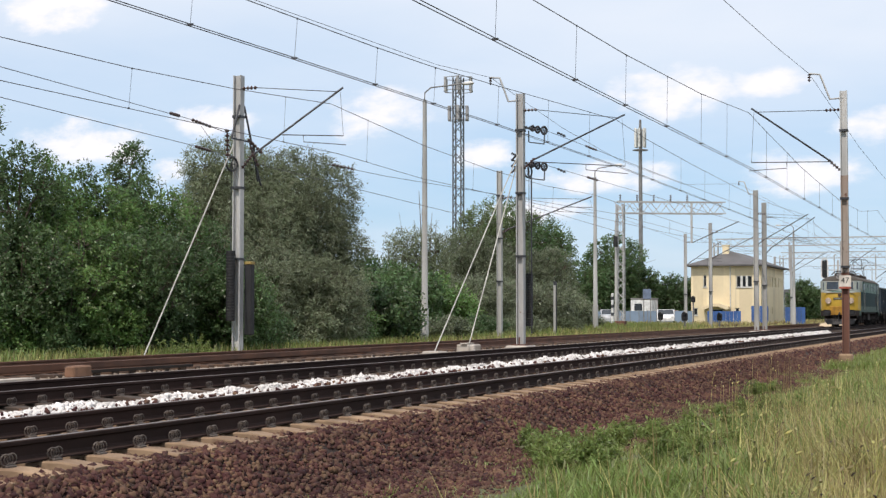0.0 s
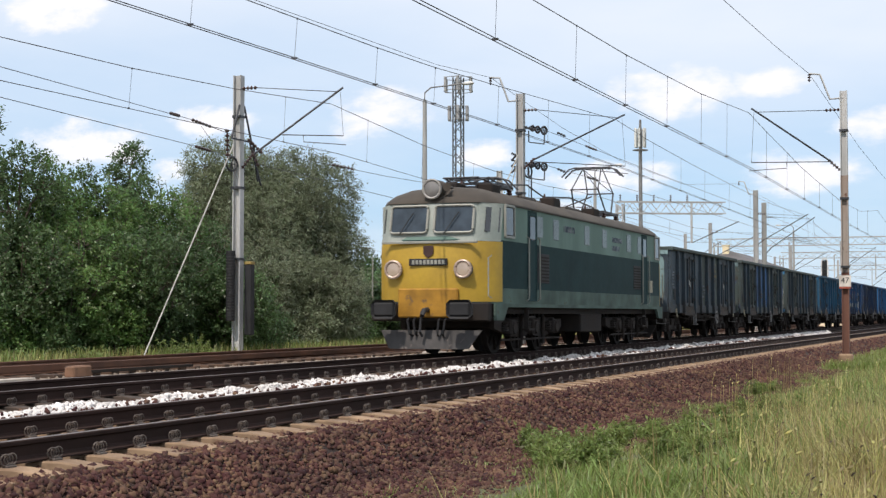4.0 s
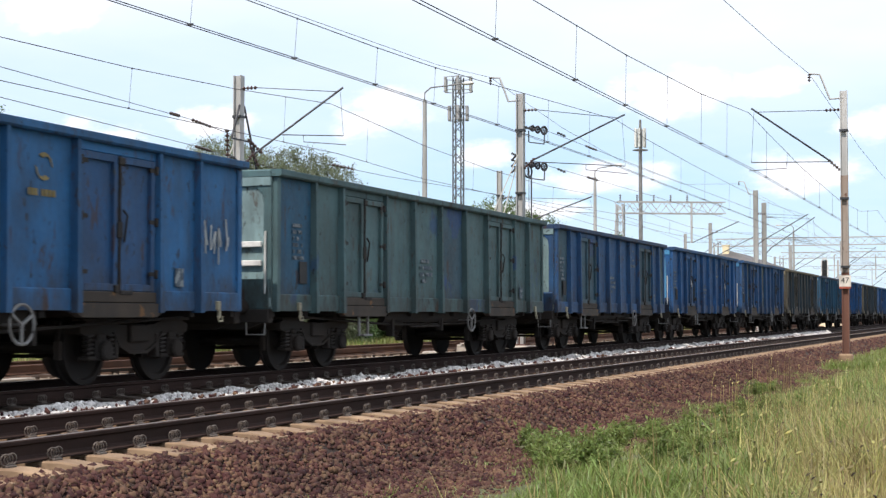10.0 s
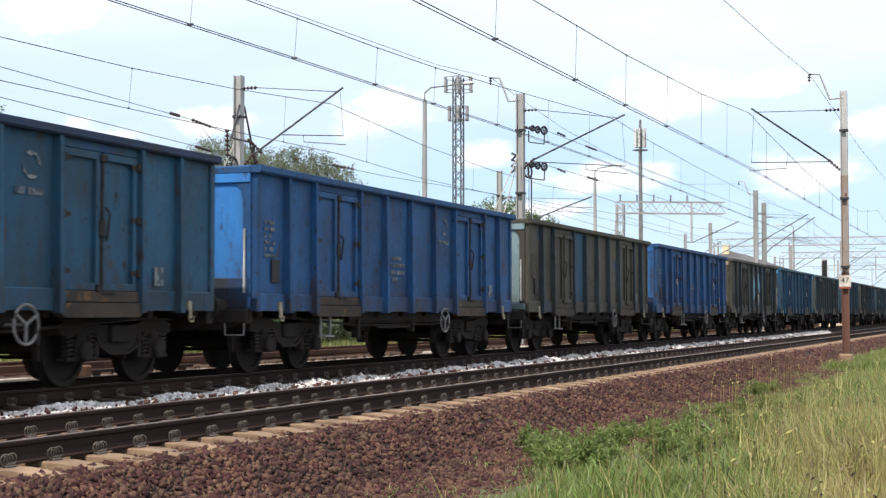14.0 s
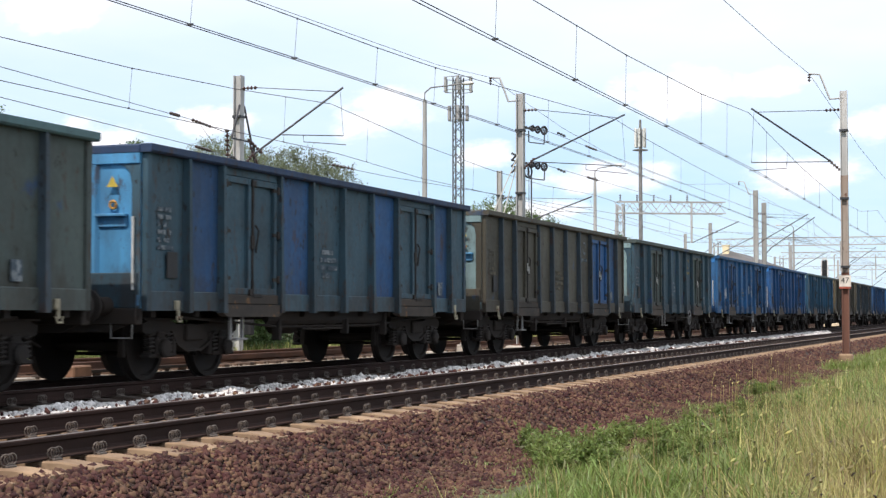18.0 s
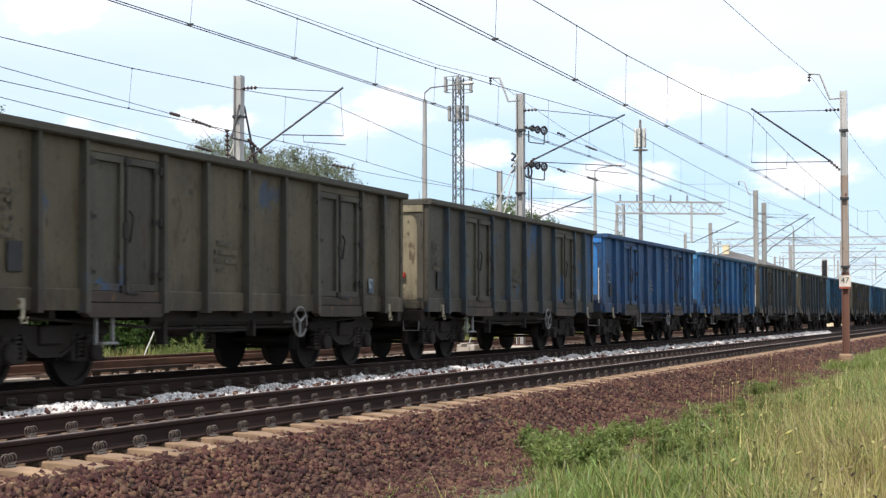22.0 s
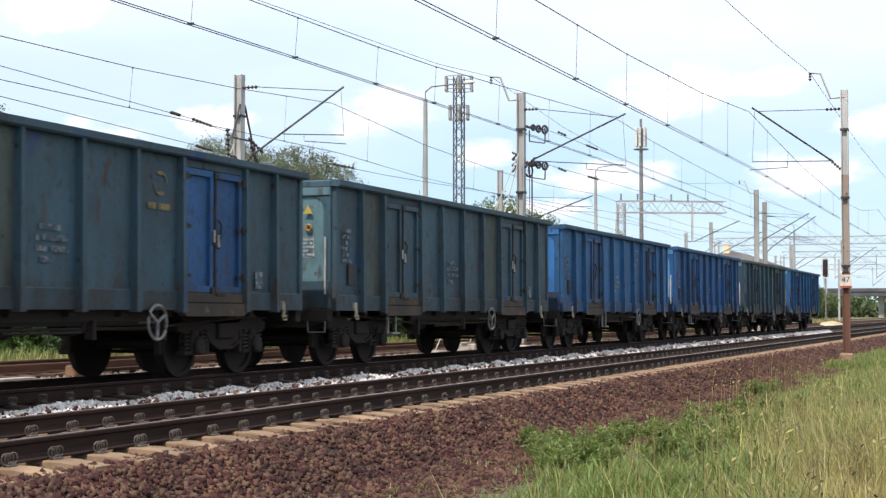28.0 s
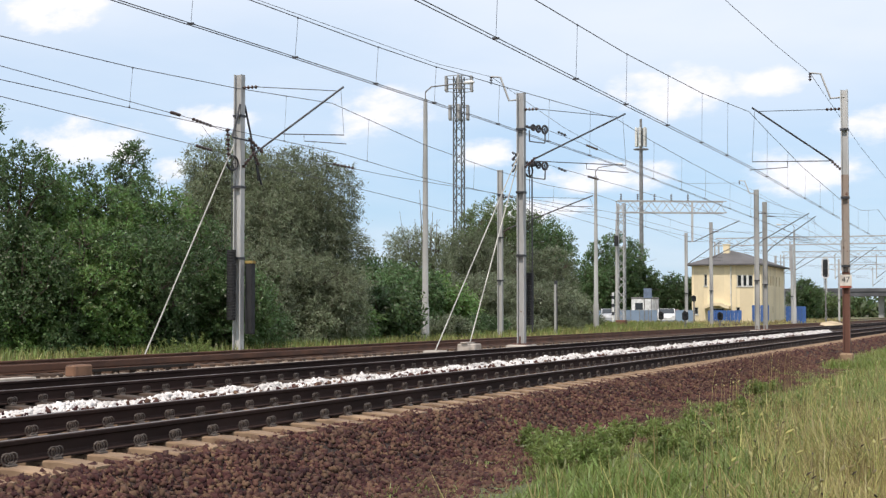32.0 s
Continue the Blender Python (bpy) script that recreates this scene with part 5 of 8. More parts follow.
def build_locomotive(x):
    """x: the middle of the engine."""
    loco = tagged(empty("electric_locomotive", (x, TRACK_2, 0)), "six-axle electric locomotive, yellow front and two-tone green sides", "locomotive")
    green = mat("loco_light_green", (0.175, 0.262, 0.228), 0.75, col2=(0.130, 0.200, 0.172), scale=1.0, fine=12, bump=0.05, stretch=(1, 1, 0.4), wear=(0.12, 0.13, 0.12), wear_at=0.7, spec=0.15)
    dark = mat("loco_dark_green", (0.018, 0.048, 0.050), 0.75, col2=(0.014, 0.036, 0.038), scale=1.0, fine=12, bump=0.05, wear=(0.10, 0.10, 0.09), wear_at=0.7, spec=0.15)
    skirt = mat("loco_skirt_green", (0.100, 0.150, 0.128), 0.75, col2=(0.06, 0.085, 0.072), scale=1.2, fine=12, bump=0.1, wear=(0.09, 0.07, 0.05), wear_at=0.62, spec=0.15)
    yellow = mat("loco_yellow", (0.46, 0.295, 0.030), 0.5, col2=(0.36, 0.225, 0.030), scale=1.0, fine=12, bump=0.05, wear=(0.25, 0.16, 0.05), wear_at=0.68)
    roofm = mat("loco_roof_grey", (0.068, 0.056, 0.044), 0.8, col2=(0.042, 0.035, 0.028), scale=1.0, fine=12, bump=0.1)
    cream = mat("loco_cream", (0.30, 0.30, 0.26), 0.5, col2=(0.24, 0.24, 0.21), scale=2, fine=20, bump=0.05)
    win = mat("cab_glass", (0.045, 0.062, 0.080), 0.06, 0.0, bump=0.0, vary=0.05, spec=0.4)
    dim = glass("dark_cab_glass", (0.025, 0.03, 0.035), 0.10)
    H, L = 1.48, LOCO_HALF

    def outline(level):
        """The plan of the body at a height: the noses are rounded and lean back above the belt."""
        back = 0.0 if level <= 2.45 else (level - 2.45) * 0.22
        bulge = 0.10 * max(0.0, 1 - abs(level - 1.7) / 1.1)
        e = L - back
        half = [(e - 0.90, H), (e - 0.66, H - 0.03), (e - 0.40, 1.34), (e - 0.15, 1.16), (e - 0.03 + bulge * 0.5, 0.96), (e + bulge, 0.45), (e + bulge + 0.03, 0.0)]
        full = half + [(a, -b) for a, b in half[-2::-1]]
        return full + [(-a, -b) for a, b in full]

    def band(name, z0, z1, material, inset0=0.0, inset1=0.0, steps=1):
        g = Geo()
        rings = []
        for k in range(steps + 1):
            z = z0 + (z1 - z0) * k / steps
            rings.append([(a, b, z) for a, b in outline(z)])
        n = len(rings[0])
        g.add([v for r in rings for v in r], [(k * n + i, k * n + (i + 1) % n, (k + 1) * n + (i + 1) % n, (k + 1) * n + i) for k in range(steps) for i in range(n)]
              + [tuple(range(n))[::-1], tuple(range(steps * n, (steps + 1) * n))])
        return part(name, g, material, loco, smooth=True)

    band("lower_body", 1.18, 1.53, skirt)
    band("middle_body", 1.53, 2.62, dark, steps=3)
    band("upper_body", 2.62, 3.46, green, steps=3)
    # side skirts drop at both ends, and hang lower beside the cabs
    for s in (-1, 1):
        part("side_skirt", Geo().prism([(-L + 0.35, 1.18), (-L + 0.35, 0.80), (-L + 0.85, 0.80), (-L + 1.15, 1.10), (L - 1.15, 1.10), (L - 0.85, 0.80), (L - 0.35, 0.80), (L - 0.35, 1.18)], s * 1.40, s * 1.475, "y"), skirt, loco)
    # roof: a low vault
    g = Geo()
    prof = [(-1.50, 3.46), (-1.44, 3.56), (-1.20, 3.72), (-0.75, 3.86), (0.0, 3.92), (0.75, 3.86), (1.20, 3.72), (1.44, 3.56), (1.50, 3.46)]
    rings = [(-L + 0.16, 0.08, 0.45), (-L + 0.22, 0.28, 0.69), (-L + 0.40, 0.60, 0.81), (-L + 0.68, 0.86, 0.92), (-L + 1.1, 0.98, 0.985), (-L + 1.5, 1.0, 1.0)]
    rings += [(-a, b, c) for a, b, c in rings[::-1]]
    n = len(prof)
    g.add([(rx, y * wy, 3.46 + (z - 3.46) * hz) for rx, hz, wy in rings for y, z in prof],
          [(k * n + i, k * n + (i + 1) % n, (k + 1) * n + (i + 1) % n, (k + 1) * n + i) for k in range(len(rings) - 1) for i in range(n)] + [tuple(range(n)), tuple(range(11 * n, 12 * n))])
    part("roof", g, roofm, loco, "weathered grey vaulted roof", smooth=True)
    part("roof_gutter", Geo().box(-L + 1.2, L - 1.2, -1.515, -1.47, 3.44, 3.48).box(-L + 1.2, L - 1.2, 1.47, 1.515, 3.44, 3.48), roofm, loco)

    def front(s):
        """The face at the end s (-1: ahead)."""
        nose = Geo()
        levels = [1.22, 1.45, 1.7, 2.0, 2.3, 2.58]
        rows = []
        for z in levels:
            bulge = 0.10 * max(0.0, 1 - abs(z - 1.7) / 1.1)
            e = L - (0 if z <= 2.45 else (z - 2.45) * 0.22)
            ring_pts = [(e - 0.76, H - 0.008), (e - 0.655, H - 0.018), (e - 0.392, 1.352), (e - 0.138, 1.170), (e - 0.016 + bulge * 0.5, 0.965), (e + bulge + 0.014, 0.45), (e + bulge + 0.044, 0)]
            ring_pts += [(a, -b) for a, b in ring_pts[-2::-1]]
            rows.append([(s * a, b, z) for a, b in ring_pts])
        n = len(rows[0])
        nose.add([v for r in rows for v in r], [(k * n + i, k * n + i + 1, (k + 1) * n + i + 1, (k + 1) * n + i) for k in range(len(rows) - 1) for i in range(n - 1)])
        part("nose_panel", nose, yellow, loco, "yellow warning-painted nose", smooth=True)
        brow = Geo()
        rows = []
        for z in (2.585, 2.75, 3.0, 3.25, 3.455):
            e = L - (z - 2.45) * 0.22
            q = [(e - 0.655, H - 0.020), (e - 0.392, 1.350), (e - 0.138, 1.168), (e - 0.018, 0.965), (e + 0.012, 0.45), (e + 0.042, 0)]
            q += [(a, -b) for a, b in q[-2::-1]]
            rows.append([(s * a, b, z) for a, b in q])
        n = len(rows[0])
        brow.add([v for r in rows for v in r], [(k * n + i, k * n + i + 1, (k + 1) * n + i + 1, (k + 1) * n + i) for k in range(len(rows) - 1) for i in range(n - 1)])
        part("screen_surround", brow, mat("dusty_grey_green", (0.30, 0.32, 0.29), 0.6, col2=(0.21, 0.24, 0.215), scale=1.5, fine=14, bump=0.05), loco, "dusty pale surround of the windscreens", smooth=True)
        for side in (-1, 1):
            # the slanting quarter light at the cab's corner
            at = lambda u, z, o: (s * (L - (z - 2.45) * 0.22 - 0.19 - 0.40 * u + o * 0.55), side * (1.21 + 0.205 * u + o * 0.83), z)
            qg = Geo().add([at(0, 2.80, 0.02), at(1, 2.80, 0.02), at(1, 3.36, 0.02), at(0, 3.36, 0.02), at(0, 2.80, -0.04), at(1, 2.80, -0.04), at(1, 3.36, -0.04), at(0, 3.36, -0.04)],
                           [(0, 1, 2, 3), (4, 5, 6, 7), (0, 1, 5, 4), (1, 2, 6, 5), (2, 3, 7, 6), (3, 0, 4, 7)])
            part("quarter_light", qg, dim, loco)
        lower = Geo().box(min(s * (L + 0.03), s * (L + 0.16)), max(s * (L + 0.03), s * (L + 0.16)), -0.72, 0.72, 0.86, 1.52, 0.03)
        part("apron", lower, mat("apron_yellow", (0.40, 0.20, 0.02), 0.6, wear=(0.15, 0.09, 0.04), wear_at=0.6), loco, "orange-yellow lower apron")
        part("belt_strip", Geo().box(min(s * (L + 0.02), s * (L + 0.09)), max(s * (L + 0.02), s * (L + 0.09)), -1.15, 1.15, 2.53, 2.59, 0.01), cream, loco)
        # windscreens with frames
        for side in (-1, 1):
            a, b = side * 0.085, side * 1.00
            y0, y1 = min(a, b), max(a, b)
            shear = lambda z: s * (L + 0.055 - (z - 2.45) * 0.22)
            lag = lambda y: s * (-0.008 + 0.09 * max(0.0, abs(y) - 0.25) ** 2)
            face = lambda y, z, o: (shear(z) - lag(y) + s * o, y, z)
            rim = []
            for cy, cz, q in ((y0 + 0.08, 2.86, 2), (y1 - 0.08, 2.86, 3), (y1 - 0.08, 3.32, 0), (y0 + 0.08, 3.32, 1)):
                rim += [(cy + 0.08 * math.cos((q + f / 3) * math.pi / 2), cz + 0.08 * math.sin((q + f / 3) * math.pi / 2)) for f in range(4)]
            k = len(rim)
            wsg = Geo().add([face(a, b, 0.0) for a, b in rim] + [face(a, b, -0.07) for a, b in rim], [tuple(range(k))] + [(j, (j + 1) % k, k + (j + 1) % k, k + j) for j in range(k)])
            ws = part("windscreen", wsg, win, loco)
            fr = Geo().tube([face(a, b, 0.012) for a, b in rim + rim[:1]], 0.030, 6)
            part("screen_frame", fr, cream, ws)
            part("wiper", Geo().tube([face((y0 + y1) / 2 + 0.2, 2.75, 0.05), face((y0 + y1) / 2 - 0.12, 3.25, 0.05)], 0.012, 5), M_BLACK, ws)
            lamp = part("headlight", Geo().lathe((s * (L + 0.02), side * 0.84, 1.95), (s, 0, 0), [(0, 0.20), (0.10, 0.20), (0.13, 0.175), (0.13, 0.15)], 22), M_DARKSTEEL, loco, "round headlight with red and white lenses", smooth=True)
            part("lens", Geo().lathe((s * (L + 0.145), side * 0.84, 1.95), (s, 0, 0), [(0, 0.152), (0.02, 0.14), (0.03, 0.0)], 20), burning_lens(), lamp, smooth=True)
            part("lamp_ring", Geo().ring((s * (L + 0.15), side * 0.84, 1.95), (1, 0, 0), 0.185, 0.036, 22, 6), mat("copper_ring", (0.55, 0.42, 0.34), 0.4, 0.1, bump=0), lamp, smooth=True)
            bu = Geo().lathe((s * (L - 0.05), side * 0.9, 1.05), (s, 0, 0), [(0, 0.15), (0.25, 0.14), (0.25, 0.10), (0.55, 0.10)], 18)
            bu.box(min(s * (L + 0.50), s * (L + 0.58)), max(s * (L + 0.50), s * (L + 0.58)), side * 0.9 - 0.30, side * 0.9 + 0.30, 0.84, 1.26, 0.09)
            part("buffer", bu, M_BLACK, loco)
            part("handrail", Geo().tube([(s * (L - 0.1), side * 1.44, 1.3), (s * (L + 0.02), side * 1.40, 1.35), (s * (L + 0.02), side * 1.40, 2.2), (s * (L - 0.1), side * 1.44, 2.25)], 0.016, 6), cream, loco)
        part("top_lamp", Geo().lathe((s * (L - 0.62), 0.0, 3.78), (s, 0, 0), [(0, 0.23), (0.45, 0.23), (0.50, 0.20), (0.50, 0.0)], 22), roofm, loco, "round roof headlight in a grey hood", smooth=True)
        part("top_lens", Geo().lathe((s * (L - 0.115), 0.0, 3.78), (s, 0, 0), [(0, 0.185), (0.015, 0.16), (0.02, 0.0)], 20), mat("top_lamp_glass", (0.26, 0.25, 0.24), 0.12, bump=0), loco, smooth=True)
        part("lamp_hoop", Geo().ring((s * (L - 0.115), 0.0, 3.78), (1, 0, 0), 0.21, 0.03, 22, 6), mat("pale_hoop", (0.42, 0.40, 0.37), 0.5, bump=0), loco, smooth=True)
        part("horn", Geo().lathe((s * (L - 0.5), -0.35, 3.82), (s, 0, 0), [(0, 0.03), (0.25, 0.04), (0.34, 0.10)], 12), roofm, loco, smooth=True)
        # a small shield and the number plate, whose writing stays plain
        part("shield", Geo().prism([(-0.12, 2.48), (0.12, 2.48), (0.12, 2.30), (0.0, 2.20), (-0.12, 2.30)], min(s * (L + 0.12), s * (L + 0.09)), max(s * (L + 0.12), s * (L + 0.09))), mat("shield_dark", (0.06, 0.03, 0.025), 0.5), loco)
        pl = part("number_plate", Geo().box(min(s * (L + 0.09), s * (L + 0.145)), max(s * (L + 0.09), s * (L + 0.145)), -0.46, 0.46, 2.03, 2.19, 0.01), M_BLACK, loco)
        ch = Geo()
        for k in range(9):
            ch.box(min(s * (L + 0.145), s * (L + 0.152)), max(s * (L + 0.145), s * (L + 0.152)), -0.40 + k * 0.09, -0.34 + k * 0.09, 2.06, 2.16)
        part("plate_bars", ch, cream, pl)
        # headstock, hook, hoses and the plough
        part("headstock", Geo().box(min(s * (L - 0.2), s * (L + 0.06)), max(s * (L - 0.2), s * (L + 0.06)), -1.42, 1.42, 0.78, 1.20, 0.03), M_UNDER, loco)
        part("coupling_hook", Geo().tube([(s * L, 0, 1.05), (s * (L + 0.4), 0, 1.02), (s * (L + 0.5), 0, 0.9)], 0.06, 8).tube([(s * (L + 0.35), 0.07, 0.98), (s * (L + 0.42), 0.08, 0.55), (s * (L + 0.28), 0.08, 0.45)], 0.03, 6), M_BLACK, loco)
        for y in (-0.45, -0.3, 0.3, 0.45):
            part("air_hose", Geo().tube([(s * (L + 0.05), y, 0.92), (s * (L + 0.25), y, 0.80), (s * (L + 0.24), y * 0.9, 0.5), (s * (L + 0.10), y * 0.8, 0.45)], 0.026, 6), M_BLACK, loco)
        g = Geo()
        g.add([(s * (L + 0.12), -0.95, 0.16), (s * (L + 0.30), 0, 0.16), (s * (L + 0.12), 0.95, 0.16), (s * (L - 0.05), 1.22, 0.58), (s * (L + 0.12), 0, 0.58), (s * (L - 0.05), -1.22, 0.58),
               (s * (L + 0.06), -0.95, 0.16), (s * (L + 0.24), 0, 0.16), (s * (L + 0.06), 0.95, 0.16), (s * (L - 0.11), 1.22, 0.58), (s * (L + 0.06), 0, 0.58), (s * (L - 0.11), -1.22, 0.58)],
              [(0, 1, 4, 5), (1, 2, 3, 4), (6, 7, 10, 11), (7, 8, 9, 10), (0, 1, 7, 6), (1, 2, 8, 7), (5, 4, 10, 11), (4, 3, 9, 10), (0, 5, 11, 6), (2, 3, 9, 8)])
        part("plough", g, mat("plough_grey", (0.050, 0.046, 0.044), 0.7, wear=(0.12, 0.10, 0.09), wear_at=0.58), loco, "grey snow plough with scuffed stripes")
        for side in (-1, 1):
            cg = Geo().box(min(s * (L - 0.93), s * (L - 1.53)), max(s * (L - 0.93), s * (L - 1.53)), min(side * 1.46, side * 1.500), max(side * 1.46, side * 1.500), 2.74, 3.40, 0.02)
            cw = part("cab_side_window", cg, dim, loco)
            fr = Geo()
            c = [(s * (L - 0.90), side * 1.495, 2.71), (s * (L - 1.56), side * 1.495, 2.71), (s * (L - 1.56), side * 1.495, 3.43), (s * (L - 0.90), side * 1.495, 3.43)]
            for k in range(4):
                fr.bar(c[k], c[(k + 1) % 4], 0.05)
            part("window_frame", fr, cream, cw)
            dg = slab_frame(Geo(), min(s * (L - 2.65), s * (L - 3.35)), max(s * (L - 2.65), s * (L - 3.35)), -1.498, -1.46, 1.25, 3.42, 0.035, 0.012)
            if side > 0:
                dg.v = [(a, -b, c2) for a, b, c2 in dg.v]
            dr = part("cab_door", dg, dark, loco)
            part("door_window", Geo().box(min(s * (L - 2.78), s * (L - 3.22)), max(s * (L - 2.78), s * (L - 3.22)), min(side * 1.48, side * 1.506), max(side * 1.48, side * 1.506), 2.72, 3.30, 0.02), win, dr)
            for px in (2.56, 3.44):
                part("grab_rail", Geo().tube([(s * (L - px), side * 1.47, 1.25), (s * (L - px), side * 1.55, 1.3), (s * (L - px), side * 1.55, 2.75), (s * (L - px), side * 1.47, 2.8)], 0.018, 6), cream, loco)
            part("cab_steps", Geo().box(min(s * (L - 2.75), s * (L - 3.25)), max(s * (L - 2.75), s * (L - 3.25)), min(side * 1.30, side * 1.48), max(side * 1.30, side * 1.48), 0.55, 0.60).box(min(s * (L - 2.75), s * (L - 3.25)), max(s * (L - 2.75), s * (L - 3.25)), min(side * 1.34, side * 1.48), max(side * 1.34, side * 1.48), 0.85, 0.90)
                 .box(s * (L - 2.77) - 0.02, s * (L - 2.77) + 0.02, min(side * 1.36, side * 1.46), max(side * 1.36, side * 1.46), 0.55, 1.2), M_UNDER, loco)

    front(-1), front(1)
    # side windows, grilles and the small plates
    for side in (-1, 1):
        for px in (-5.3, -3.9, -0.9, 1.0, 3.9, 5.3):
            part("side_window", Geo().box(px - 0.26, px + 0.26, min(side * 1.46, side * 1.492), max(side * 1.46, side * 1.492), 2.80, 3.34, 0.02), mat("side_pane", (0.10, 0.13, 0.125), 0.3, bump=0), loco)
        for px in (-5.0, 5.0):
            gr = part("grille", Geo().box(px - 0.5, px + 0.5, min(side * 1.46, side * 1.49), max(side * 1.46, side * 1.49), 1.70, 2.42, 0.01), M_BLACK, loco)
            for k in range(8):
                part("louvre", Geo().box(px - 0.42, px + 0.42, min(side * 1.488, side * 1.502), max(side * 1.488, side * 1.502), 1.74 + k * 0.082, 1.775 + k * 0.082), M_UNDER, gr)
        tagged(part("name_bars", bars(-3.2, 3.06, (1.1, 0.0), 41, y=0.0, h=0.16), M_MARK, loco, at=(0, side * 1.489, 0)), kind="stuff")
        tagged(part("name_bars", bars(1.9, 3.02, (1.2, 0.8), 42, y=0.0, h=0.14), M_MARK, loco, at=(0, side * 1.489, 0)), kind="stuff")
        part("info_plate", Geo().box(LOCO_HALF - 2.40, LOCO_HALF - 1.88, min(side * 1.47, side * 1.497), max(side * 1.47, side * 1.497), 1.62, 2.0, 0.008), M_CREAM, loco)
    part("frame_beam", Geo().box(-L + 0.3, L - 0.3, -1.30, 1.30, 0.95, 1.18), M_UNDER, loco)
    part("equipment_box", Geo().box(-1.1, 1.1, -1.36, 1.36, 0.45, 0.95, 0.03), M_UNDER, loco)
    for b in (-5.1, 5.1):
        bg = part("bogie", Geo().box(-2.5, 2.5, -1.05, 1.05, 0.62, 0.86, 0.03), M_UNDER, loco, at=(b, 0, 0))
        for side in (-1, 1):
            sf = Geo().prism([(-2.75, 0.60), (-2.75, 0.82), (2.75, 0.82), (2.75, 0.60), (2.2, 0.52), (1.4, 0.40), (0.4, 0.40), (0, 0.52), (-0.4, 0.40), (-1.4, 0.40), (-2.2, 0.52)], side * 1.10 - 0.06, side * 1.10 + 0.06, "y")
            part("side_frame", sf, M_UNDER, bg)
            part("brake_rigging", Geo().tube([(-2.4, side * 1.2, 0.34), (2.4, side * 1.2, 0.34)], 0.03, 6).tube([(-0.9, side * 1.22, 0.9), (-0.9, side * 1.22, 0.2)], 0.05, 8).tube([(0.9, side * 1.22, 0.9), (0.9, side * 1.22, 0.2)], 0.05, 8), M_UNDER, bg)
            for a in (-1.75, 0, 1.75):
                part("axle_box", Geo().box(a - 0.2, a + 0.2, min(side * 1.1, side * 1.32), max(side * 1.1, side * 1.32), 0.45, 0.82, 0.04).lathe((a, side * 1.3, 0.62), (0, side, 0), [(0, 0.16), (0.06, 0.14)], 12), M_UNDER, bg)
                for q in (-0.36, 0.36):
                    sp = Geo().tube([(a + q + 0.09 * math.cos(k * 0.7854), side * 1.2 + 0.09 * math.sin(k * 0.7854), 0.52 + 0.0075 * k) for k in range(36)], 0.024, 5)
                    part("spring", sp, M_UNDER, bg)
        for a in (-1.75, 0, 1.75):
            g = Geo().tube([(0, -1.1, 0), (0, 1.1, 0)], 0.09, 10)
            for side in (-1, 1):
                g.lathe((0, side * 0.68, 0), (0, side, 0), [(0.0, 0.655), (0.03, 0.655), (0.036, 0.627), (0.14, 0.622), (0.14, 0.54), (0.09, 0.52), (0.09, 0.18), (0.14, 0.14), (0.14, 0)], 30)
                for k in range(7):
                    u = k * 2 * math.pi / 7
                    g.bar((0.20 * math.cos(u), side * 0.79, 0.20 * math.sin(u)), (0.53 * math.cos(u), side * 0.79, 0.53 * math.sin(u)), 0.07, 0.06)
            ROLLING.append((part("wheelset", g, M_WHEEL, bg, smooth=True, at=(a, 0, LOCO_WHEEL_R)), x + b, a, LOCO_WHEEL_R))
    # roof gear: two pantographs, insulators, bus bars, resistor hoods
    for px, raised in ((-5.6, False), (5.3, True)):
        for ix in (-0.75, 0.75):
            for iy in (-0.55, 0.55):
                part("insulator", Geo().lathe((px + ix, iy, 3.84), (0, 0, 1), [(0, 0.05), (0.04, 0.085), (0.07, 0.05), (0.11, 0.085), (0.14, 0.05), (0.18, 0.08), (0.22, 0.04)], 12), M_INSUL, loco, smooth=True)
        g = Geo()
        for iy in (-0.55, 0.55):
            g.bar((px - 0.95, iy, 4.08), (px + 0.95, iy, 4.08), 0.07)
        for ix in (-0.9, 0.0, 0.9):
            g.bar((px + ix, -0.6, 4.08), (px + ix, 0.6, 4.08), 0.06)
        pant = part("pantograph", g, M_DARKSTEEL, loco, "raised pantograph touching the wire" if raised else "folded pantograph")
        arms = Geo()
        top = 5.52 if raised else 4.28
        knee = 0.95 if raised else 1.30
        zk = 4.78 if raised else 4.20
        for sx in (-1, 1):
            for iy in (-1, 1):
                arms.tube([(px + sx * 0.35, iy * 0.50, 4.12), (px + sx * knee, iy * 0.42, zk)], 0.026, 6)
                arms.tube([(px + sx * knee, iy * 0.42, zk), (px + sx * 0.10, iy * 0.30, top - 0.05)], 0.020, 6)
            arms.tube([(px + sx * knee, -0.45, zk), (px + sx * knee, 0.45, zk)], 0.022, 6)
            arms.tube([(px + sx * knee, -0.42, zk), (px + sx * 0.1, 0.30, top - 0.05)], 0.012, 5)
        part("arm", arms, M_DARKSTEEL, pant)
        head = Geo()
        for sx in (-0.2, 0.2):
            head.tube([(px + sx, -0.95, top - 0.28), (px + sx, -0.72, top - 0.05), (px + sx, -0.55, top), (px + sx, 0.55, top), (px + sx, 0.72, top - 0.05), (px + sx, 0.95, top - 0.28)], 0.026, 6)
        head.bar((px - 0.2, -0.5, top - 0.03), (px + 0.2, -0.5, top - 0.03), 0.03).bar((px - 0.2, 0.5, top - 0.03), (px + 0.2, 0.5, top - 0.03), 0.03)
        part("collector_head", head, M_DARKSTEEL, pant)
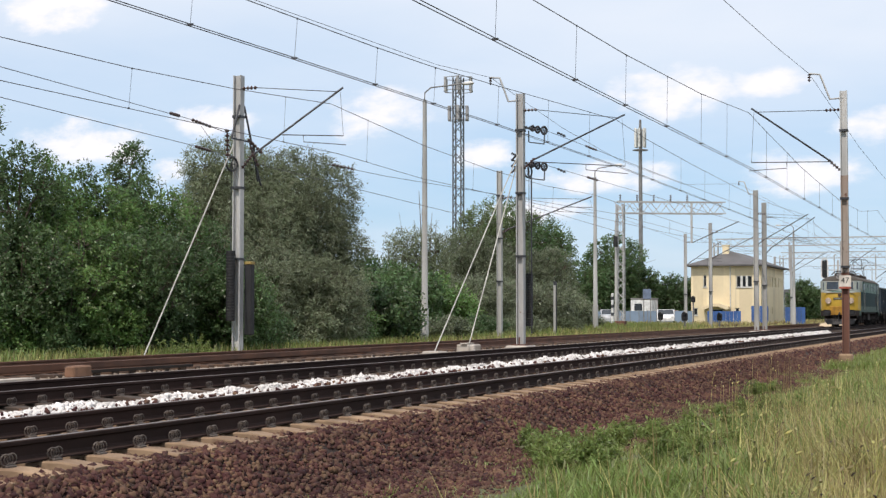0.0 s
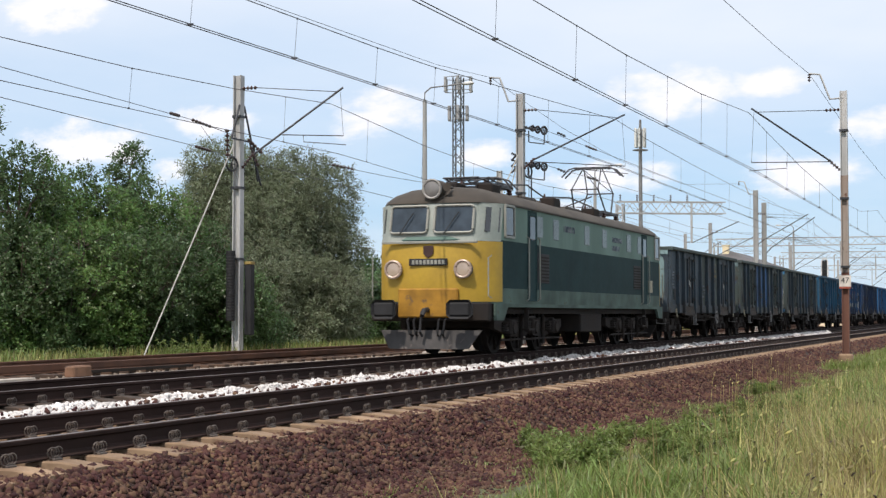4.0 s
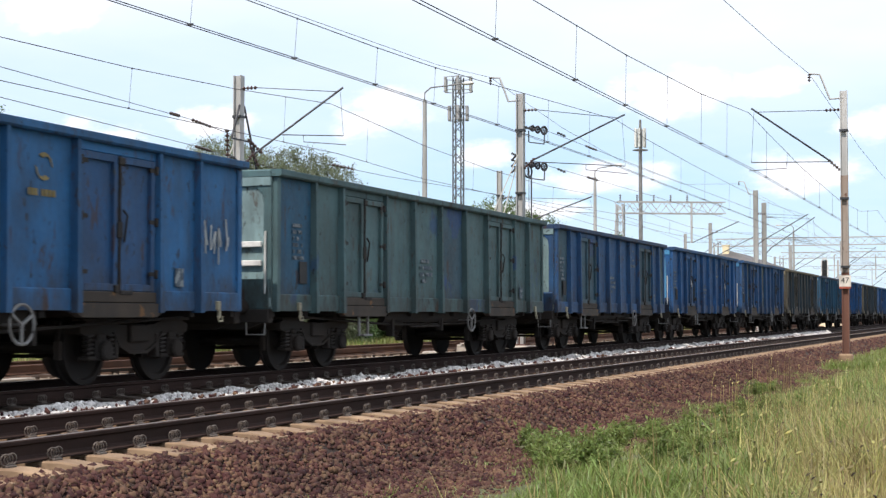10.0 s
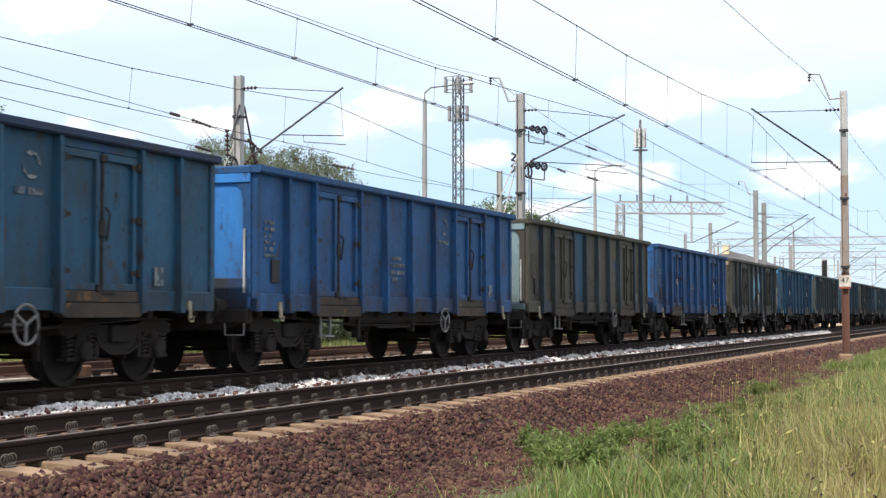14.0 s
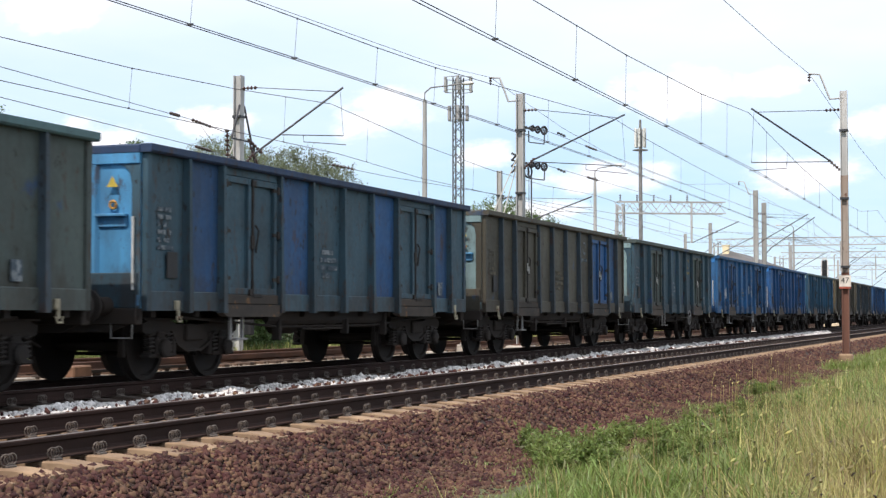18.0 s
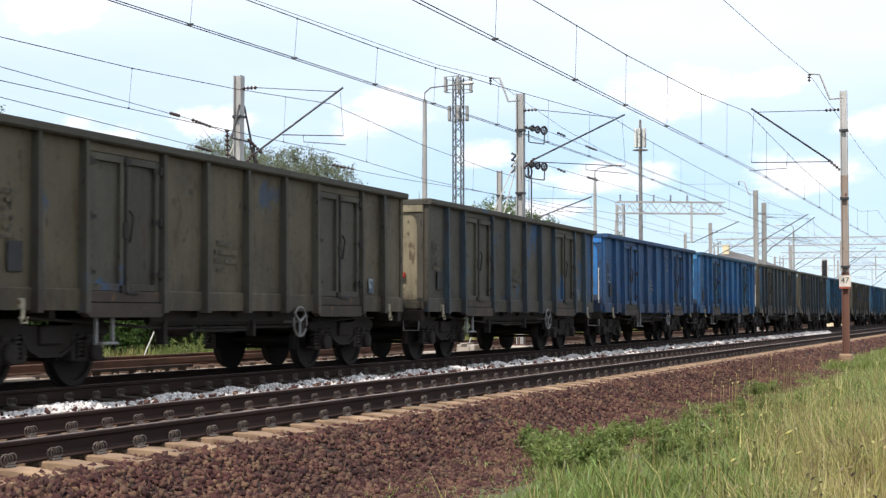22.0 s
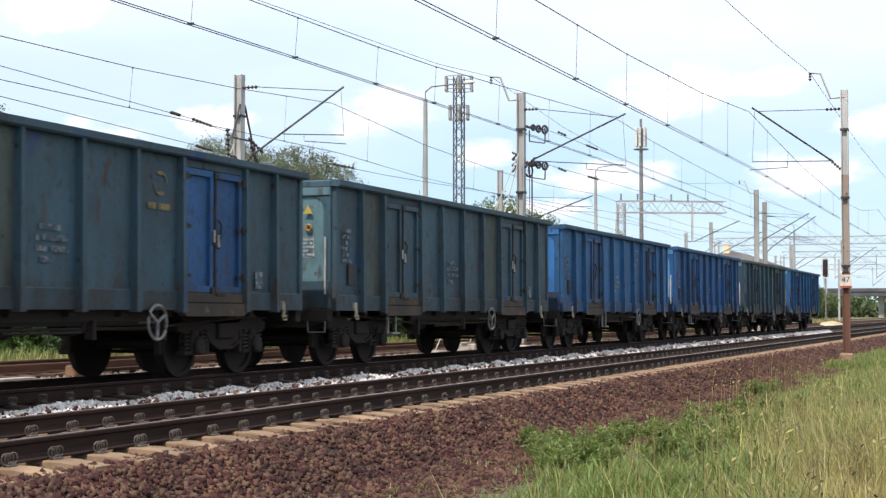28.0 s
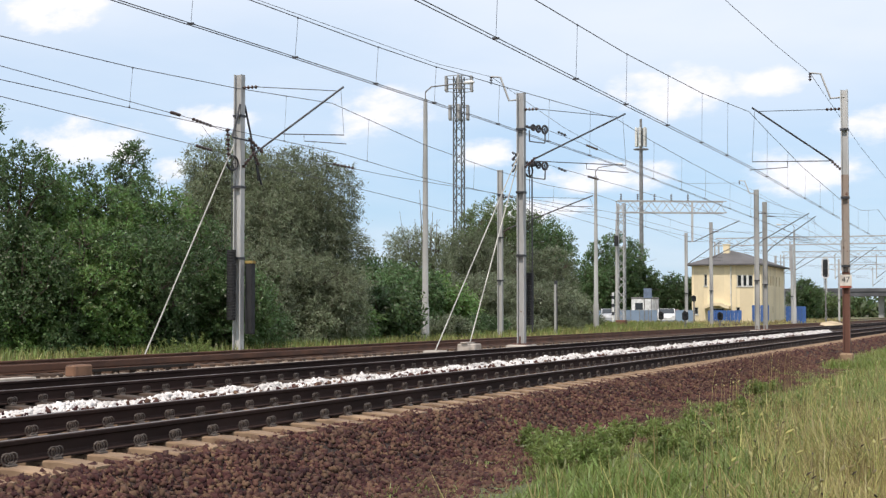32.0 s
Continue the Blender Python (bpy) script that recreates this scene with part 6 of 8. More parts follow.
    for px, py in ((-7.4, 0.0), (-6.9, -0.7), (-4.0, 0.7), (-2.1, -0.8), (0.2, 0.7), (2.2, -0.75), (6.9, 0.6)):
        part("roof_box", Geo().box(px - 0.32, px + 0.32, py - 0.2, py + 0.2, 3.74, 4.02, 0.03), M_UNDER, loco)
        part("insulator", Geo().lathe((px + 0.55, py * 0.6, 3.80), (0, 0, 1), [(0, 0.05), (0.04, 0.085), (0.07, 0.05), (0.11, 0.085), (0.14, 0.05), (0.18, 0.08), (0.26, 0.04), (0.40, 0.02)], 12), M_INSUL, loco, smooth=True)
    part("roof_cable", Geo().tube([(-7.6, -0.5, 4.0), (-6.6, -0.6, 4.22), (-5.2, -0.4, 4.16), (-3.2, -0.5, 4.30), (-1.4, -0.4, 4.12), (0.8, -0.5, 4.26), (3.6, -0.5, 4.14)], 0.022, 6), M_DARKSTEEL, loco)
    for px in (-3.2, -1.0, 1.2, 3.2):
        part("roof_hood", Geo().box(px - 0.7, px + 0.7, -0.55, 0.55, 3.82, 3.99, 0.04), roofm, loco)
    bus = Geo().tube([(-4.6, 0.35, 4.12), (4.2, 0.35, 4.12)], 0.025, 6)
    for k in range(9):
        bus.lathe((-4.4 + k * 1.05, 0.35, 3.85), (0, 0, 1), [(0, 0.05), (0.05, 0.08), (0.1, 0.05), (0.15, 0.08), (0.25, 0.03)], 10)
    part("bus_bar", bus, M_INSUL, loco)
    return loco


# ---- the train along the track, from the engine back ----
WAGON_PITCH = [15.74 if i in LONG_ONES else 14.23 if i == 33 else 14.04 for i in range(40)]
LOCO_X = 127.65
WAGON_X = []
_x = LOCO_X + 9.42
for pitch in WAGON_PITCH:
    WAGON_X.append(_x + pitch / 2)
    _x += pitch
TRAIN = [(build_locomotive(LOCO_X), LOCO_X)] + [(build_wagon(i, x), x) for i, x in enumerate(WAGON_X)]
# how far the train has come, in metres, at some times
RUN = [(0.0, 0.0), (2.0, 43.15), (3.5, 75.65), (5.5, 119.1), (7.0, 151.35), (9.0, 194.4), (11.0, 237.6), (13.0, 280.95), (17.0, 368.2), (18.0, 390.1), (19.0, 411.95), (20.0, 433.85), (21.0, 455.85), (23.0, 499.9), (24.0, 521.85), (25.0, 543.85), (25.5, 554.95), (27.5, 599.45), (28.0, 610.55), (29.0, 632.75), (31.0, 677.2), (32.0, 699.4)]
# ---- overhead line ----
def h_column(g, x, y, z0, z1, w=0.24, d=0.24):
    """A rolled H section that stands upright: two flanges and a web, with lacing plates."""
    a, b, t = w / 2, d / 2, 0.03
    g.prism([(x - a, y - b), (x + a, y - b), (x + a, y - b + t), (x + 0.02, y - b + t), (x + 0.02, y + b - t), (x + a, y + b - t), (x + a, y + b),
             (x - a, y + b), (x - a, y + b - t), (x - 0.02, y + b - t), (x - 0.02, y - b + t), (x - a, y - b + t)], z0, z1, "z")
    return g


def disc_string(g, p, q, n=5, r=0.055):
    """A row of insulator discs between two points."""
    p, q = Vector(p), Vector(q)
    prof = []
    L = (q - p).length
    for k in range(n):
        a = L * k / n
        prof += [(a, 0.018), (a + L / n * 0.3, r), (a + L / n * 0.55, r * 0.9), (a + L / n * 0.7, 0.018)]
    prof.append((L, 0.018))
    return g.lathe(p, q - p, prof, 10)


def mast(name, x, y, z0, z1, label, boom_to=None, boom_root=None, arm_z=None, bracket=0, weights=None, pale=None, wide=0.24, foot=True, base_mat=None, split=None, faded=None):
    """A catenary mast: column, footing, slanting boom with its stay rod, hanger and steady arm."""
    m = tagged(empty(name, (x, y, 0)), label, "catenary mast", "masts of the overhead line")
    top_from = faded or (split if split is not None else z0)
    if faded:
        part("faded_column", h_column(Geo(), 0, 0, split, faded, wide, wide), M_FADED, m, "brownish faded paint of the middle column")
    part("column", h_column(Geo(), 0, 0, top_from, z1, wide, wide), pale or M_MAST, m)
    if split is not None:
        part("painted_foot", h_column(Geo(), 0, 0, z0, split, wide, wide), M_MASTRUST, m, "rust-red painted lower column")
    for k in range(3 if x < 80 else 1):
        z = z0 + (z1 - z0) * (0.35 + 0.25 * k)
        part("clamp_band", Geo().box(-wide / 2 - 0.02, wide / 2 + 0.02, -wide / 2 - 0.02, wide / 2 + 0.02, z, z + 0.07), M_DARKSTEEL, m)
    if foot:
        part("footing", Geo().box(-0.42, 0.42, -0.42, 0.42, z0 - 0.5, z0 + 0.03, 0.05), M_FOOT, m)
        part("base_plate", Geo().box(-0.26, 0.26, -0.26, 0.26, z0 + 0.03, z0 + 0.07).box(-0.2, -0.16, -0.02, 0.02, z0 + 0.07, z0 + 0.3).box(0.16, 0.2, -0.02, 0.02, z0 + 0.07, z0 + 0.3), M_MASTRUST, m)
    if boom_to:
        tx, ty, tz = boom_to[0] - x, boom_to[1] - y, boom_to[2]
        s = 1 if ty > 0 else -1
        rz = boom_root
        g = Geo().tube([(0, s * 0.35, rz + (tz - rz) * 0.35 / abs(ty)), (tx, ty, tz)], 0.029, 8)
        boom = part("boom", g, M_DARKSTEEL, m, "slanting tubular cantilever boom", smooth=True)
        part("boom_insulator", disc_string(Geo(), (0, s * 0.12, rz), (0, s * 0.5, rz + (tz - rz) * 0.5 / abs(ty))), M_INSUL, boom, smooth=True)
        zs = tz - 0.10
        part("stay_rod", Geo().tube([(0, s * 0.55, zs + 0.05), (tx * 0.93, ty * 0.93, zs - 0.02)], 0.012, 6), M_DARKSTEEL, boom)
        part("stay_insulator", disc_string(Geo(), (0, s * 0.12, zs + 0.05), (0, s * 0.6, zs + 0.05), 4), M_INSUL, boom, smooth=True)
        az = arm_z or 5.72
        f = (az + 0.12 - rz) / (tz - rz)
        part("steady_arm", Geo().tube([(tx * f, ty * f, az + 0.12), (tx * 1.02, ty * 1.0, az + 0.10)], 0.016, 6).tube([(tx * 0.62, ty * 0.62, az + 0.10), (tx * 0.62, ty * 0.62, az - 0.08), (tx * 1.02, ty * 1.03, az - 0.16)], 0.013, 6), M_DARKSTEEL, boom)
        part("hanger", Geo().tube([(tx * 0.99, ty * 0.97, tz - 0.12), (tx * 1.02, ty * 1.0, az + 0.1)], 0.006, 5), M_WIRE, boom)
    if bracket:
        b = Geo().tube([(0, 0, z1 - 0.22), (0, bracket * 0.42, z1 - 0.24), (0, bracket * 0.72, z1 + 0.56), (0, bracket * 1.05, z1 + 0.60)], 0.035, 6)
        br = part("top_bracket", b, M_MAST, m, "bent bracket for the earth wire", smooth=True)
        part("bracket_insulator", disc_string(Geo(), (0, bracket * 1.05, z1 + 0.60), (0, bracket * 1.05, z1 + 0.34), 3), M_INSUL, br, smooth=True)
    if weights:
        wx, wy, wz0, wz1 = weights
        disc = Geo().lathe((0, 0, 0), (0, 0, 1), [(0, 0.12), (0.01, 0.13), (0.068, 0.13), (0.078, 0.12)], 14).mesh("tension_weight", M_BLACK)
        ws = part("weight_rod", Geo().tube([(wx, wy, wz0 - 0.1), (wx, wy, z1 - 2.6)], 0.012, 5), M_DARKSTEEL, m, "rod with a stack of black tension weights")
        z = wz0
        while z < wz1 - 0.01:
            part("tension_weight", disc, None, ws, at=(wx, wy, z))
            z += 0.083
        wheel = Geo().ring((wx, wy * 0.8, z1 - 2.55), (0.4, 1, 0), 0.20, 0.03, 18, 6)
        for k in range(3):
            t = k * math.pi / 3
            wheel.tube([(wx + 0.18 * math.cos(t), wy * 0.8, z1 - 2.55 + 0.18 * math.sin(t)), (wx - 0.18 * math.cos(t), wy * 0.8, z1 - 2.55 - 0.18 * math.sin(t))], 0.014, 5)
        part("tension_wheel", wheel, M_DARKSTEEL, m, smooth=True)
    return m


def guy(m, x, y, p, q, label="pale guy rod"):
    """A guy from q on the mast to its block p in the ground; both in the mast's space."""
    g = part("guy_rod", Geo().tube([(p[0], p[1], p[2]), (q[0], q[1], q[2])], 0.020, 6), M_GUY, m, label, smooth=True)
    return g


RIGHT_FOOT = Geo().box(-0.21, 0.21, -0.21, 0.21, -0.7, -0.30, 0.05)
m_right = mast("catenary_mast", 49.3, 4.95, -0.62, 7.98, "steel catenary mast, rusty red below and grey above", (48.4, 7.70, 7.44), 5.47, 5.62, bracket=1, wide=0.22, split=2.25, faded=5.3)
part("footing", RIGHT_FOOT, M_SLEEPER, m_right, "stained brown concrete footing")
plate = part("mast_sign", Geo().box(-0.135, -0.12, -0.18, 0.18, 1.80, 2.15, 0.003), mat("enamel_white", (0.72, 0.66, 0.58), 0.5, wear=(0.3, 0.16, 0.1), wear_at=0.66), m_right, "white sign with the number 47")
part("sign_edge", Geo().box(-0.133, -0.12, -0.18, 0.18, 1.735, 1.796, 0.003), mat("sign_red", (0.42, 0.10, 0.06), 0.6), plate)


def lettering(text, size, material, parent, m):
    """Words set in the built-in letters, turned into a mesh."""
    cu = bpy.data.curves.new("lettering", "FONT")
    cu.body, cu.size, cu.align_x, cu.align_y, cu.extrude = text, size, "CENTER", "CENTER", 0.002
    ob = new("lettering_source", cu)
    me = bpy.data.meshes.new_from_object(ob.evaluated_get(bpy.context.evaluated_depsgraph_get()))
    bpy.data.objects.remove(ob)
    me.materials.clear()
    me.materials.append(material)
    t = new("lettering", me)
    t.parent = parent
    t.matrix_basis = m
    return t


lettering("47", 0.25, M_BLACK, plate, Matrix(((0, 0, -1, -0.139), (-1, 0, 0, 0.0), (0, 1, 0, 1.99), (0, 0, 0, 1))))

m_left = mast("catenary_mast", 38.65, 20.7, -0.38, 7.76, "grey steel catenary mast with black tension weights", (39.8, 17.95, 7.44), 5.1, 5.95, weights=(-0.26, 0.09, 0.75, 2.75), wide=0.24)
part("weight_shield", Geo().box(-0.1, 0.12, -0.48, -0.26, 0.35, 2.35, 0.02), M_BLACK, m_left, "second stack of black weights")
part("shield_cap", Geo().box(-0.11, 0.13, -0.49, -0.25, 2.35, 2.43, 0.01), mat("ochre_cap", (0.35, 0.25, 0.08), 0.7), m_left)
guy(m_left, 0, 0, (-5.2, 0.0, -0.4), (-0.3, -0.1, 5.95))
sp = Geo()
for a, b in (((-0.14, -0.1, 6.9), (-0.6, -0.1, 5.9)), ((0.14, -0.1, 6.9), (0.6, -0.1, 5.9)), ((-0.6, -0.1, 5.9), (0.62, -0.1, 5.9)), ((0.5, -0.1, 5.9), (1.2, -0.1, 4.7)), ((0.7, -0.1, 5.9), (1.0, -0.1, 4.8))):
    sp.bar(a, b, 0.042)
part("cross_yoke", sp, M_DARKSTEEL, m_left, "angle-iron yoke and stays")
ins = Geo()
disc_string(ins, (0.35, -0.2, 5.75), (0.75, -0.25, 5.2), 5)
disc_string(ins, (0.2, -0.2, 5.95), (0.9, -0.3, 5.6), 5)
disc_string(ins, (-1.05, -0.2, 6.1), (-1.0, -0.2, 5.3), 6, 0.07)
part("insulators", ins, M_INSUL, m_left, smooth=True)

m_mid = mast("catenary_mast", 48.1, 15.25, -0.12, 8.25, "grey steel catenary mast with pulleys and black weights", (50.7, 12.35, 7.74), 5.75, 5.88, bracket=1, weights=(0.45, -0.15, 0.55, 2.25), wide=0.25)
guy(m_mid, 0, 0, (-8.0, 0.0, -0.1), (-0.25, 0, 6.2))
guy(m_mid, 0, 0, (-5.15, 0.0, 0.0), (-0.25, 0, 6.05))
gear = Geo()
for z in (7.15, 5.95):
    gear.bar((0.1, -0.1, z), (0.2, -0.42, z - 0.12), 0.06)
    disc_string(gear, (0.15, -0.12, z), (0.2, -0.5, z - 0.1), 4, 0.06)
    for a, b in (((0.2, -0.22, z - 0.12), (0.22, -0.22, z - 0.50)), ((0.22, -0.22, z - 0.50), (0.25, -0.74, z - 0.58)), ((0.25, -0.74, z - 0.58), (0.25, -0.76, z - 0.16))):
        gear.bar(a, b, 0.035)
    for y, dz, r in ((-0.74, -0.13, 0.125), (-0.52, -0.09, 0.10), (-0.34, -0.04, 0.08)):
        gear.ring((0.25, y, z + dz), (0.5, 1, 0), r, 0.040, 18, 5)
        for k in range(3):
            u = k * 1.047
            gear.bar((0.25 - 0.89 * r * math.cos(u), y + 0.45 * r * math.cos(u), z + dz - r * math.sin(u)), (0.25 + 0.89 * r * math.cos(u), y - 0.45 * r * math.cos(u), z + dz + r * math.sin(u)), 0.018)
    disc_string(gear, (0.4, -1.15, z - 0.2), (0.7, -1.35, z - 0.3), 3, 0.045)
part("tension_gear", gear, M_DARKSTEEL, m_mid, "pulleys and ratchets of the wire tensioner")
for k in range(3):
    z = 6.2 - 0.2 * k
    gl = Geo().bar((-0.1, 0.12, z), (-0.22, 0.24, z - 0.2), 0.05)
    part("side_fitting", disc_string(gl, (-0.12, 0.14, z), (-0.2, 0.26, z + 0.06), 3, 0.05), M_DARKSTEEL, m_mid)
part("down_pipe", Geo().tube([(0.30, -0.28, 0.3), (0.30, -0.28, 5.6)], 0.025, 6), M_DARKSTEEL, m_mid, smooth=True)

mast("catenary_mast", 66.2, 22.0, -0.35, 7.5, "pale concrete catenary mast behind the siding", (67.4, 17.95, 6.3), 4.65, 5.7, pale=M_CONCRETE, wide=0.22)
blocks = [(40.1, 15.25, 0.36, 0.25, 0.12), (42.95, 15.25, 0.30, 0.28, 0.26)]
for i, (bx, by, lx, ly, hz) in enumerate(blocks):
    tagged(part("guy_anchor_block", Geo().box(-lx, lx, -ly, ly, -0.3, hz, 0.03), M_FOOT, None, at=(bx, by, -0.22)), "pale concrete block that anchors a mast guy", "concrete block", "anchor blocks")
tagged(part("fallen_board", Geo().box(-0.36, 0.36, -0.1, 0.1, 0, 0.04, 0.008), M_FOOT, None, at=(42.95, 15.3, 0.044)), "pale board lying on the anchor block", "board")
for x, z1, ry in ((97.0, 8.75, 5.3), (100.4, 8.2, 4.9)):
    mast("catenary_mast", x, 15.2, -0.15, z1, "pale steel mast between the tracks", (x + 2.0, 12.2, 7.3), ry, 5.7, bracket=1 if x < 99 else 0, pale=M_CONCRETE, wide=0.28)
for x, y, ty in ((150.0, 15.2, 12.3), (210.0, 15.2, 12.3), (262.0, 15.2, 12.3), (118.0, 22.0, 18.0), (160.0, 21.5, 17.95), (205.0, 21.5, 17.95), (255.0, 4.95, 7.7), (133.0, 27.0, 24.0), (190.0, 27.5, 24.5)):
    mast("catenary_mast", x, y, -0.25, 8.0, "distant pale steel catenary mast", (x + 0.8, ty, 7.3), 5.2, 5.7, pale=M_MAST, wide=0.24)


# ---- wires ----
def sag_line(g, pts, r):
    g.tube(pts, r, 5, caps=False)
    return g


def contact_line(y, contact, bearer, label, drops):
    """A pair of contact wires and the messenger that carries them by droppers; the lists give x and height."""
    line = tagged(empty("overhead_line", (0, y, 0)), label, "overhead wire", "overhead lines")
    zc = lambda x: float(np.interp(x, [c[0] for c in contact], [c[1] for c in contact]))
    zm = lambda x: float(np.interp(x, [c[0] for c in bearer], [c[1] for c in bearer]))
    for s in (-0.05, 0.05) if y < 15 else (0.0,):
        part("contact_wire", sag_line(Geo(), [(a, s, b) for a, b in contact], 0.009), M_WIRE, line)
    part("messenger_wire", sag_line(Geo(), [(a, 0, b) for a, b in bearer], 0.010), M_WIRE, line)
    for x in drops:
        c, h = zc(x), zm(x) - zc(x)
        part("dropper", Geo().tube([(0.12, 0, h), (0, 0, 0)], 0.0045, 4).box(-0.018, 0.018, -0.055 if y < 15 else -0.015, 0.055 if y < 15 else 0.015, -0.008, 0.028).box(0.105, 0.135, -0.012, 0.012, h - 0.02, h + 0.015), M_WIRE, line, at=(x, 0, c))
    return line


def humps(x0, x1, step, top, low):
    """Messenger heights of the far spans, sagging between masts."""
    out, x = [], x0
    while x < x1:
        for k in range(4):
            t = k / 4
            out.append((x + step * t, top - (top - low) * 4 * t * (1 - t)))
        x += step
    return out


contact_line(TRACK_1, [(-20, 5.33), (19.7, 5.34), (32.2, 5.43), (48.7, 5.56), (75, 5.48), (100, 5.5), (300, 5.5)],
             [(-14, 7.3), (-2, 6.65), (10, 6.4), (18, 6.37), (25.3, 6.42), (32, 6.54), (40.5, 6.84), (48.4, 7.31), (52, 7.12), (56.5, 6.93), (61, 6.72), (75.7, 6.38), (86, 6.55)] + humps(97, 290, 50, 7.3, 6.4),
             "overhead line wires above the near track", (12, 17, 23.2, 28, 32, 36.2, 40.5, 44.4, 52, 57, 62, 67, 72, 78, 84, 90))
contact_line(TRACK_2, [(-20, 5.45), (19, 5.55), (25, 5.64), (36, 5.78), (50, 5.88), (98, 5.7), (300, 5.5)],
             [(-8, 7.3), (5, 6.6), (15, 6.37), (23.3, 6.37), (28.9, 6.48), (32.3, 6.58), (37, 6.8), (43, 7.1), (49.5, 7.42), (54.5, 7.24), (62.3, 7.1), (71, 7.0), (85, 6.95)] + humps(98, 290, 52, 7.2, 6.4),
             "overhead line wires above the train's track", (15, 21.4, 25.2, 29, 32.4, 37, 41.5, 46, 55, 60, 65, 71, 77, 83, 89))
contact_line(TRACK_3, [(-20, 5.35), (24, 5.37), (31, 5.42), (39.5, 5.5), (46, 5.34), (67.6, 5.4), (110, 5.5), (300, 5.5)],
             [(-8, 6.9), (8, 6.25), (24, 6.2), (28.6, 6.3), (33.3, 6.5), (39.0, 6.86), (46.2, 6.43), (52.8, 6.24), (60, 6.2), (67.5, 6.4), (90, 6.1)] + humps(118, 290, 45, 6.9, 6.3),
             "overhead line wires above the rusty track", (20, 28.5, 36.0, 41.5, 46.0, 51, 56, 61, 72, 78, 84, 90, 97, 104))


def lone_wire(name, pts, r, label):
    return tagged(part(name, sag_line(Geo(), pts, r), M_WIRE), label, "wire", "single wires")


lone_wire("earth_wire", [(5, 6.0, 7.6), (20, 6.0, 7.62), (34, 6.0, 7.98), (42, 6.0, 8.25), (49.3, 6.0, 8.58), (56.7, 6.0, 8.3), (66, 6.0, 7.95), (79.6, 6.0, 7.75), (97, 6.0, 8.5)], 0.008, "thin earth wire on the mast tops")
lone_wire("earth_wire", [(14, 16.3, 8.0), (30, 16.3, 8.15), (43, 16.3, 8.5), (48.1, 16.3, 8.85), (51.7, 16.3, 8.55), (56.8, 16.3, 8.15), (66, 16.3, 7.75), (80, 16.3, 7.8), (97.0, 16.25, 9.2), (150, 15.2, 7.9)], 0.008, "thin earth wire on the mast tops")
lone_wire("anchored_wire", [(10, 18.2, 6.15), (24.9, 18.6, 5.80), (35.3, 20.3, 6.08), (38.3, 20.6, 5.98)], 0.009, "tensioned wire anchored at a mast")
lone_wire("anchored_wire", [(10, 18.2, 5.35), (24.9, 18.6, 5.20), (35.4, 20.3, 5.40), (38.3, 20.6, 5.35)], 0.009, "tensioned wire anchored at a mast")
lone_wire("anchored_wire", [(39.0, 20.5, 5.7), (46, 19.2, 5.45), (67, 17.0, 5.5), (118, 17.9, 5.6)], 0.009, "tensioned wire anchored at a mast")
lone_wire("anchored_wire", [(39.0, 20.5, 5.3), (50, 20.0, 4.9), (66, 21.8, 5.0)], 0.010, "tensioned wire anchored at a mast")
lone_wire("anchored_wire", [(48.3, 14.4, 7.0), (60, 13.4, 6.6), (97, 12.4, 6.3), (150, 12.3, 5.7)], 0.009, "tensioned wire anchored at a mast")
lone_wire("anchored_wire", [(48.3, 14.4, 5.85), (60, 13.6, 5.7), (97, 12.6, 5.55), (150, 12.3, 5.5)], 0.009, "tensioned wire anchored at a mast")
lone_wire("feeder_wire", [(66.2, 22.0, 6.3), (85, 21.0, 5.6), (97.2, 24.0, 7.2), (130, 26.0, 7.0)], 0.010, "feeder wire between two masts")
line = lone_wire("anchored_wire", [(23.0, 18.5, 5.17), (23.02, 18.5, 5.80)], 0.006, "hanger between two tensioned wires")
for p, q in (((33.7, 20.0, 6.04), (34.4, 20.14, 6.06)), ((35.3, 20.3, 6.08), (36.6, 20.43, 6.04))):
    part("insulator", disc_string(Geo(), p, q, 6, 0.045), M_INSUL, line, smooth=True)
part("insulator", disc_string(Geo(), (35.5, 20.3, 5.395), (36.6, 20.43, 5.38), 6, 0.045), M_INSUL, line, smooth=True)
part("insulator", disc_string(Geo(), (43.0, 19.75, 5.57), (44.2, 19.55, 5.53), 6, 0.045), M_INSUL, line, smooth=True)
part("insulator", disc_string(Geo(), (52.0, 14.08, 6.87), (53.2, 13.98, 6.83), 5, 0.045), M_INSUL, line, smooth=True)
part("insulator", disc_string(Geo(), (52.4, 14.13, 5.80), (53.6, 14.05, 5.78), 5, 0.045), M_INSUL, line, smooth=True)


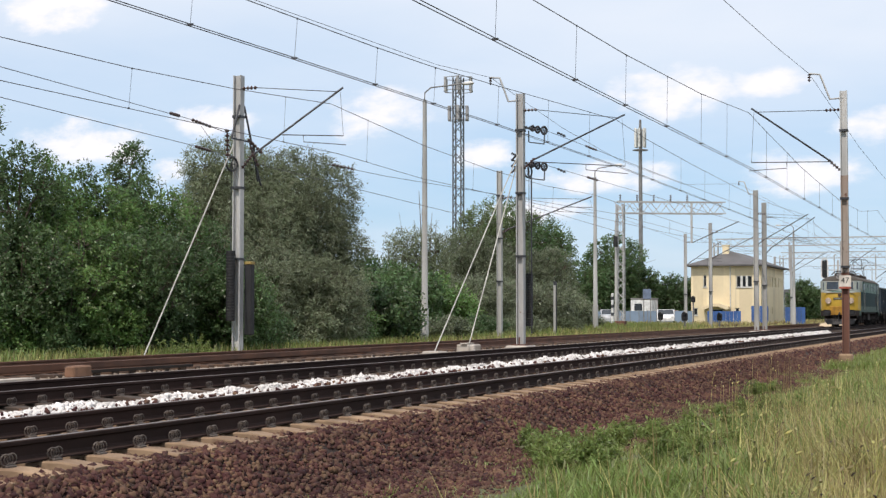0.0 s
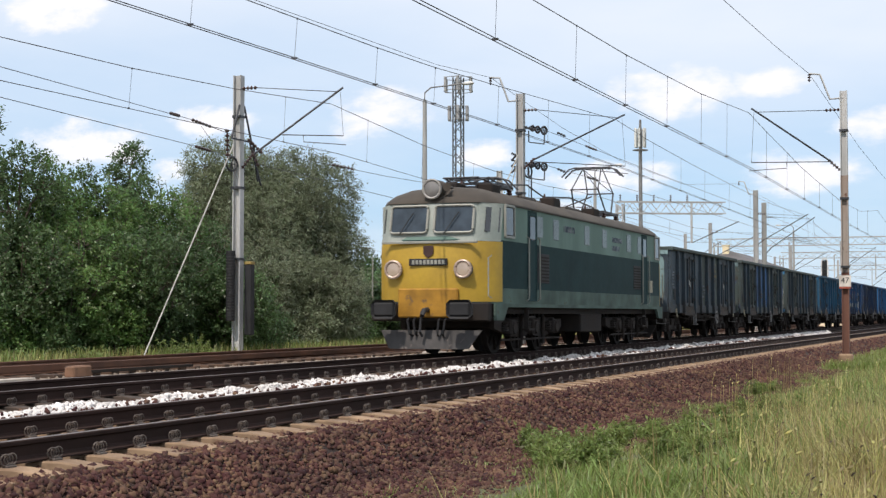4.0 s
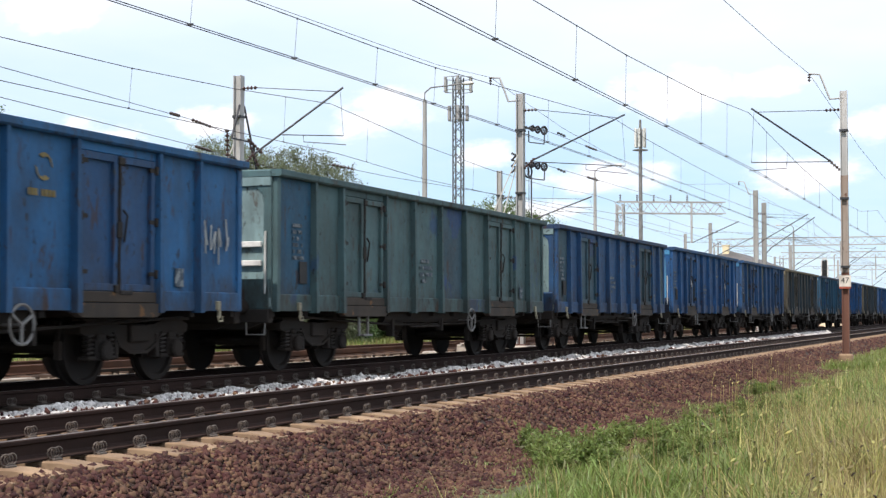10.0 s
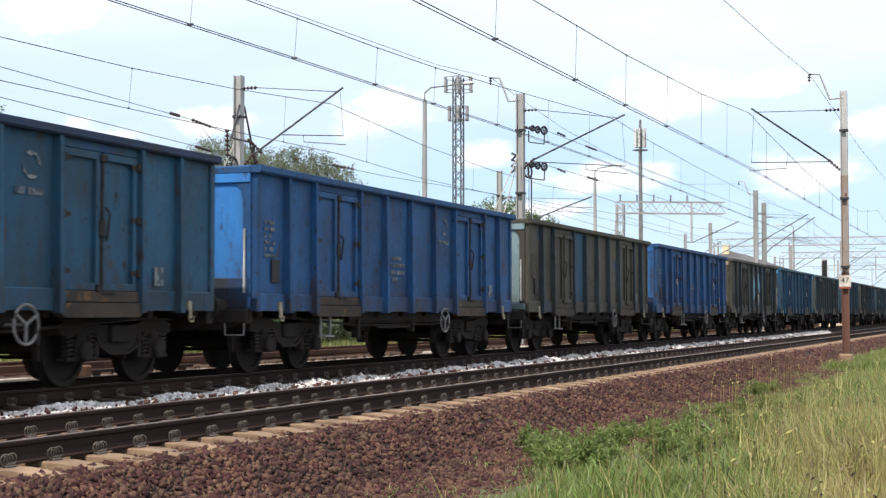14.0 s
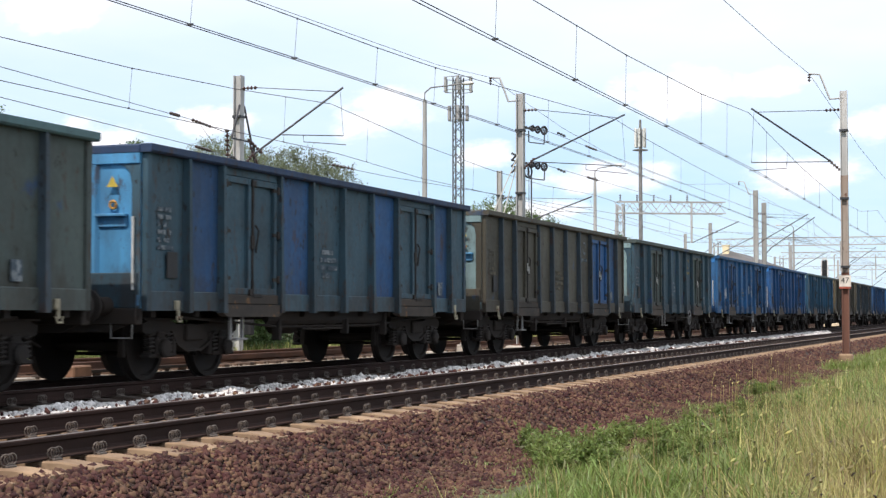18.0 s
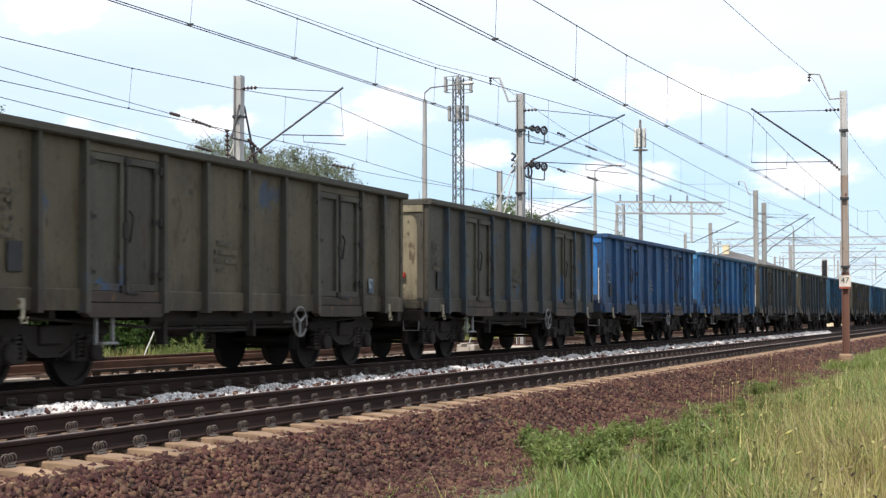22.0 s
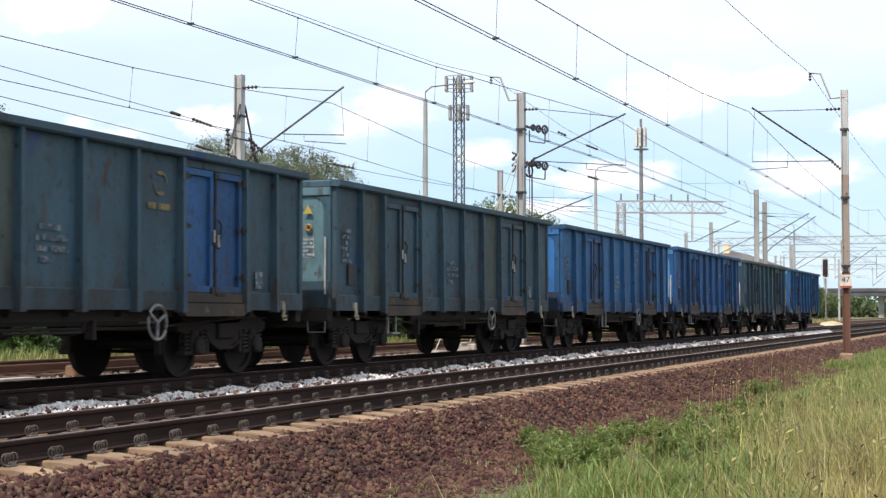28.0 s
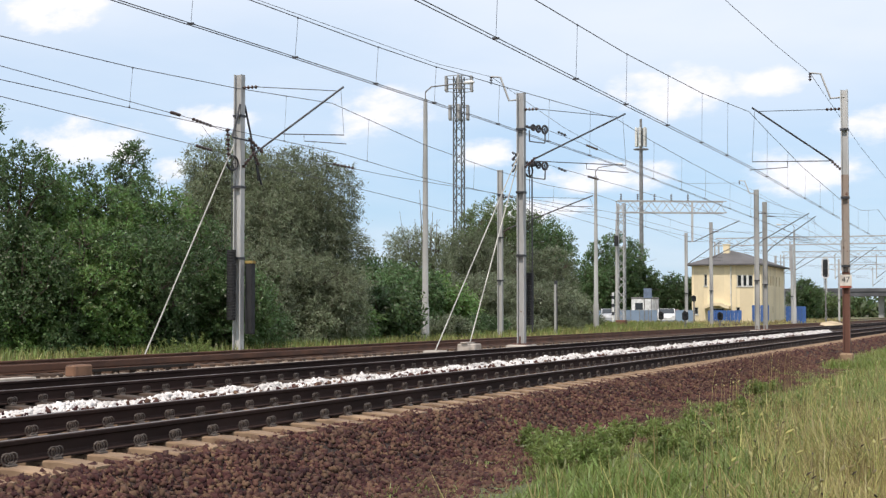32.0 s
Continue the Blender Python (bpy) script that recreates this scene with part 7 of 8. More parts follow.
# ---- lamp posts, lattice mast, towers ----
def lamp_post(x, y, z0, z1, arm):
    p = tagged(empty("street_lamp", (x, y, 0)), "tall pale concrete lamp post with a curved arm", "street lamp", "yard lamps")
    part("post", Geo().tube([(0, 0, z0), (0, 0, z0 + 1.6), (0, 0, z0 + 1.65), (0, 0, z1)], [0.17, 0.165, 0.135, 0.085], 12), M_CONCRETE, p, smooth=True)
    ax, ay, az = arm
    part("arm", Geo().tube([(0, 0, z1 - 0.05), (0, 0, z1 + 0.3), (ax * 0.15, ay * 0.15, z1 + 0.5), (ax, ay, z1 + az)], 0.03, 6), M_GREYSTEEL, p, smooth=True)
    hd = Geo()
    hd.lathe((ax * 0.95, ay * 0.95, z1 + az), Vector((ax, ay, 0)), [(0, 0.03), (0.06, 0.07), (0.38, 0.085), (0.5, 0.03)], 10)
    part("lamp_head", hd, mat("lamp_white", (0.7, 0.7, 0.68), 0.4), p, smooth=True)
    return p


lamp_post(59.3, 23.0, -0.42, 9.9, (-0.3, -1.9, 0.55))
lamp_post(87.0, 23.0, -0.15, 9.0, (-0.5, -1.4, 0.6))
lamp_post(120.0, 30.0, -0.1, 8.5, (-0.5, -1.2, 0.5))
lamp_post(150.0, 19.9, -0.2, 9.0, (-0.5, 1.2, 0.5))


def lattice(g, a, b, w, n, r=0.022, along="z"):
    """A four-cornered lattice girder from a to b with zigzag bracing."""
    a, b = Vector(a), Vector(b)
    d = (b - a).normalized()
    u = Vector((0, 0, 1)) if abs(d.z) < 0.9 else Vector((1, 0, 0))
    v = d.cross(u).normalized()
    u = v.cross(d)
    cs = [(u * sx + v * sy) * (w / 2) for sx, sy in ((-1, -1), (1, -1), (1, 1), (-1, 1))]
    for c in cs:
        g.bar(a + c, b + c, r * 2.4)
    for k in range(n):
        p, q = a + (b - a) * (k / n), a + (b - a) * ((k + 1) / n)
        for i in range(4):
            c, e = cs[i], cs[(i + 1) % 4]
            g.bar(p + (c if k % 2 else e), q + (e if k % 2 else c), r * 1.3)
    return g


def build_gantry():
    g = tagged(empty("lattice_gantry", (97.2, 24.0, 0)), "grey lattice mast with a lattice beam over the siding", "catenary gantry", "gantries")
    part("lattice_leg", lattice(Geo(), (0, 0, -0.1), (0, 0, 8.1), 0.45, 16, 0.03), M_MAST, g)
    part("lattice_beam", lattice(Geo(), (0, 0.3, 7.9), (3.2, -6.2, 7.9), 0.75, 12, 0.026), M_MAST, g)
    part("hanging_post", Geo().bar((1.9, -4.3, 8.3), (1.9, -4.3, 5.6), 0.12), M_MAST, g)
    part("boom", Geo().tube([(2.0, -4.3, 5.6), (3.0, -7.2, 7.0)], 0.035, 6), M_DARKSTEEL, g)
    for k in range(5):
        part("insulator", disc_string(Geo(), (0.5 * k, -1.0 * k, 8.3), (0.5 * k, -1.0 * k, 8.75), 4, 0.08), M_INSUL, g, smooth=True)
    part("switch_box", Geo().box(-0.5, -0.3, 0.1, 0.35, 5.3, 6.0, 0.02), M_BLACK, g)
    part("footing", Geo().box(-0.5, 0.5, -0.5, 0.5, -0.5, 0.02, 0.04), M_FOOT, g)
    part("foot_plate", Geo().box(-0.32, 0.32, -0.32, 0.32, 0.02, 0.5, 0.03), M_MASTRUST, g)
    # far gantries that span the whole yard
    for x, y0, y1, h in ((186.0, 2.0, 34.0, 9.6), (235.0, 1.0, 33.0, 9.8), (300.0, 0.0, 34.0, 9.8)):
        f = tagged(empty("lattice_gantry", (x, 0, 0)), "distant lattice gantry across all the tracks", "catenary gantry", "gantries")
        for y in (y0, y1):
            part("lattice_leg", lattice(Geo(), (0, y, -0.3), (0, y, h), 0.5, 14, 0.035), M_MAST, f)
        part("lattice_beam", lattice(Geo(), (0, y0, h), (0, y1, h), 0.9, 30, 0.035), M_MAST, f)
        for y in (7.8, 12.3, 18.0, 24.0):
            part("hanging_post", Geo().bar((0, y + 1.2, h), (0, y + 1.2, 6.0), 0.14), M_MAST, f)
            part("boom", Geo().tube([(0, y + 1.2, 6.2), (0.3, y - 0.6, 7.6)], 0.05, 6), M_DARKSTEEL, f)


build_gantry()


def build_towers():
    t = tagged(empty("radio_tower", (187.5, 68.0, 0)), "slender grey lattice radio tower with antenna cages", "radio tower", "radio towers")
    part("lattice_shaft", lattice(Geo(), (0, 0, -0.4), (0, 0, 32.0), 1.10, 30, 0.062), mat("tower_grey", (0.105, 0.11, 0.115), 0.6), t)
    for z, r in ((31.0, 1.9), (27.2, 1.35)):
        ring = Geo().ring((0, 0, z + 0.9), (0, 0, 1), r, 0.05, 14, 5)
        cage = part("antenna_ring", ring, M_GREYSTEEL, t)
        part("cage_ring", Geo().ring((0, 0, z - 0.8), (0, 0, 1), r, 0.05, 14, 5), M_GREYSTEEL, t)
        for k in range(6):
            a = k * math.pi / 3 + 0.3
            part("antenna_panel", Geo().box(r * math.cos(a) - 0.16, r * math.cos(a) + 0.16, r * math.sin(a) - 0.16, r * math.sin(a) + 0.16, z - 0.9, z + 1.0, 0.03), mat("antenna_grey", (0.36, 0.36, 0.36), 0.5), cage)
    m = tagged(empty("radio_mast", (224.9, 52.4, 0)), "tall pale tubular mobile-phone mast", "radio mast", "radio towers")
    part("tube", Geo().tube([(0, 0, -0.3), (0, 0, 26.5), (0, 0, 30.2)], [0.36, 0.27, 0.18], 12), mat("mast_tube_grey", (0.22, 0.22, 0.22), 0.6), m, smooth=True)
    for k in range(6):
        a = k * math.pi / 3
        part("antenna_panel", Geo().box(0.75 * math.cos(a) - 0.16, 0.75 * math.cos(a) + 0.16, 0.75 * math.sin(a) - 0.16, 0.75 * math.sin(a) + 0.16, 26.0, 28.9, 0.04), mat("antenna_white", (0.7, 0.7, 0.66), 0.5), m)
    part("platform", Geo().ring((0, 0, 25.6), (0, 0, 1), 1.1, 0.07, 16, 5).bar((-1.1, 0, 25.6), (1.1, 0, 25.6), 0.1).bar((0, -1.1, 25.6), (0, 1.1, 25.6), 0.1), M_GREYSTEEL, m)


build_towers()


# ---- signal box and the yard behind ----
def build_signal_box():
    wallm = mat("cream_render", (0.74, 0.63, 0.42), 0.85, col2=(0.67, 0.56, 0.37), scale=0.5, fine=12, bump=0.1)
    roofm = mat("grey_roof_sheet", (0.12, 0.115, 0.115), 0.7, col2=(0.085, 0.08, 0.08), scale=0.5, fine=8)
    b = tagged(empty("signal_box", (166.5, 25.6, 0)), "two-storey cream signal box with a grey hipped roof", "building")
    W, D, H = 7.6, 17.0, 6.15
    t = 0.3
    # walls with real openings: boxes round them. The face towards the camera looks down the line (-x), the other towards the tracks (-y)
    def wall(name, length, holes, place):
        cuts_u = sorted({0.0, length, *[h[0] for h in holes], *[h[1] for h in holes]})
        cuts_v = sorted({-0.3, H, *[h[2] for h in holes], *[h[3] for h in holes]})
        for u0, u1 in zip(cuts_u, cuts_u[1:]):
            um, start, runs = (u0 + u1) / 2, None, []
            for v0, v1 in zip(cuts_v, cuts_v[1:]):
                vm = (v0 + v1) / 2
                solid = not any(h[0] < um < h[1] and h[2] < vm < h[3] for h in holes)
                if solid and start is None:
                    start = v0
                if not solid and start is not None:
                    runs.append((start, v0))
                    start = None
            if start is not None:
                runs.append((start, H))
            for v0, v1 in runs:
                part("wall_section", Geo().box(*place(u0, u1), v0, v1), wallm, b)
    holes_w = [(0.55, 1.05, 2.4 + 2.1, 5.5), (4.1, 4.55, 1.3, 2.0), (1.35, 2.45, 3.95, 5.1), (2.6, 2.9, 3.95, 5.1)]
    front = [(0.25, 0.72, 0.9, 1.6), (2.35, 2.8, 0.9, 1.6), (0.95, 2.65, 3.85, 5.1), (5.9, 6.25, 3.9, 5.2), (4.05, 5.35, 0.2, 1.5), (6.9, 7.35, 0.8, 1.6)]
    wall("front_wall", W, front, lambda u0, u1: (0, t, u0, u1))
    side = [(0.9, 1.5, 4.0, 5.1), (2.6, 3.2, 4.0, 5.1), (4.3, 4.9, 4.0, 5.1), (6.0, 6.6, 4.0, 5.1), (7.7, 8.3, 4.0, 5.1), (10.2, 10.9, 4.0, 5.1), (12.6, 13.3, 4.0, 5.1), (1.5, 2.1, 0.9, 1.7), (4.5, 5.1, 0.9, 1.7), (7.5, 8.1, 0.9, 1.7)]
    wall("track_side_wall", D - t, side, lambda u0, u1: (t + u0, t + u1, 0, t))
    part("back_wall", Geo().box(D - t, D, t, W, -0.3, H), wallm, b)
    part("side_wall", Geo().box(t, D - t, W - t, W, -0.3, H), wallm, b)
    win = glass("dark_window", (0.03, 0.035, 0.04), 0.08)
    wf = mat("window_white", (0.7, 0.7, 0.67), 0.5)
    for h in front:
        w = part("window", Geo().box(0.14, 0.18, h[0], h[1], h[2], h[3]), win, b)
        f = Geo()
        f.box(0.08, 0.14, h[0], h[1], h[2], h[2] + 0.07).box(0.08, 0.14, h[0], h[1], h[3] - 0.07, h[3]).box(0.08, 0.14, h[0], h[0] + 0.06, h[2], h[3]).box(0.08, 0.14, h[1] - 0.06, h[1], h[2], h[3])
        n = 3 if h[1] - h[0] > 1.4 and h[2] > 3 else 1
        for k in range(1, n):
            u = h[0] + (h[1] - h[0]) * k / n
            f.box(-0.02, 0.14, u - 0.12, u + 0.12, h[2], h[3])
        part("window_frame", f, wf, w)
        part("window_sill", Geo().box(-0.08, 0.1, h[0] - 0.08, h[1] + 0.08, h[2] - 0.08, h[2]), wf, w)
    for h in side:
        w = part("window", Geo().box(t + h[0], t + h[1], 0.14, 0.18, h[2], h[3]), win, b)
        part("window_frame", Geo().box(t + h[0], t + h[1], 0.08, 0.14, h[2], h[2] + 0.07).box(t + h[0], t + h[1], 0.08, 0.14, h[3] - 0.07, h[3]).box(t + (h[0] + h[1]) / 2 - 0.03, t + (h[0] + h[1]) / 2 + 0.03, 0.08, 0.14, h[2], h[3]), wf, w)
    o = 0.55
    z0, z1 = H, H + 1.75
    g = Geo().add([(-o, -o, z0), (D + o, -o, z0), (D + o, W + o, z0), (-o, W + o, z0), (3.4, W / 2, z1), (D - 3.4, W / 2, z1), (-o, -o, z0 + 0.14), (D + o, -o, z0 + 0.14), (D + o, W + o, z0 + 0.14), (-o, W + o, z0 + 0.14)],
                  [(0, 3, 2, 1), (0, 1, 7, 6), (1, 2, 8, 7), (2, 3, 9, 8), (3, 0, 6, 9), (6, 7, 5, 4), (7, 8, 5), (8, 9, 4, 5), (9, 6, 4)])
    roof = part("roof", g, roofm, b, "grey hipped sheet roof with deep eaves")
    part("chimney", Geo().box(2.6, 3.2, 3.9, 4.6, z0 + 0.6, z0 + 2.35).box(2.55, 3.25, 3.85, 4.65, z0 + 2.35, z0 + 2.45), wallm, roof)
    part("gutter", Geo().box(-o - 0.1, -o, -o, W + o, z0 + 0.02, z0 + 0.16).box(-o, D + o, -o - 0.1, -o, z0 + 0.02, z0 + 0.16), roofm, roof)
    part("canopy", Geo().prism([(3.3, 1.45), (3.3, 1.75), (4.2, 2.1), (5.2, 2.1), (6.2, 1.75), (6.2, 1.45), (5.9, 1.45), (5.0, 1.75), (4.4, 1.75), (3.6, 1.45)], -1.4, 0.0), wallm, b)
    part("down_pipe", Geo().tube([(-0.08, 3.3, -0.2), (-0.08, 3.3, H)], 0.06, 6), wf, b)


build_signal_box()


def build_yard():
    bluem = mat("blue_sheet", (0.045, 0.12, 0.33), 0.6, col2=(0.035, 0.09, 0.26), scale=1, fine=12)
    for x, y, w, h in ((163.0, 29.0, 3.6, 1.25), (163.5, 25.3, 1.8, 1.8), (171.0, 22.6, 2.2, 1.7)):
        f = tagged(empty("blue_hoarding", (x, y, 0)), "blue sheet-metal hoarding beside the signal box", "fence panel", "blue hoardings")
        n = int(w / 0.4)
        for k in range(n):
            part("sheet", Geo().box(-0.02, 0.02, -w / 2 + k * w / n, -w / 2 + (k + 1) * w / n - 0.03, -0.2, h), bluem, f)
        part("rail", Geo().box(0.02, 0.06, -w / 2, w / 2, h - 0.25, h - 0.15), M_GREYSTEEL, f)
    fence = tagged(empty("yard_fence", (150.0, 42.0, 0)), "long low blue-grey fence panels along the yard", "fence")
    for k in range(12):
        y = -12.2 + k * 0.9
        part("fence_panel", Geo().box(-0.03, 0.03, y, y + 0.84, -0.1, 1.25), mat("fence_blue", (0.20, 0.27, 0.36), 0.6, col2=(0.16, 0.22, 0.30), scale=0.8), fence)
        part("fence_post", Geo().box(-0.05, 0.05, y + 0.84, y + 0.9, -0.2, 1.35), M_GREYSTEEL, fence)
    c = tagged(empty("site_cabin", (156.0, 36.0, 0)), "white box-like site cabin beyond the fence", "cabin")
    part("cabin_body", Geo().box(-1.5, 1.5, -1.1, 1.1, -0.1, 2.45, 0.05), mat("cabin_white", (0.72, 0.72, 0.70), 0.6), c)
    part("cabin_roof", Geo().box(-1.55, 1.55, -1.15, 1.15, 2.45, 2.58, 0.03), M_GREYSTEEL, c)
    part("cabin_window", Geo().box(-1.53, -1.49, -0.1, 0.7, 1.3, 2.0), glass("cabin_glass"), c)

    def car(x, y, rz, col, words):
        k = tagged(empty("parked_car", (x, y, -0.08), rz), words, "car", "parked cars")
        paintm = mat("car_" + words.split()[0], col, 0.3, bump=0, vary=0.03, spec=0.6)
        prof = [(-2.1, 0.35), (-2.15, 0.75), (-1.95, 0.92), (-1.45, 0.98), (-0.95, 1.42), (0.55, 1.46), (1.35, 1.0), (1.95, 0.88), (2.1, 0.6), (2.08, 0.35)]
        part("body", Geo().prism(prof, -0.82, 0.82, "y"), paintm, k)
        for s in (-1, 1):
            part("side_glass", Geo().prism([(-1.25, 1.0), (-0.88, 1.36), (0.5, 1.39), (1.08, 1.0)], s * 0.815, s * 0.83, "y"), glass("car_glass"), k)
            for px in (-1.3, 1.3):
                wl = part("wheel", Geo().lathe((px, s * 0.66, 0.32), (0, s, 0), [(0, 0.32), (0.18, 0.32), (0.2, 0.28), (0.2, 0.0)], 16), M_BLACK, k)
                part("rim", Geo().lathe((px, s * 0.862, 0.32), (0, s, 0), [(0, 0.19), (0.01, 0.0)], 12), M_GREYSTEEL, wl)
            part("headlight", Geo().box(2.02, 2.11, s * 0.62 - 0.14, s * 0.62 + 0.14, 0.62, 0.78), mat("car_lamp", (0.7, 0.7, 0.7), 0.2, bump=0), k)
        part("windscreen", Geo().add([(0.60, -0.72, 1.44), (0.60, 0.72, 1.44), (1.36, 0.76, 1.01), (1.36, -0.76, 1.01)], [(0, 1, 2, 3)]), glass("car_glass"), k)
        part("rear_glass", Geo().add([(-0.97, -0.72, 1.41), (-0.97, 0.72, 1.41), (-1.47, 0.76, 0.99), (-1.47, -0.76, 0.99)], [(0, 1, 2, 3)]), glass("car_glass"), k)

    car(146.0, 31.6, 192, (0.75, 0.75, 0.75), "white parked car at the yard fence")
    car(145.0, 37.0, 197, (0.45, 0.46, 0.48), "silver parked car at the yard fence")
    car(158.0, 34.0, 90, (0.40, 0.05, 0.04), "red parked car behind the fence")

    def signal(x, y, h, words, dwarf=False):
        s = tagged(empty("railway_signal", (x, y, 0)), words, "railway signal", "signals")
        part("post", Geo().tube([(0, 0, -0.3), (0, 0, h)], 0.07, 8), M_GREYSTEEL, s, smooth=True)
        hd = part("signal_head", Geo().box(-0.12, 0.1, -0.22 if dwarf else -0.30, 0.22 if dwarf else 0.30, h - 0.1, h + (0.5 if dwarf else 1.75), 0.1), M_BLACK, s)
        for k in range(2 if dwarf else 4):
            part("hood", Geo().lathe((-0.1, 0, h + 0.08 + k * 0.36), (-1, 0, 0), [(0, 0.11), (0.16, 0.11), (0.16, 0.09)], 12), M_BLACK, hd)
        if not dwarf:
            loop = [(-0.13, 0.33 * math.cos(t * math.pi / 8), h + 1.55 + 0.33 * math.sin(t * math.pi / 8)) for t in range(9)] + [(-0.13, -0.33 * math.cos(t * math.pi / 8), h + 0.1 - 0.33 * math.sin(t * math.pi / 8)) for t in range(9)]
            part("rim_board", Geo().tube(loop + loop[:1], 0.075, 5), mat("signal_edge", (0.75, 0.75, 0.75), 0.5), hd)
    signal(120.0, 26.4, 0.55, "black dwarf shunting signal with two lenses", True)
    signal(152.0, 30.1, 2.2, "striped post with a black shunting signal", True)
    signal(104.0, 21.2, 0.55, "small black ground signal beside the siding", True)
    signal(166.0, 18.8, 4.9, "tall black main signal between the tracks")
    signal(120.0, 21.7, 0.5, "small white-faced ground signal", True)
    b = tagged(empty("blue_sign", (121.0, 27.7, 0)), "blue square board on two posts", "sign")
    for s in (-0.28, 0.28):
        part("post", Geo().tube([(0, s, -0.2), (0, s, 2.9)], 0.04, 6), M_GREYSTEEL, b)
    part("board", Geo().box(-0.06, -0.03, -0.33, 0.33, 2.15, 2.95, 0.01), mat("board_blue", (0.16, 0.21, 0.30), 0.5), b)
    w = tagged(empty("marker_post", (112.0, 28.3, 0)), "white post with dark bands near the lattice mast", "marker post", "marker posts")
    part("post", Geo().box(-0.085, 0.085, -0.085, 0.085, -0.2, 2.5, 0.02), mat("marker_white", (0.75, 0.75, 0.73), 0.6), w)
    for z in (0.8, 1.4, 2.0):
        part("band", Geo().box(-0.09, 0.09, -0.09, 0.09, z, z + 0.25), M_DARKSTEEL, w)
    m2 = tagged(empty("marker_post", (74.5, 21.8, 0)), "dark slim post with a pale foot behind the siding", "marker post", "marker posts")
    part("post", Geo().tube([(0, 0, -0.3), (0, 0, 2.6)], 0.09, 8), M_DARKSTEEL, m2, smooth=True)
    part("stripe", Geo().box(-0.11, -0.088, -0.06, 0.06, -0.2, 2.4), M_CONCRETE, m2)
    # a heap of sand and the road bridge far behind
    g = Geo()
    rnd = random.Random(3)
    ringn = 12
    pts = [(0, 0, 0.42)]
    for r, z in ((0.8, 0.26), (1.6, 0.04), (2.2, -0.25)):
        pts += [(r * 1.1 * math.cos(2 * math.pi * k / ringn) * rnd.uniform(0.85, 1.15), r * math.sin(2 * math.pi * k / ringn) * rnd.uniform(0.85, 1.15), z) for k in range(ringn)]
    fs = [(0, 1 + k, 1 + (k + 1) % ringn) for k in range(ringn)]
    for j in range(2):
        fs += [(1 + j * ringn + k, 1 + j * ringn + (k + 1) % ringn, 1 + (j + 1) * ringn + (k + 1) % ringn, 1 + (j + 1) * ringn + k) for k in range(ringn)]
    tagged(part("sand_heap", g.add(pts, fs), mat("heap_sand", (0.48, 0.38, 0.25), 0.95, scale=1, fine=14, bump=0.6), smooth=True, at=(148.0, 16.3, -0.2)), "small heap of pale sand between the tracks", "sand heap")
    br = tagged(empty("road_bridge", (380.0, 0, 0)), "dark concrete road bridge across the railway far behind", "bridge")
    part("deck", Geo().box(-4, 4, -60, 75, 5.0, 6.1), mat("bridge_dark", (0.13, 0.13, 0.14), 0.9, scale=0.2), br)
    part("parapet", Geo().box(-4.2, -4.0, -60, 75, 6.1, 6.9), mat("bridge_dark", (0.13, 0.13, 0.14)), br)
    for y in (-20, 2, 30, 52):
        part("pier", Geo().box(-1.2, 1.2, y - 0.6, y + 0.6, -0.5, 5.0), M_CONCRETE, br)


build_yard()

# ---- trees, bushes, grass ----
def leaf_mesh(name, centres, radii, per, size, material, seed, droop=0.0, flat=1.0, longish=1.5):
    """Many small leaves round the clump centres: each is one folded diamond."""
    rng = np.random.default_rng(seed)
    C = np.repeat(np.asarray(centres), per, 0)
    R = np.repeat(np.asarray(radii), per)
    n = len(C)
    d = rng.normal(size=(n, 3))
    d /= np.linalg.norm(d, axis=1)[:, None]
    rad = R * (0.35 + 0.75 * rng.random(n) ** 0.6)
    P = C + d * rad[:, None] * np.array([1, 1, flat])
    if droop:
        P[:, 2] -= droop * R * rng.random(n) ** 1.5
    s = size * rng.uniform(0.6, 1.35, n)
    base = np.array([(0, 0, 0), (0.5, 0.32, 0.10), (1, 0, -0.06), (0.5, -0.32, 0.10)]) * np.array([longish, 1, 1])
    V = np.einsum("nij,kj->nki", turns(rng, n), base)
    if droop:
        V = V * 0.55 + np.einsum("nij,kj->nki", turns(rng, n), base)[:, :, [2, 1, 0]] * np.array([0.25, 0.25, -0.75]) * 0.9
    V = V * s[:, None, None] + P[:, None, :]
    F = np.arange(n * 4).reshape(n, 4)
    return fast_mesh(name, V.reshape(-1, 3), F, material)


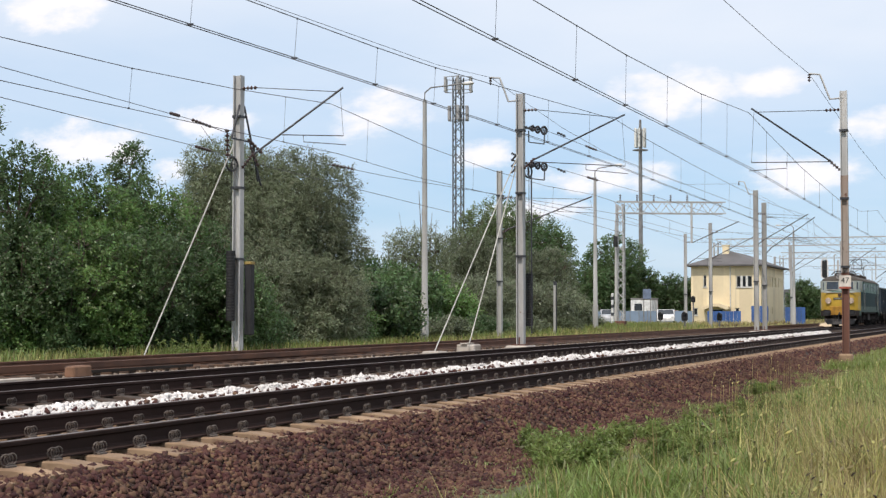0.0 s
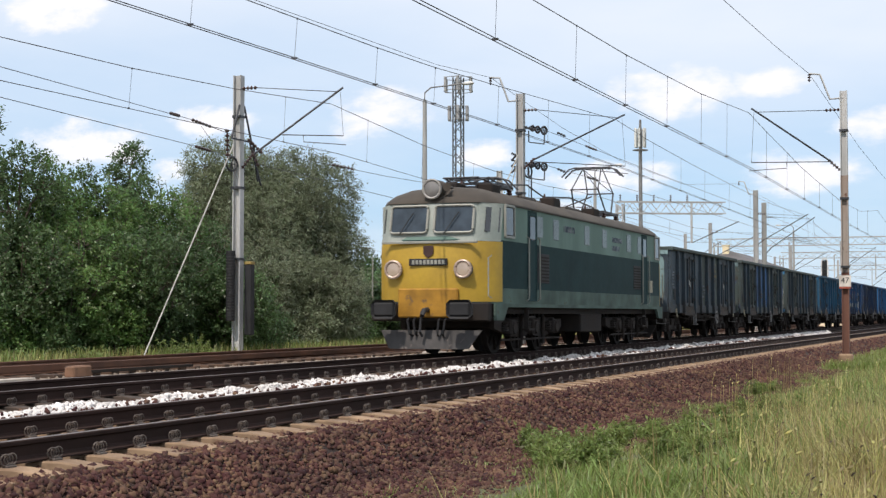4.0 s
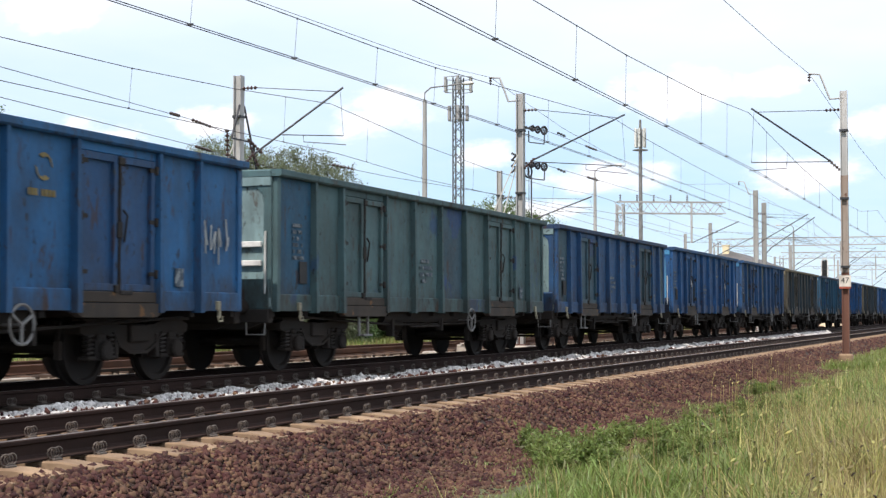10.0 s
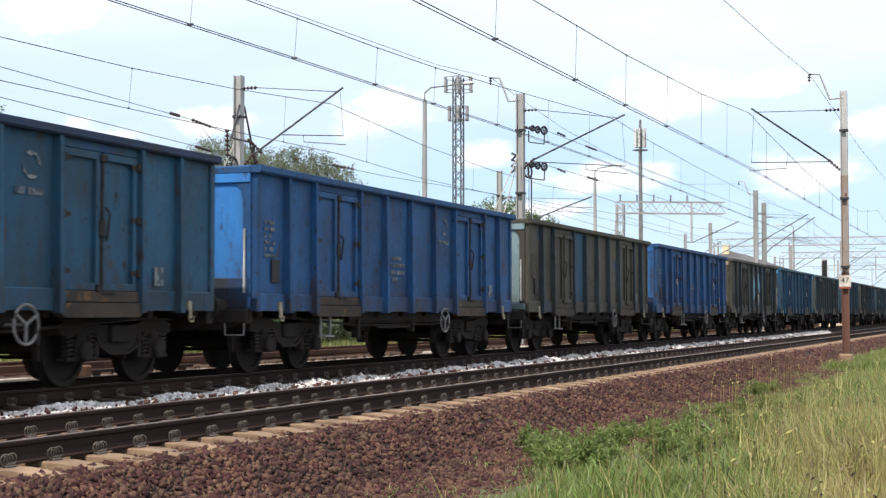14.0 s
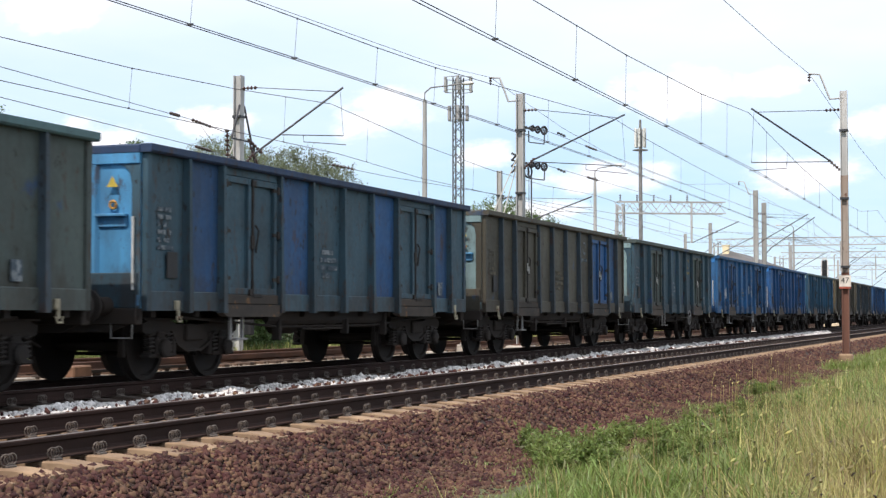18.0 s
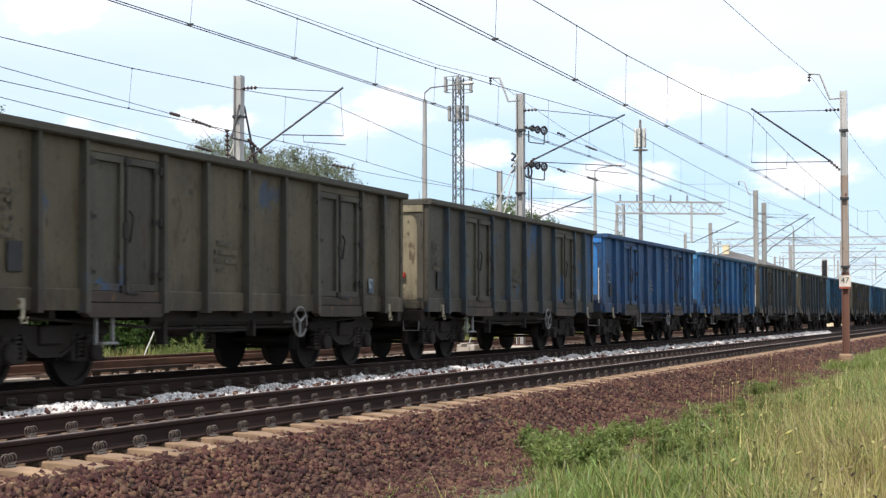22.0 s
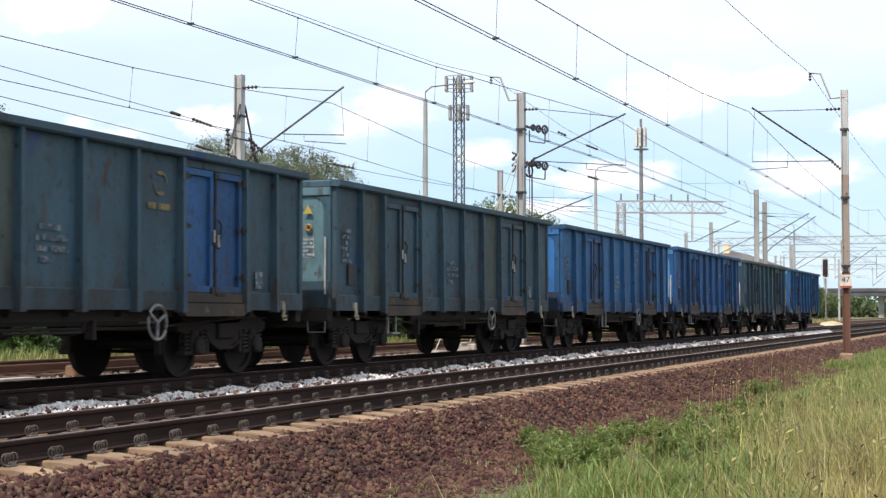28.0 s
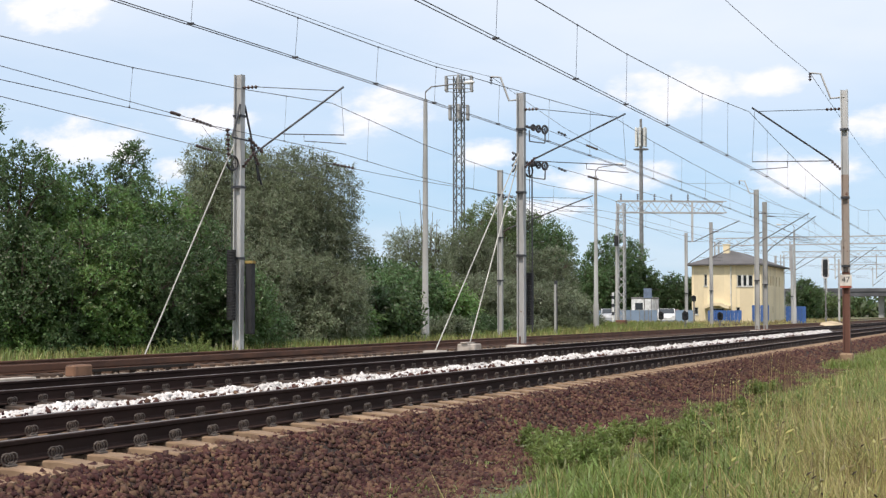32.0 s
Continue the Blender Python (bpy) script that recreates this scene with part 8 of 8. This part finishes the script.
def spray_mesh(name, lobes, twigs, per, twig, leaf, wide, material, seed, droop=0.0, axis=(0.0, 0.0)):
    """Leaves set along many short twigs that grow out of the crown's lobes; lobes: centre, radius and height of each."""
    rng = np.random.default_rng(seed)
    lobes = np.asarray(lobes)
    pick = rng.choice(len(lobes), twigs, p=lobes[:, 3] ** 2 / (lobes[:, 3] ** 2).sum())
    C, R, H = lobes[pick, :3], lobes[pick, 3], lobes[pick, 4]
    unit = lambda a: a / np.linalg.norm(a, axis=1)[:, None]
    out = C - np.array([axis[0], axis[1], 0.0])
    out[:, 2] = 0.0
    d = unit(unit(rng.normal(size=(twigs, 3))) + 0.35 * out / (1.0 + np.linalg.norm(out, axis=1)[:, None]) + np.array([0, 0, 0.22]))
    base = C + d * np.stack([R, R, H], 1) * (0.45 + 0.5 * rng.random(twigs) ** 0.6)[:, None]
    way = unit(d + 0.6 * rng.normal(size=(twigs, 3)) * np.array([1, 1, 0.6]) + np.array([0, 0, 0.25]))
    length = twig * rng.uniform(0.5, 1.35, twigs)
    k = np.repeat(np.arange(twigs), per)
    n = len(k)
    s = rng.random(n)
    P = base[k] + way[k] * (length[k] * s)[:, None] + rng.normal(size=(n, 3)) * leaf * 0.45
    P[:, 2] -= droop * length[k] * s * s
    ld = unit(way[k] * 0.7 + rng.normal(size=(n, 3)) * 0.7 - np.array([0, 0, 0.35 + droop]))
    nm = rng.normal(size=(n, 3)) * 0.55 + np.array([-0.1, -0.1, 0.55]) + 0.5 * d[k]
    side = unit(np.cross(ld, nm))
    ln, wd = (leaf * rng.uniform(0.6, 1.3, n))[:, None], (wide * rng.uniform(0.7, 1.3, n))[:, None]
    if droop:
        V = np.stack([P - side * wd * 0.5, P + side * wd * 0.5, P + ld * ln], 1)
    else:
        V = np.stack([P, P + ld * ln * 0.45 + side * wd * 0.5, P + ld * ln, P + ld * ln * 0.45 - side * wd * 0.5], 1)
    m = V.shape[1]
    return fast_mesh(name, V.reshape(-1, 3), np.arange(n * m).reshape(n, m), material)


def tree(name, x, y, top, width, leaf, label, twigs, per, size, seed, category="tree", willow=False, bare=0.1, trunk_r=0.12, group="trees behind the line", lobes=15, twig=0.3):
    """A trunk that forks into limbs, each limb carrying a lobe of twigs and leaves; x, y: its foot; top: its highest leaf."""
    rnd = random.Random(seed)
    z0 = ground_height(x, y)
    t = tagged(empty(name, (x, y, z0)), label, category, group)
    h = top - z0
    zc, hh = h * (1 + bare) / 2, h * (1 - bare) / 2
    lean = (rnd.uniform(-0.04, 0.04) * h, rnd.uniform(-0.04, 0.04) * h)
    stems = Geo()
    for k in range(3 if willow else 1):
        a = k * 2.1 + rnd.uniform(0, 1)
        o = (0.16 * width * math.cos(a), 0.16 * width * math.sin(a)) if willow else (0.0, 0.0)
        stems.tube([(o[0] * 0.15, o[1] * 0.15, -0.2), (o[0] * 0.5 + lean[0] * 0.3, o[1] * 0.5 + lean[1] * 0.3, h * 0.25), (o[0] + lean[0] * 0.7, o[1] + lean[1] * 0.7, h * 0.55), (o[0] * 1.3 + lean[0], o[1] * 1.3 + lean[1], h * 0.85)],
                   [trunk_r, trunk_r * 0.75, trunk_r * 0.45, trunk_r * 0.12], 7)
    part("trunk", stems, M_BARK, t, smooth=True)
    balls, limbs = [], Geo()
    for k in range(lobes):
        w = 1 - 2 * (k + 0.5) / lobes
        a = k * 2.39996 + rnd.uniform(-0.35, 0.35)
        out = rnd.uniform(0.52, 0.70) * max(0.05, 1 - w * w) ** 0.27 if k else 0.15
        r = width / 2 * (rnd.uniform(0.32, 0.48) if k else 0.52)
        rz = min(r * 1.25, hh * 0.36)
        c = (lean[0] * (0.5 + w / 2) + width / 2 * out * math.cos(a), lean[1] * (0.5 + w / 2) + width / 2 * out * math.sin(a), zc + w * (hh - rz) * rnd.uniform(0.9, 1.0) if k else h - rz * 1.12)
        balls.append((*c, r, rz))
        f = max(0.12, (c[2] - hh * 0.45) / h)
        foot = (lean[0] * f, lean[1] * f, h * f)
        limbs.tube([foot, tuple(foot[i] * 0.45 + c[i] * 0.55 + (0.0, 0.0, 0.04 * h)[i] for i in range(3)), c], [trunk_r * 0.45, trunk_r * 0.26, trunk_r * 0.12], 5)
        for j in range(7):
            q = [rnd.gauss(0, 0.6) for u in range(3)]
            limbs.tube([c, (c[0] + q[0] * r, c[1] + q[1] * r, c[2] + abs(q[2]) * rz)], [trunk_r * 0.12, trunk_r * 0.04], 4, caps=False)
    for k in range(lobes // 3):
        balls.append((rnd.uniform(-0.2, 0.2) * width, rnd.uniform(-0.2, 0.2) * width, zc + rnd.uniform(-0.75, 0.4) * hh, width * 0.22, hh * 0.28))
    part("branching", limbs, M_BARK, t, smooth=True)
    part("crown", spray_mesh("crown", balls, twigs, per, twig, size, size * (0.24 if willow else 0.55), leaf, seed, 0.35 if willow else 0.0, lean), None, t)
    return t


GREEN = "dense green broadleaf tree at the edge of the line"
WILL = "grey-green willow with fine drooping twigs"
LEFT = [(36.0, 28.6, 8.5, 3.5, M_LEAFDARK), (35.2, 25.8, 5.8, 2.6, M_LEAFDARK), (36.3, 25.6, 5.5, 2.4, M_LEAF), (38.3, 26.1, 5.5, 2.7, M_LEAFDARK), (38.6, 25.2, 5.0, 3.1, M_LEAF), (42.3, 26.8, 6.5, 2.0, M_LEAFDARK), (40.8, 25.0, 5.3, 2.6, M_LEAFDARK), (41.1, 24.3, 4.8, 2.6, M_LEAF), (35.9, 24.0, 3.6, 3.8, M_LEAF), (34.4, 24.9, 3.5, 3.2, M_LEAFDARK), (37.3, 23.0, 3.5, 3.4, M_LEAFDARK), (40.4, 23.2, 3.9, 3.2, M_LEAFDARK), (40.9, 21.9, 2.5, 2.7, M_LEAFDARK)]
for i, (x, y, top, w, lf) in enumerate(LEFT):
    tree("broadleaf_tree", x, y, top, w, lf, GREEN, int(350 * w * max(1.0, top / 4.2)), 15, 0.105, 100 + i, bare=0.02, twig=0.26)
WILLOWS = [(51.4, 28.1, 7.8, 3.7, M_WILLOW), (54.2, 26.3, 7.6, 5.4, M_WILLOW), (51.0, 26.5, 6.4, 4.1, M_WILLOW), (49.3, 25.3, 3.7, 4.0, M_WILLOW), (50.9, 23.7, 3.0, 3.3, M_WILLOW), (51.9, 29.6, 5.9, 2.8, M_WILLOW)]
for i, (x, y, top, w, lf) in enumerate(WILLOWS):
    tree("willow_tree", x, y, top, w, lf, WILL, int(560 * w * (1.75 if top > 6 else 1.0)), 20, 0.15, 300 + i, willow=True, bare=0.16 if top > 7 else 0.0, trunk_r=0.15, lobes=22, twig=0.55)
MIDDLE = [(88.4, 34.7, 6.6, 5.1, M_WILLOW), (73.5, 31.7, 4.0, 2.9, M_LEAFDARK), (118.5, 40.1, 10.8, 7.1, M_POPLAR), (119.8, 36.4, 9.3, 6.0, M_LEAFDARK), (98.9, 35.3, 7.1, 5.4, M_WILLOW), (100.0, 32.4, 5.9, 6.8, M_WILLOW), (100.8, 30.2, 5.6, 4.4, M_WILLOW), (69.4, 28.5, 3.2, 4.9, M_LEAFDARK), (72.8, 28.0, 2.7, 5.0, M_LEAF), (80.3, 28.0, 3.1, 5.9, M_WILLOW), (84.2, 26.1, 2.9, 5.8, M_WILLOW), (91.5, 26.5, 2.3, 4.0, M_WILLOW), (60.3, 27.1, 2.4, 3.6, M_WILLOW), (57.2, 24.0, 1.9, 2.9, M_LEAFDARK), (116.1, 37.8, 10.3, 6.0, M_POPLAR), (113.2, 39.8, 9.4, 4.3, M_POPLAR), (113.3, 33.8, 8.1, 3.8, M_LEAFDARK)]
for i, (x, y, top, w, lf) in enumerate(MIDDLE):
    will = lf is M_WILLOW
    tree("willow_tree" if will else "broadleaf_tree", x, y, top, w, lf, WILL if will else GREEN, int(230 * w), 15, 0.24 if will else 0.19, 400 + i, willow=will, bare=0.03, trunk_r=0.16, twig=0.5)
FAR = [(181.0, 45.1, 10.8, 8.6, M_LEAFDARK), (176.0, 46.5, 7.0, 6.2, M_LEAFDARK), (184.0, 42.9, 6.9, 4.6, M_LEAFDARK), (188.1, 39.5, 5.8, 5.9, M_LEAFDARK), (194.0, 38.0, 5.3, 4.9, M_LEAFDARK), (234.5, 29.5, 6.1, 4.7, M_LEAFDARK), (245.5, 28.7, 4.1, 6.1, M_POPLAR), (203.0, 44.6, 4.0, 5.0, M_POPLAR)]
for i, (x, y, top, w, lf) in enumerate(FAR):
    tree("broadleaf_tree", x, y, top, w, lf, "distant round-crowned broadleaf tree", int(190 * w), 15, 0.30, 500 + i, bare=0.0, trunk_r=0.25, group="distant trees", lobes=18, twig=0.55)
LOW = [(34.3, 25.2, 1.5, 2.3, M_LEAF), (34.8, 24.0, 1.1, 1.8, M_LEAFDARK), (36.2, 23.2, 1.4, 2.0, M_LEAF), (38.4, 23.0, 1.5, 2.0, M_LEAFDARK), (40.6, 22.9, 1.2, 2.0, M_LEAF), (43.8, 22.7, 1.2, 2.2, M_LEAFDARK), (48.9, 23.5, 1.3, 2.4, M_WILLOW), (53.1, 23.6, 1.3, 2.6, M_LEAF), (58.3, 24.9, 1.0, 2.3, M_LEAFDARK), (62.8, 23.3, 0.8, 2.5, M_WILLOW), (69.9, 24.2, 0.8, 2.7, M_LEAFDARK), (75.5, 23.7, 0.8, 2.9, M_WILLOW), (83.0, 23.7, 0.8, 2.5, M_WILLOW), (92.1, 25.0, 0.8, 2.1, M_WILLOW)]
for i, (x, y, top, w, lf) in enumerate(LOW):
    tree("bush", x, y, top, w, lf, "leafy bush under the trees", int(300 * w), 12, 0.10, 200 + i, "bush", bare=-0.12, trunk_r=0.04, group="bushes along the line", lobes=9, twig=0.22)


def dead_branches():
    for i, (x, y, h) in enumerate(((104.0, 40.0, 10.2), (107.0, 41.5, 9.0))):
        rnd = random.Random(i)
        t = tagged(empty("dead_tree", (x, y, -0.2)), "bare grey dead stems rising from the bushes", "tree", "dead trees")
        g = Geo()
        for k in range(6):
            bx, by = rnd.uniform(-1.2, 1.2), rnd.uniform(-0.6, 0.6)
            hh = h * rnd.uniform(0.6, 1.0)
            g.tube([(bx * 0.3, by * 0.3, 0), (bx * 0.7, by * 0.7, hh * 0.5), (bx * 1.3, by, hh)], [0.09, 0.06, 0.015], 5)
        part("dead_wood", g, mat("dead_wood", (0.16, 0.14, 0.12), 0.9), t)


dead_branches()


def far_wood():
    """The wooded skyline behind everything, joined."""
    rng = np.random.default_rng(9)
    C, R = [], []
    for k in range(420):
        u = rng.random()
        x, y = 420 + 380 * rng.random(), -60 + 420 * u
        if rng.random() < 0.4:
            x, y = 150 + 300 * rng.random(), 130 + 60 * rng.random()
        C.append((x, y, rng.uniform(0.5, 6.5)))
        R.append(rng.uniform(2.5, 4.5))
    for k in range(150):
        C.append((rng.uniform(388, 412), rng.uniform(-10, 80), rng.uniform(0.2, 3.4)))
        R.append(rng.uniform(1.4, 2.4))
    tagged(new("far_wood", leaf_mesh("far_wood", C, R, 60, 1.1, M_POPLAR, 10)), "low wooded skyline far behind the yard", "trees", kind="stuff")


far_wood()


def blades(name, P, heights, material, label, seed, bend=0.5, width=0.006, lean=(0, 0), category="grass"):
    """Grass: each blade is two tapering steps that bend over."""
    rng = np.random.default_rng(seed)
    P = np.asarray(P)
    n = len(P)
    a = rng.uniform(0, 2 * math.pi, n)
    side = np.stack([np.cos(a), np.sin(a), np.zeros(n)], 1)
    d = np.stack([-np.sin(a), np.cos(a), np.zeros(n)], 1) * rng.uniform(0.15, 1.0, n)[:, None] * bend + np.array([lean[0], lean[1], 0])
    h = np.asarray(heights)[:, None]
    up = np.array([[0, 0, 1.0]])
    w = width * rng.uniform(0.6, 1.5, n)[:, None] * (0.6 + h)
    m = P + up * h * 0.55 + d * h * 0.22
    t = P + up * h * 0.92 + d * h * 0.75
    V = np.stack([P - side * w, P + side * w, m + side * w * 0.75, m - side * w * 0.75, t + side * w * 0.12, t - side * w * 0.12], 1).reshape(-1, 3)
    k = 6 * np.arange(n)[:, None]
    F = np.concatenate([k + np.array([[0, 1, 2, 3]]), k + np.array([[3, 2, 4, 5]])])
    return tagged(new(name, fast_mesh(name, V, F, material)), label, category, kind="stuff")


def plumes(rng):
    """Tall grass stems that arch over under pale plumes, and the brown stems of last year's docks among them."""
    for name, count, material, label, lo, hi, thick in (("plumed_stems", 170, M_STRAW, "tall stems with pale feathery seed heads", 0.45, 0.85, 1.0), ("dock_stems", 70, M_DOCK, "dark brown stems of dried docks in the grass", 0.40, 0.75, 0.75)):
        g = Geo()
        for k in range(count):
            x = 8 + 26 * rng.random() ** 1.4
            y = min(4.6, x * rng.uniform(0.075, 0.20))
            z, h, a = ground_height(x, y), rng.uniform(lo, hi), rng.uniform(-0.9, 0.5)
            lx, ly = 0.30 * h * rng.uniform(0.3, 1.2) * (1 if rng.random() < 0.7 else -1), 0.12 * h * a
            p = [(x, y, z), (x + lx * 0.15, y + ly * 0.15, z + h * 0.45), (x + lx * 0.5, y + ly * 0.5, z + h * 0.8), (x + lx, y + ly, z + h), (x + lx * 1.45, y + ly * 1.45, z + h * 1.02)]
            g.tube(p[:4], [0.003, 0.0025, 0.002, 0.0015], 3, caps=False)
            q = [tuple(p[3][i] + (p[4][i] - p[3][i]) * f * 0.9 for i in range(3)) for f in (-0.15, 0.2, 0.6, 1.0)]
            g.tube(q, [0.002, 0.010 * thick, 0.008 * thick, 0.001], 4, caps=False)
        tagged(part(name, g, material), label, "grass", kind="stuff")


def build_grass():
    rng = np.random.default_rng(21)
    zs = np.vectorize(ground_height)
    gx = lambda n, p=1.6: 5.5 + 48 * rng.random(n) ** p

    def field(n, y0, y1, p=1.6):
        x = gx(n, p)
        y = y0 + (y1 - y0) * rng.random(n)
        keep = (y > x * 0.055 - 0.6) & (y < x * 0.50 + 0.5)
        return x[keep], y[keep]
    # the verge: tufts, short and sparse by the stones, taller and straw-coloured away from them
    cx, cy = field(11000, 0.4, 6.0)
    edge = 5.15 + 0.30 * np.sin(cx * 0.8) + 0.16 * np.sin(cx * 2.1) + 0.25 * rng.normal(size=len(cx)) + 0.0 * cx
    k = cy < edge
    cx, cy = cx[k], cy[k]
    deep = np.clip((4.7 - cy) / 3.0, 0, 1)
    patch = 0.5 + 0.5 * np.sin(cx * 1.3 + np.sin(cy * 2.1) * 1.4) * np.sin(cy * 1.9 + cx * 0.4)
    tuft_h = (0.07 + 0.22 * deep) * (0.55 + 0.75 * patch) * rng.uniform(0.5, 1.6, len(cx))
    dryness = np.clip(0.16 + 0.65 * np.clip((27 - cx) / 10, 0.12, 1) * np.clip((0.175 * cx - cy) / (0.08 * cx), 0, 1) - 0.25 * patch + 0.27 * rng.normal(size=len(cx)), 0, 1)
    kind = np.where(dryness > 0.42, 1, np.where((rng.random(len(cx)) < 0.40) & (cy > 2.2), 2, 0))
    for which, material, name, label, seed in ((0, M_GRASS, "verge_grass", "green grass tufts on the railway verge", 31), (1, M_STRAW, "dry_verge_grass", "dry yellowish grass tufts on the railway verge", 37), (2, M_WEED, "verge_herbs", "fresh green herbs among the verge grass", 39)):
        sel = np.where(kind == which)[0]
        idx = np.repeat(sel, 19)
        n = len(idx)
        spread = 0.05 + 0.10 * rng.random(n)
        x, y = cx[idx] + spread * rng.normal(size=n), cy[idx] + spread * rng.normal(size=n)
        blades(name, np.stack([x, y, zs(x, y) - 0.02], 1), np.maximum(0.04, tuft_h[idx] * rng.uniform(0.45, 1.25, n)), material, label, seed, 1.2, 0.0075 if which < 2 else 0.013)
    x, y = field(30000, 0.3, 3.9)
    dens = rng.random(len(x)) < np.clip((0.18 * x - y) / (0.06 * x), 0.02, 1) * (0.35 + 0.65 * (np.sin(x * 1.1 + y * 2.3) > -0.2)) * np.clip((29 - x) / 10, 0.10, 1)
    x, y = x[dens], y[dens]
    blades("tall_straw_grass", np.stack([x, y, zs(x, y) - 0.02], 1), rng.uniform(0.25, 0.66, len(x)), M_STRAW, "tall straw-yellow grass on the verge", 32, 1.1, 0.004, (-0.22, 0.08))
    # seed heads on thin stalks
    x, y = field(800, 0.6, 3.7)
    n = len(x)
    h = rng.uniform(0.32, 0.68, n)
    blades("seed_stalks", np.stack([x, y, zs(x, y)], 1), h, M_STRAW, "thin dry grass stalks with seed heads", 33, 0.6, 0.0045, (-0.2, 0.05))
    plumes(rng)
    n = 30000
    x = 46 + 75 * rng.random(n) ** 1.3
    y = 1.5 + 3.9 * rng.random(n)
    k = y < 5.15 + 0.25 * rng.normal(size=n)
    x, y = x[k], y[k]
    n = len(x)
    blades("verge_grass", np.stack([x, y, zs(x, y) - 0.02], 1), rng.uniform(0.14, 0.36, n), M_GRASS, "green grass on the railway verge", 38, 0.8, 0.014)
    # along the back of the siding, and between the bushes
    n = 26000
    x = 24 + 90 * rng.random(n)
    y = 20.4 + (3.2 + x * 0.05) * rng.random(n) ** 0.8
    blades("siding_grass", np.stack([x, y, zs(x, y) - 0.02], 1), rng.uniform(0.2, 0.6, n), M_GRASS, "rough grass between the siding and the bushes", 34, 0.5, 0.016)
    n = 5000
    x = 24 + 90 * rng.random(n)
    y = 20.2 + 2.6 * rng.random(n)
    blades("siding_straw", np.stack([x, y, zs(x, y) - 0.02], 1), rng.uniform(0.2, 0.5, n), M_STRAW, "dry grass along the siding", 35, 0.5, 0.012)
    n = 9000
    x = 100 + 120 * rng.random(n)
    y = 19.6 + 26 * rng.random(n)
    k = ~((x > 160) & (x < 180) & (y > 24.5) & (y < 35))
    x, y = x[k], y[k]
    blades("yard_grass", np.stack([x, y, zs(x, y) - 0.02], 1), rng.uniform(0.2, 0.5, len(x)), M_STRAW, "dry tufts in the station yard", 36, 0.6, 0.03)


build_grass()


def weed(x, y, h, seed):
    """A sprawling herb: stems that fan out, leaves set along them, thinner towards the tips."""
    rnd = random.Random(seed)
    z = ground_height(x, y)
    w = tagged(empty("weed_plant", (x, y, z)), "leafy green weed at the edge of the ballast", "weed", "weeds on the verge")
    g = Geo()
    cs, rs = [], []
    for k in range(13):
        a, out = rnd.uniform(0, 6.28), rnd.uniform(0.15, 0.95)
        top = h * rnd.uniform(0.35, 1.1) * (1.1 - 0.5 * out)
        tip = (out * h * math.cos(a), out * h * math.sin(a), top)
        g.tube([(0, 0, 0), (tip[0] * 0.35, tip[1] * 0.35, tip[2] * 0.6), tip], [0.005, 0.004, 0.0015], 4)
        for j in range(7):
            t = 0.25 + 0.75 * j / 6 + rnd.uniform(-0.05, 0.05)
            cs.append((tip[0] * t, tip[1] * t, tip[2] * (t ** 0.75) + rnd.uniform(-0.02, 0.02))); rs.append(0.05 - 0.022 * t)
    part("stalk", g, M_WEED, w)
    part("foliage", leaf_mesh("foliage", cs, rs, 9, 0.030, M_WEED, seed, longish=2.0), None, w)


wr = random.Random(8)
WEEDS = [(17.3, 5.35, 0.30), (16.6, 5.0, 0.36), (17.2, 4.85, 0.34), (16.0, 4.75, 0.34), (16.5, 4.55, 0.36), (15.4, 4.55, 0.32), (17.9, 4.7, 0.32), (15.8, 4.3, 0.32), (18.6, 4.6, 0.30), (17.2, 4.4, 0.32), (19.4, 4.75, 0.28), (20.2, 4.5, 0.28), (31.0, 4.9, 0.30), (32.5, 4.85, 0.30)]
WEEDS += [(wr.uniform(15, 27), wr.uniform(3.2, 4.7), wr.uniform(0.18, 0.30)) for k in range(34)]
for i, (x, y, h) in enumerate(WEEDS):
    weed(x, y, h, 600 + i)
for i, (x, y, h) in enumerate([(33.5, 19.9, 0.7), (34.2, 20.3, 0.6), (35.1, 20.0, 0.8), (36.0, 20.2, 0.5), (30.2, 20.0, 0.6)]):
    weed(x, y, h, 700 + i)


# ---- what moves ----
def motions():
    for thing, x0 in TRAIN:
        walk(thing, [(t, pose(x0 - run, TRACK_2, 0)) for t, run in RUN])
    # the wheels roll while their bogie passes before the camera, 60 m ahead to 10 m behind it
    times, runs = [t for t, run in RUN], [run for t, run in RUN]
    for wheel, x0, a, r in ROLLING:
        seen = [k / FPS for k in range(int(32 * FPS) + 1) if -10 < x0 - float(np.interp(k / FPS, times, runs)) < 60]
        turned = lambda t: pose(a, 0, r, 0, -math.degrees((float(np.interp(t, times, runs)) - float(np.interp(seen[0], times, runs))) / r), 0)
        rows = ([(0.0, turned(seen[0]))] if seen[0] > 0 else []) + [(t, turned(t)) for t in seen]
        walk(wheel, rows + ([(32.0, turned(seen[-1]))] if seen[-1] < 32.0 else []))


motions()
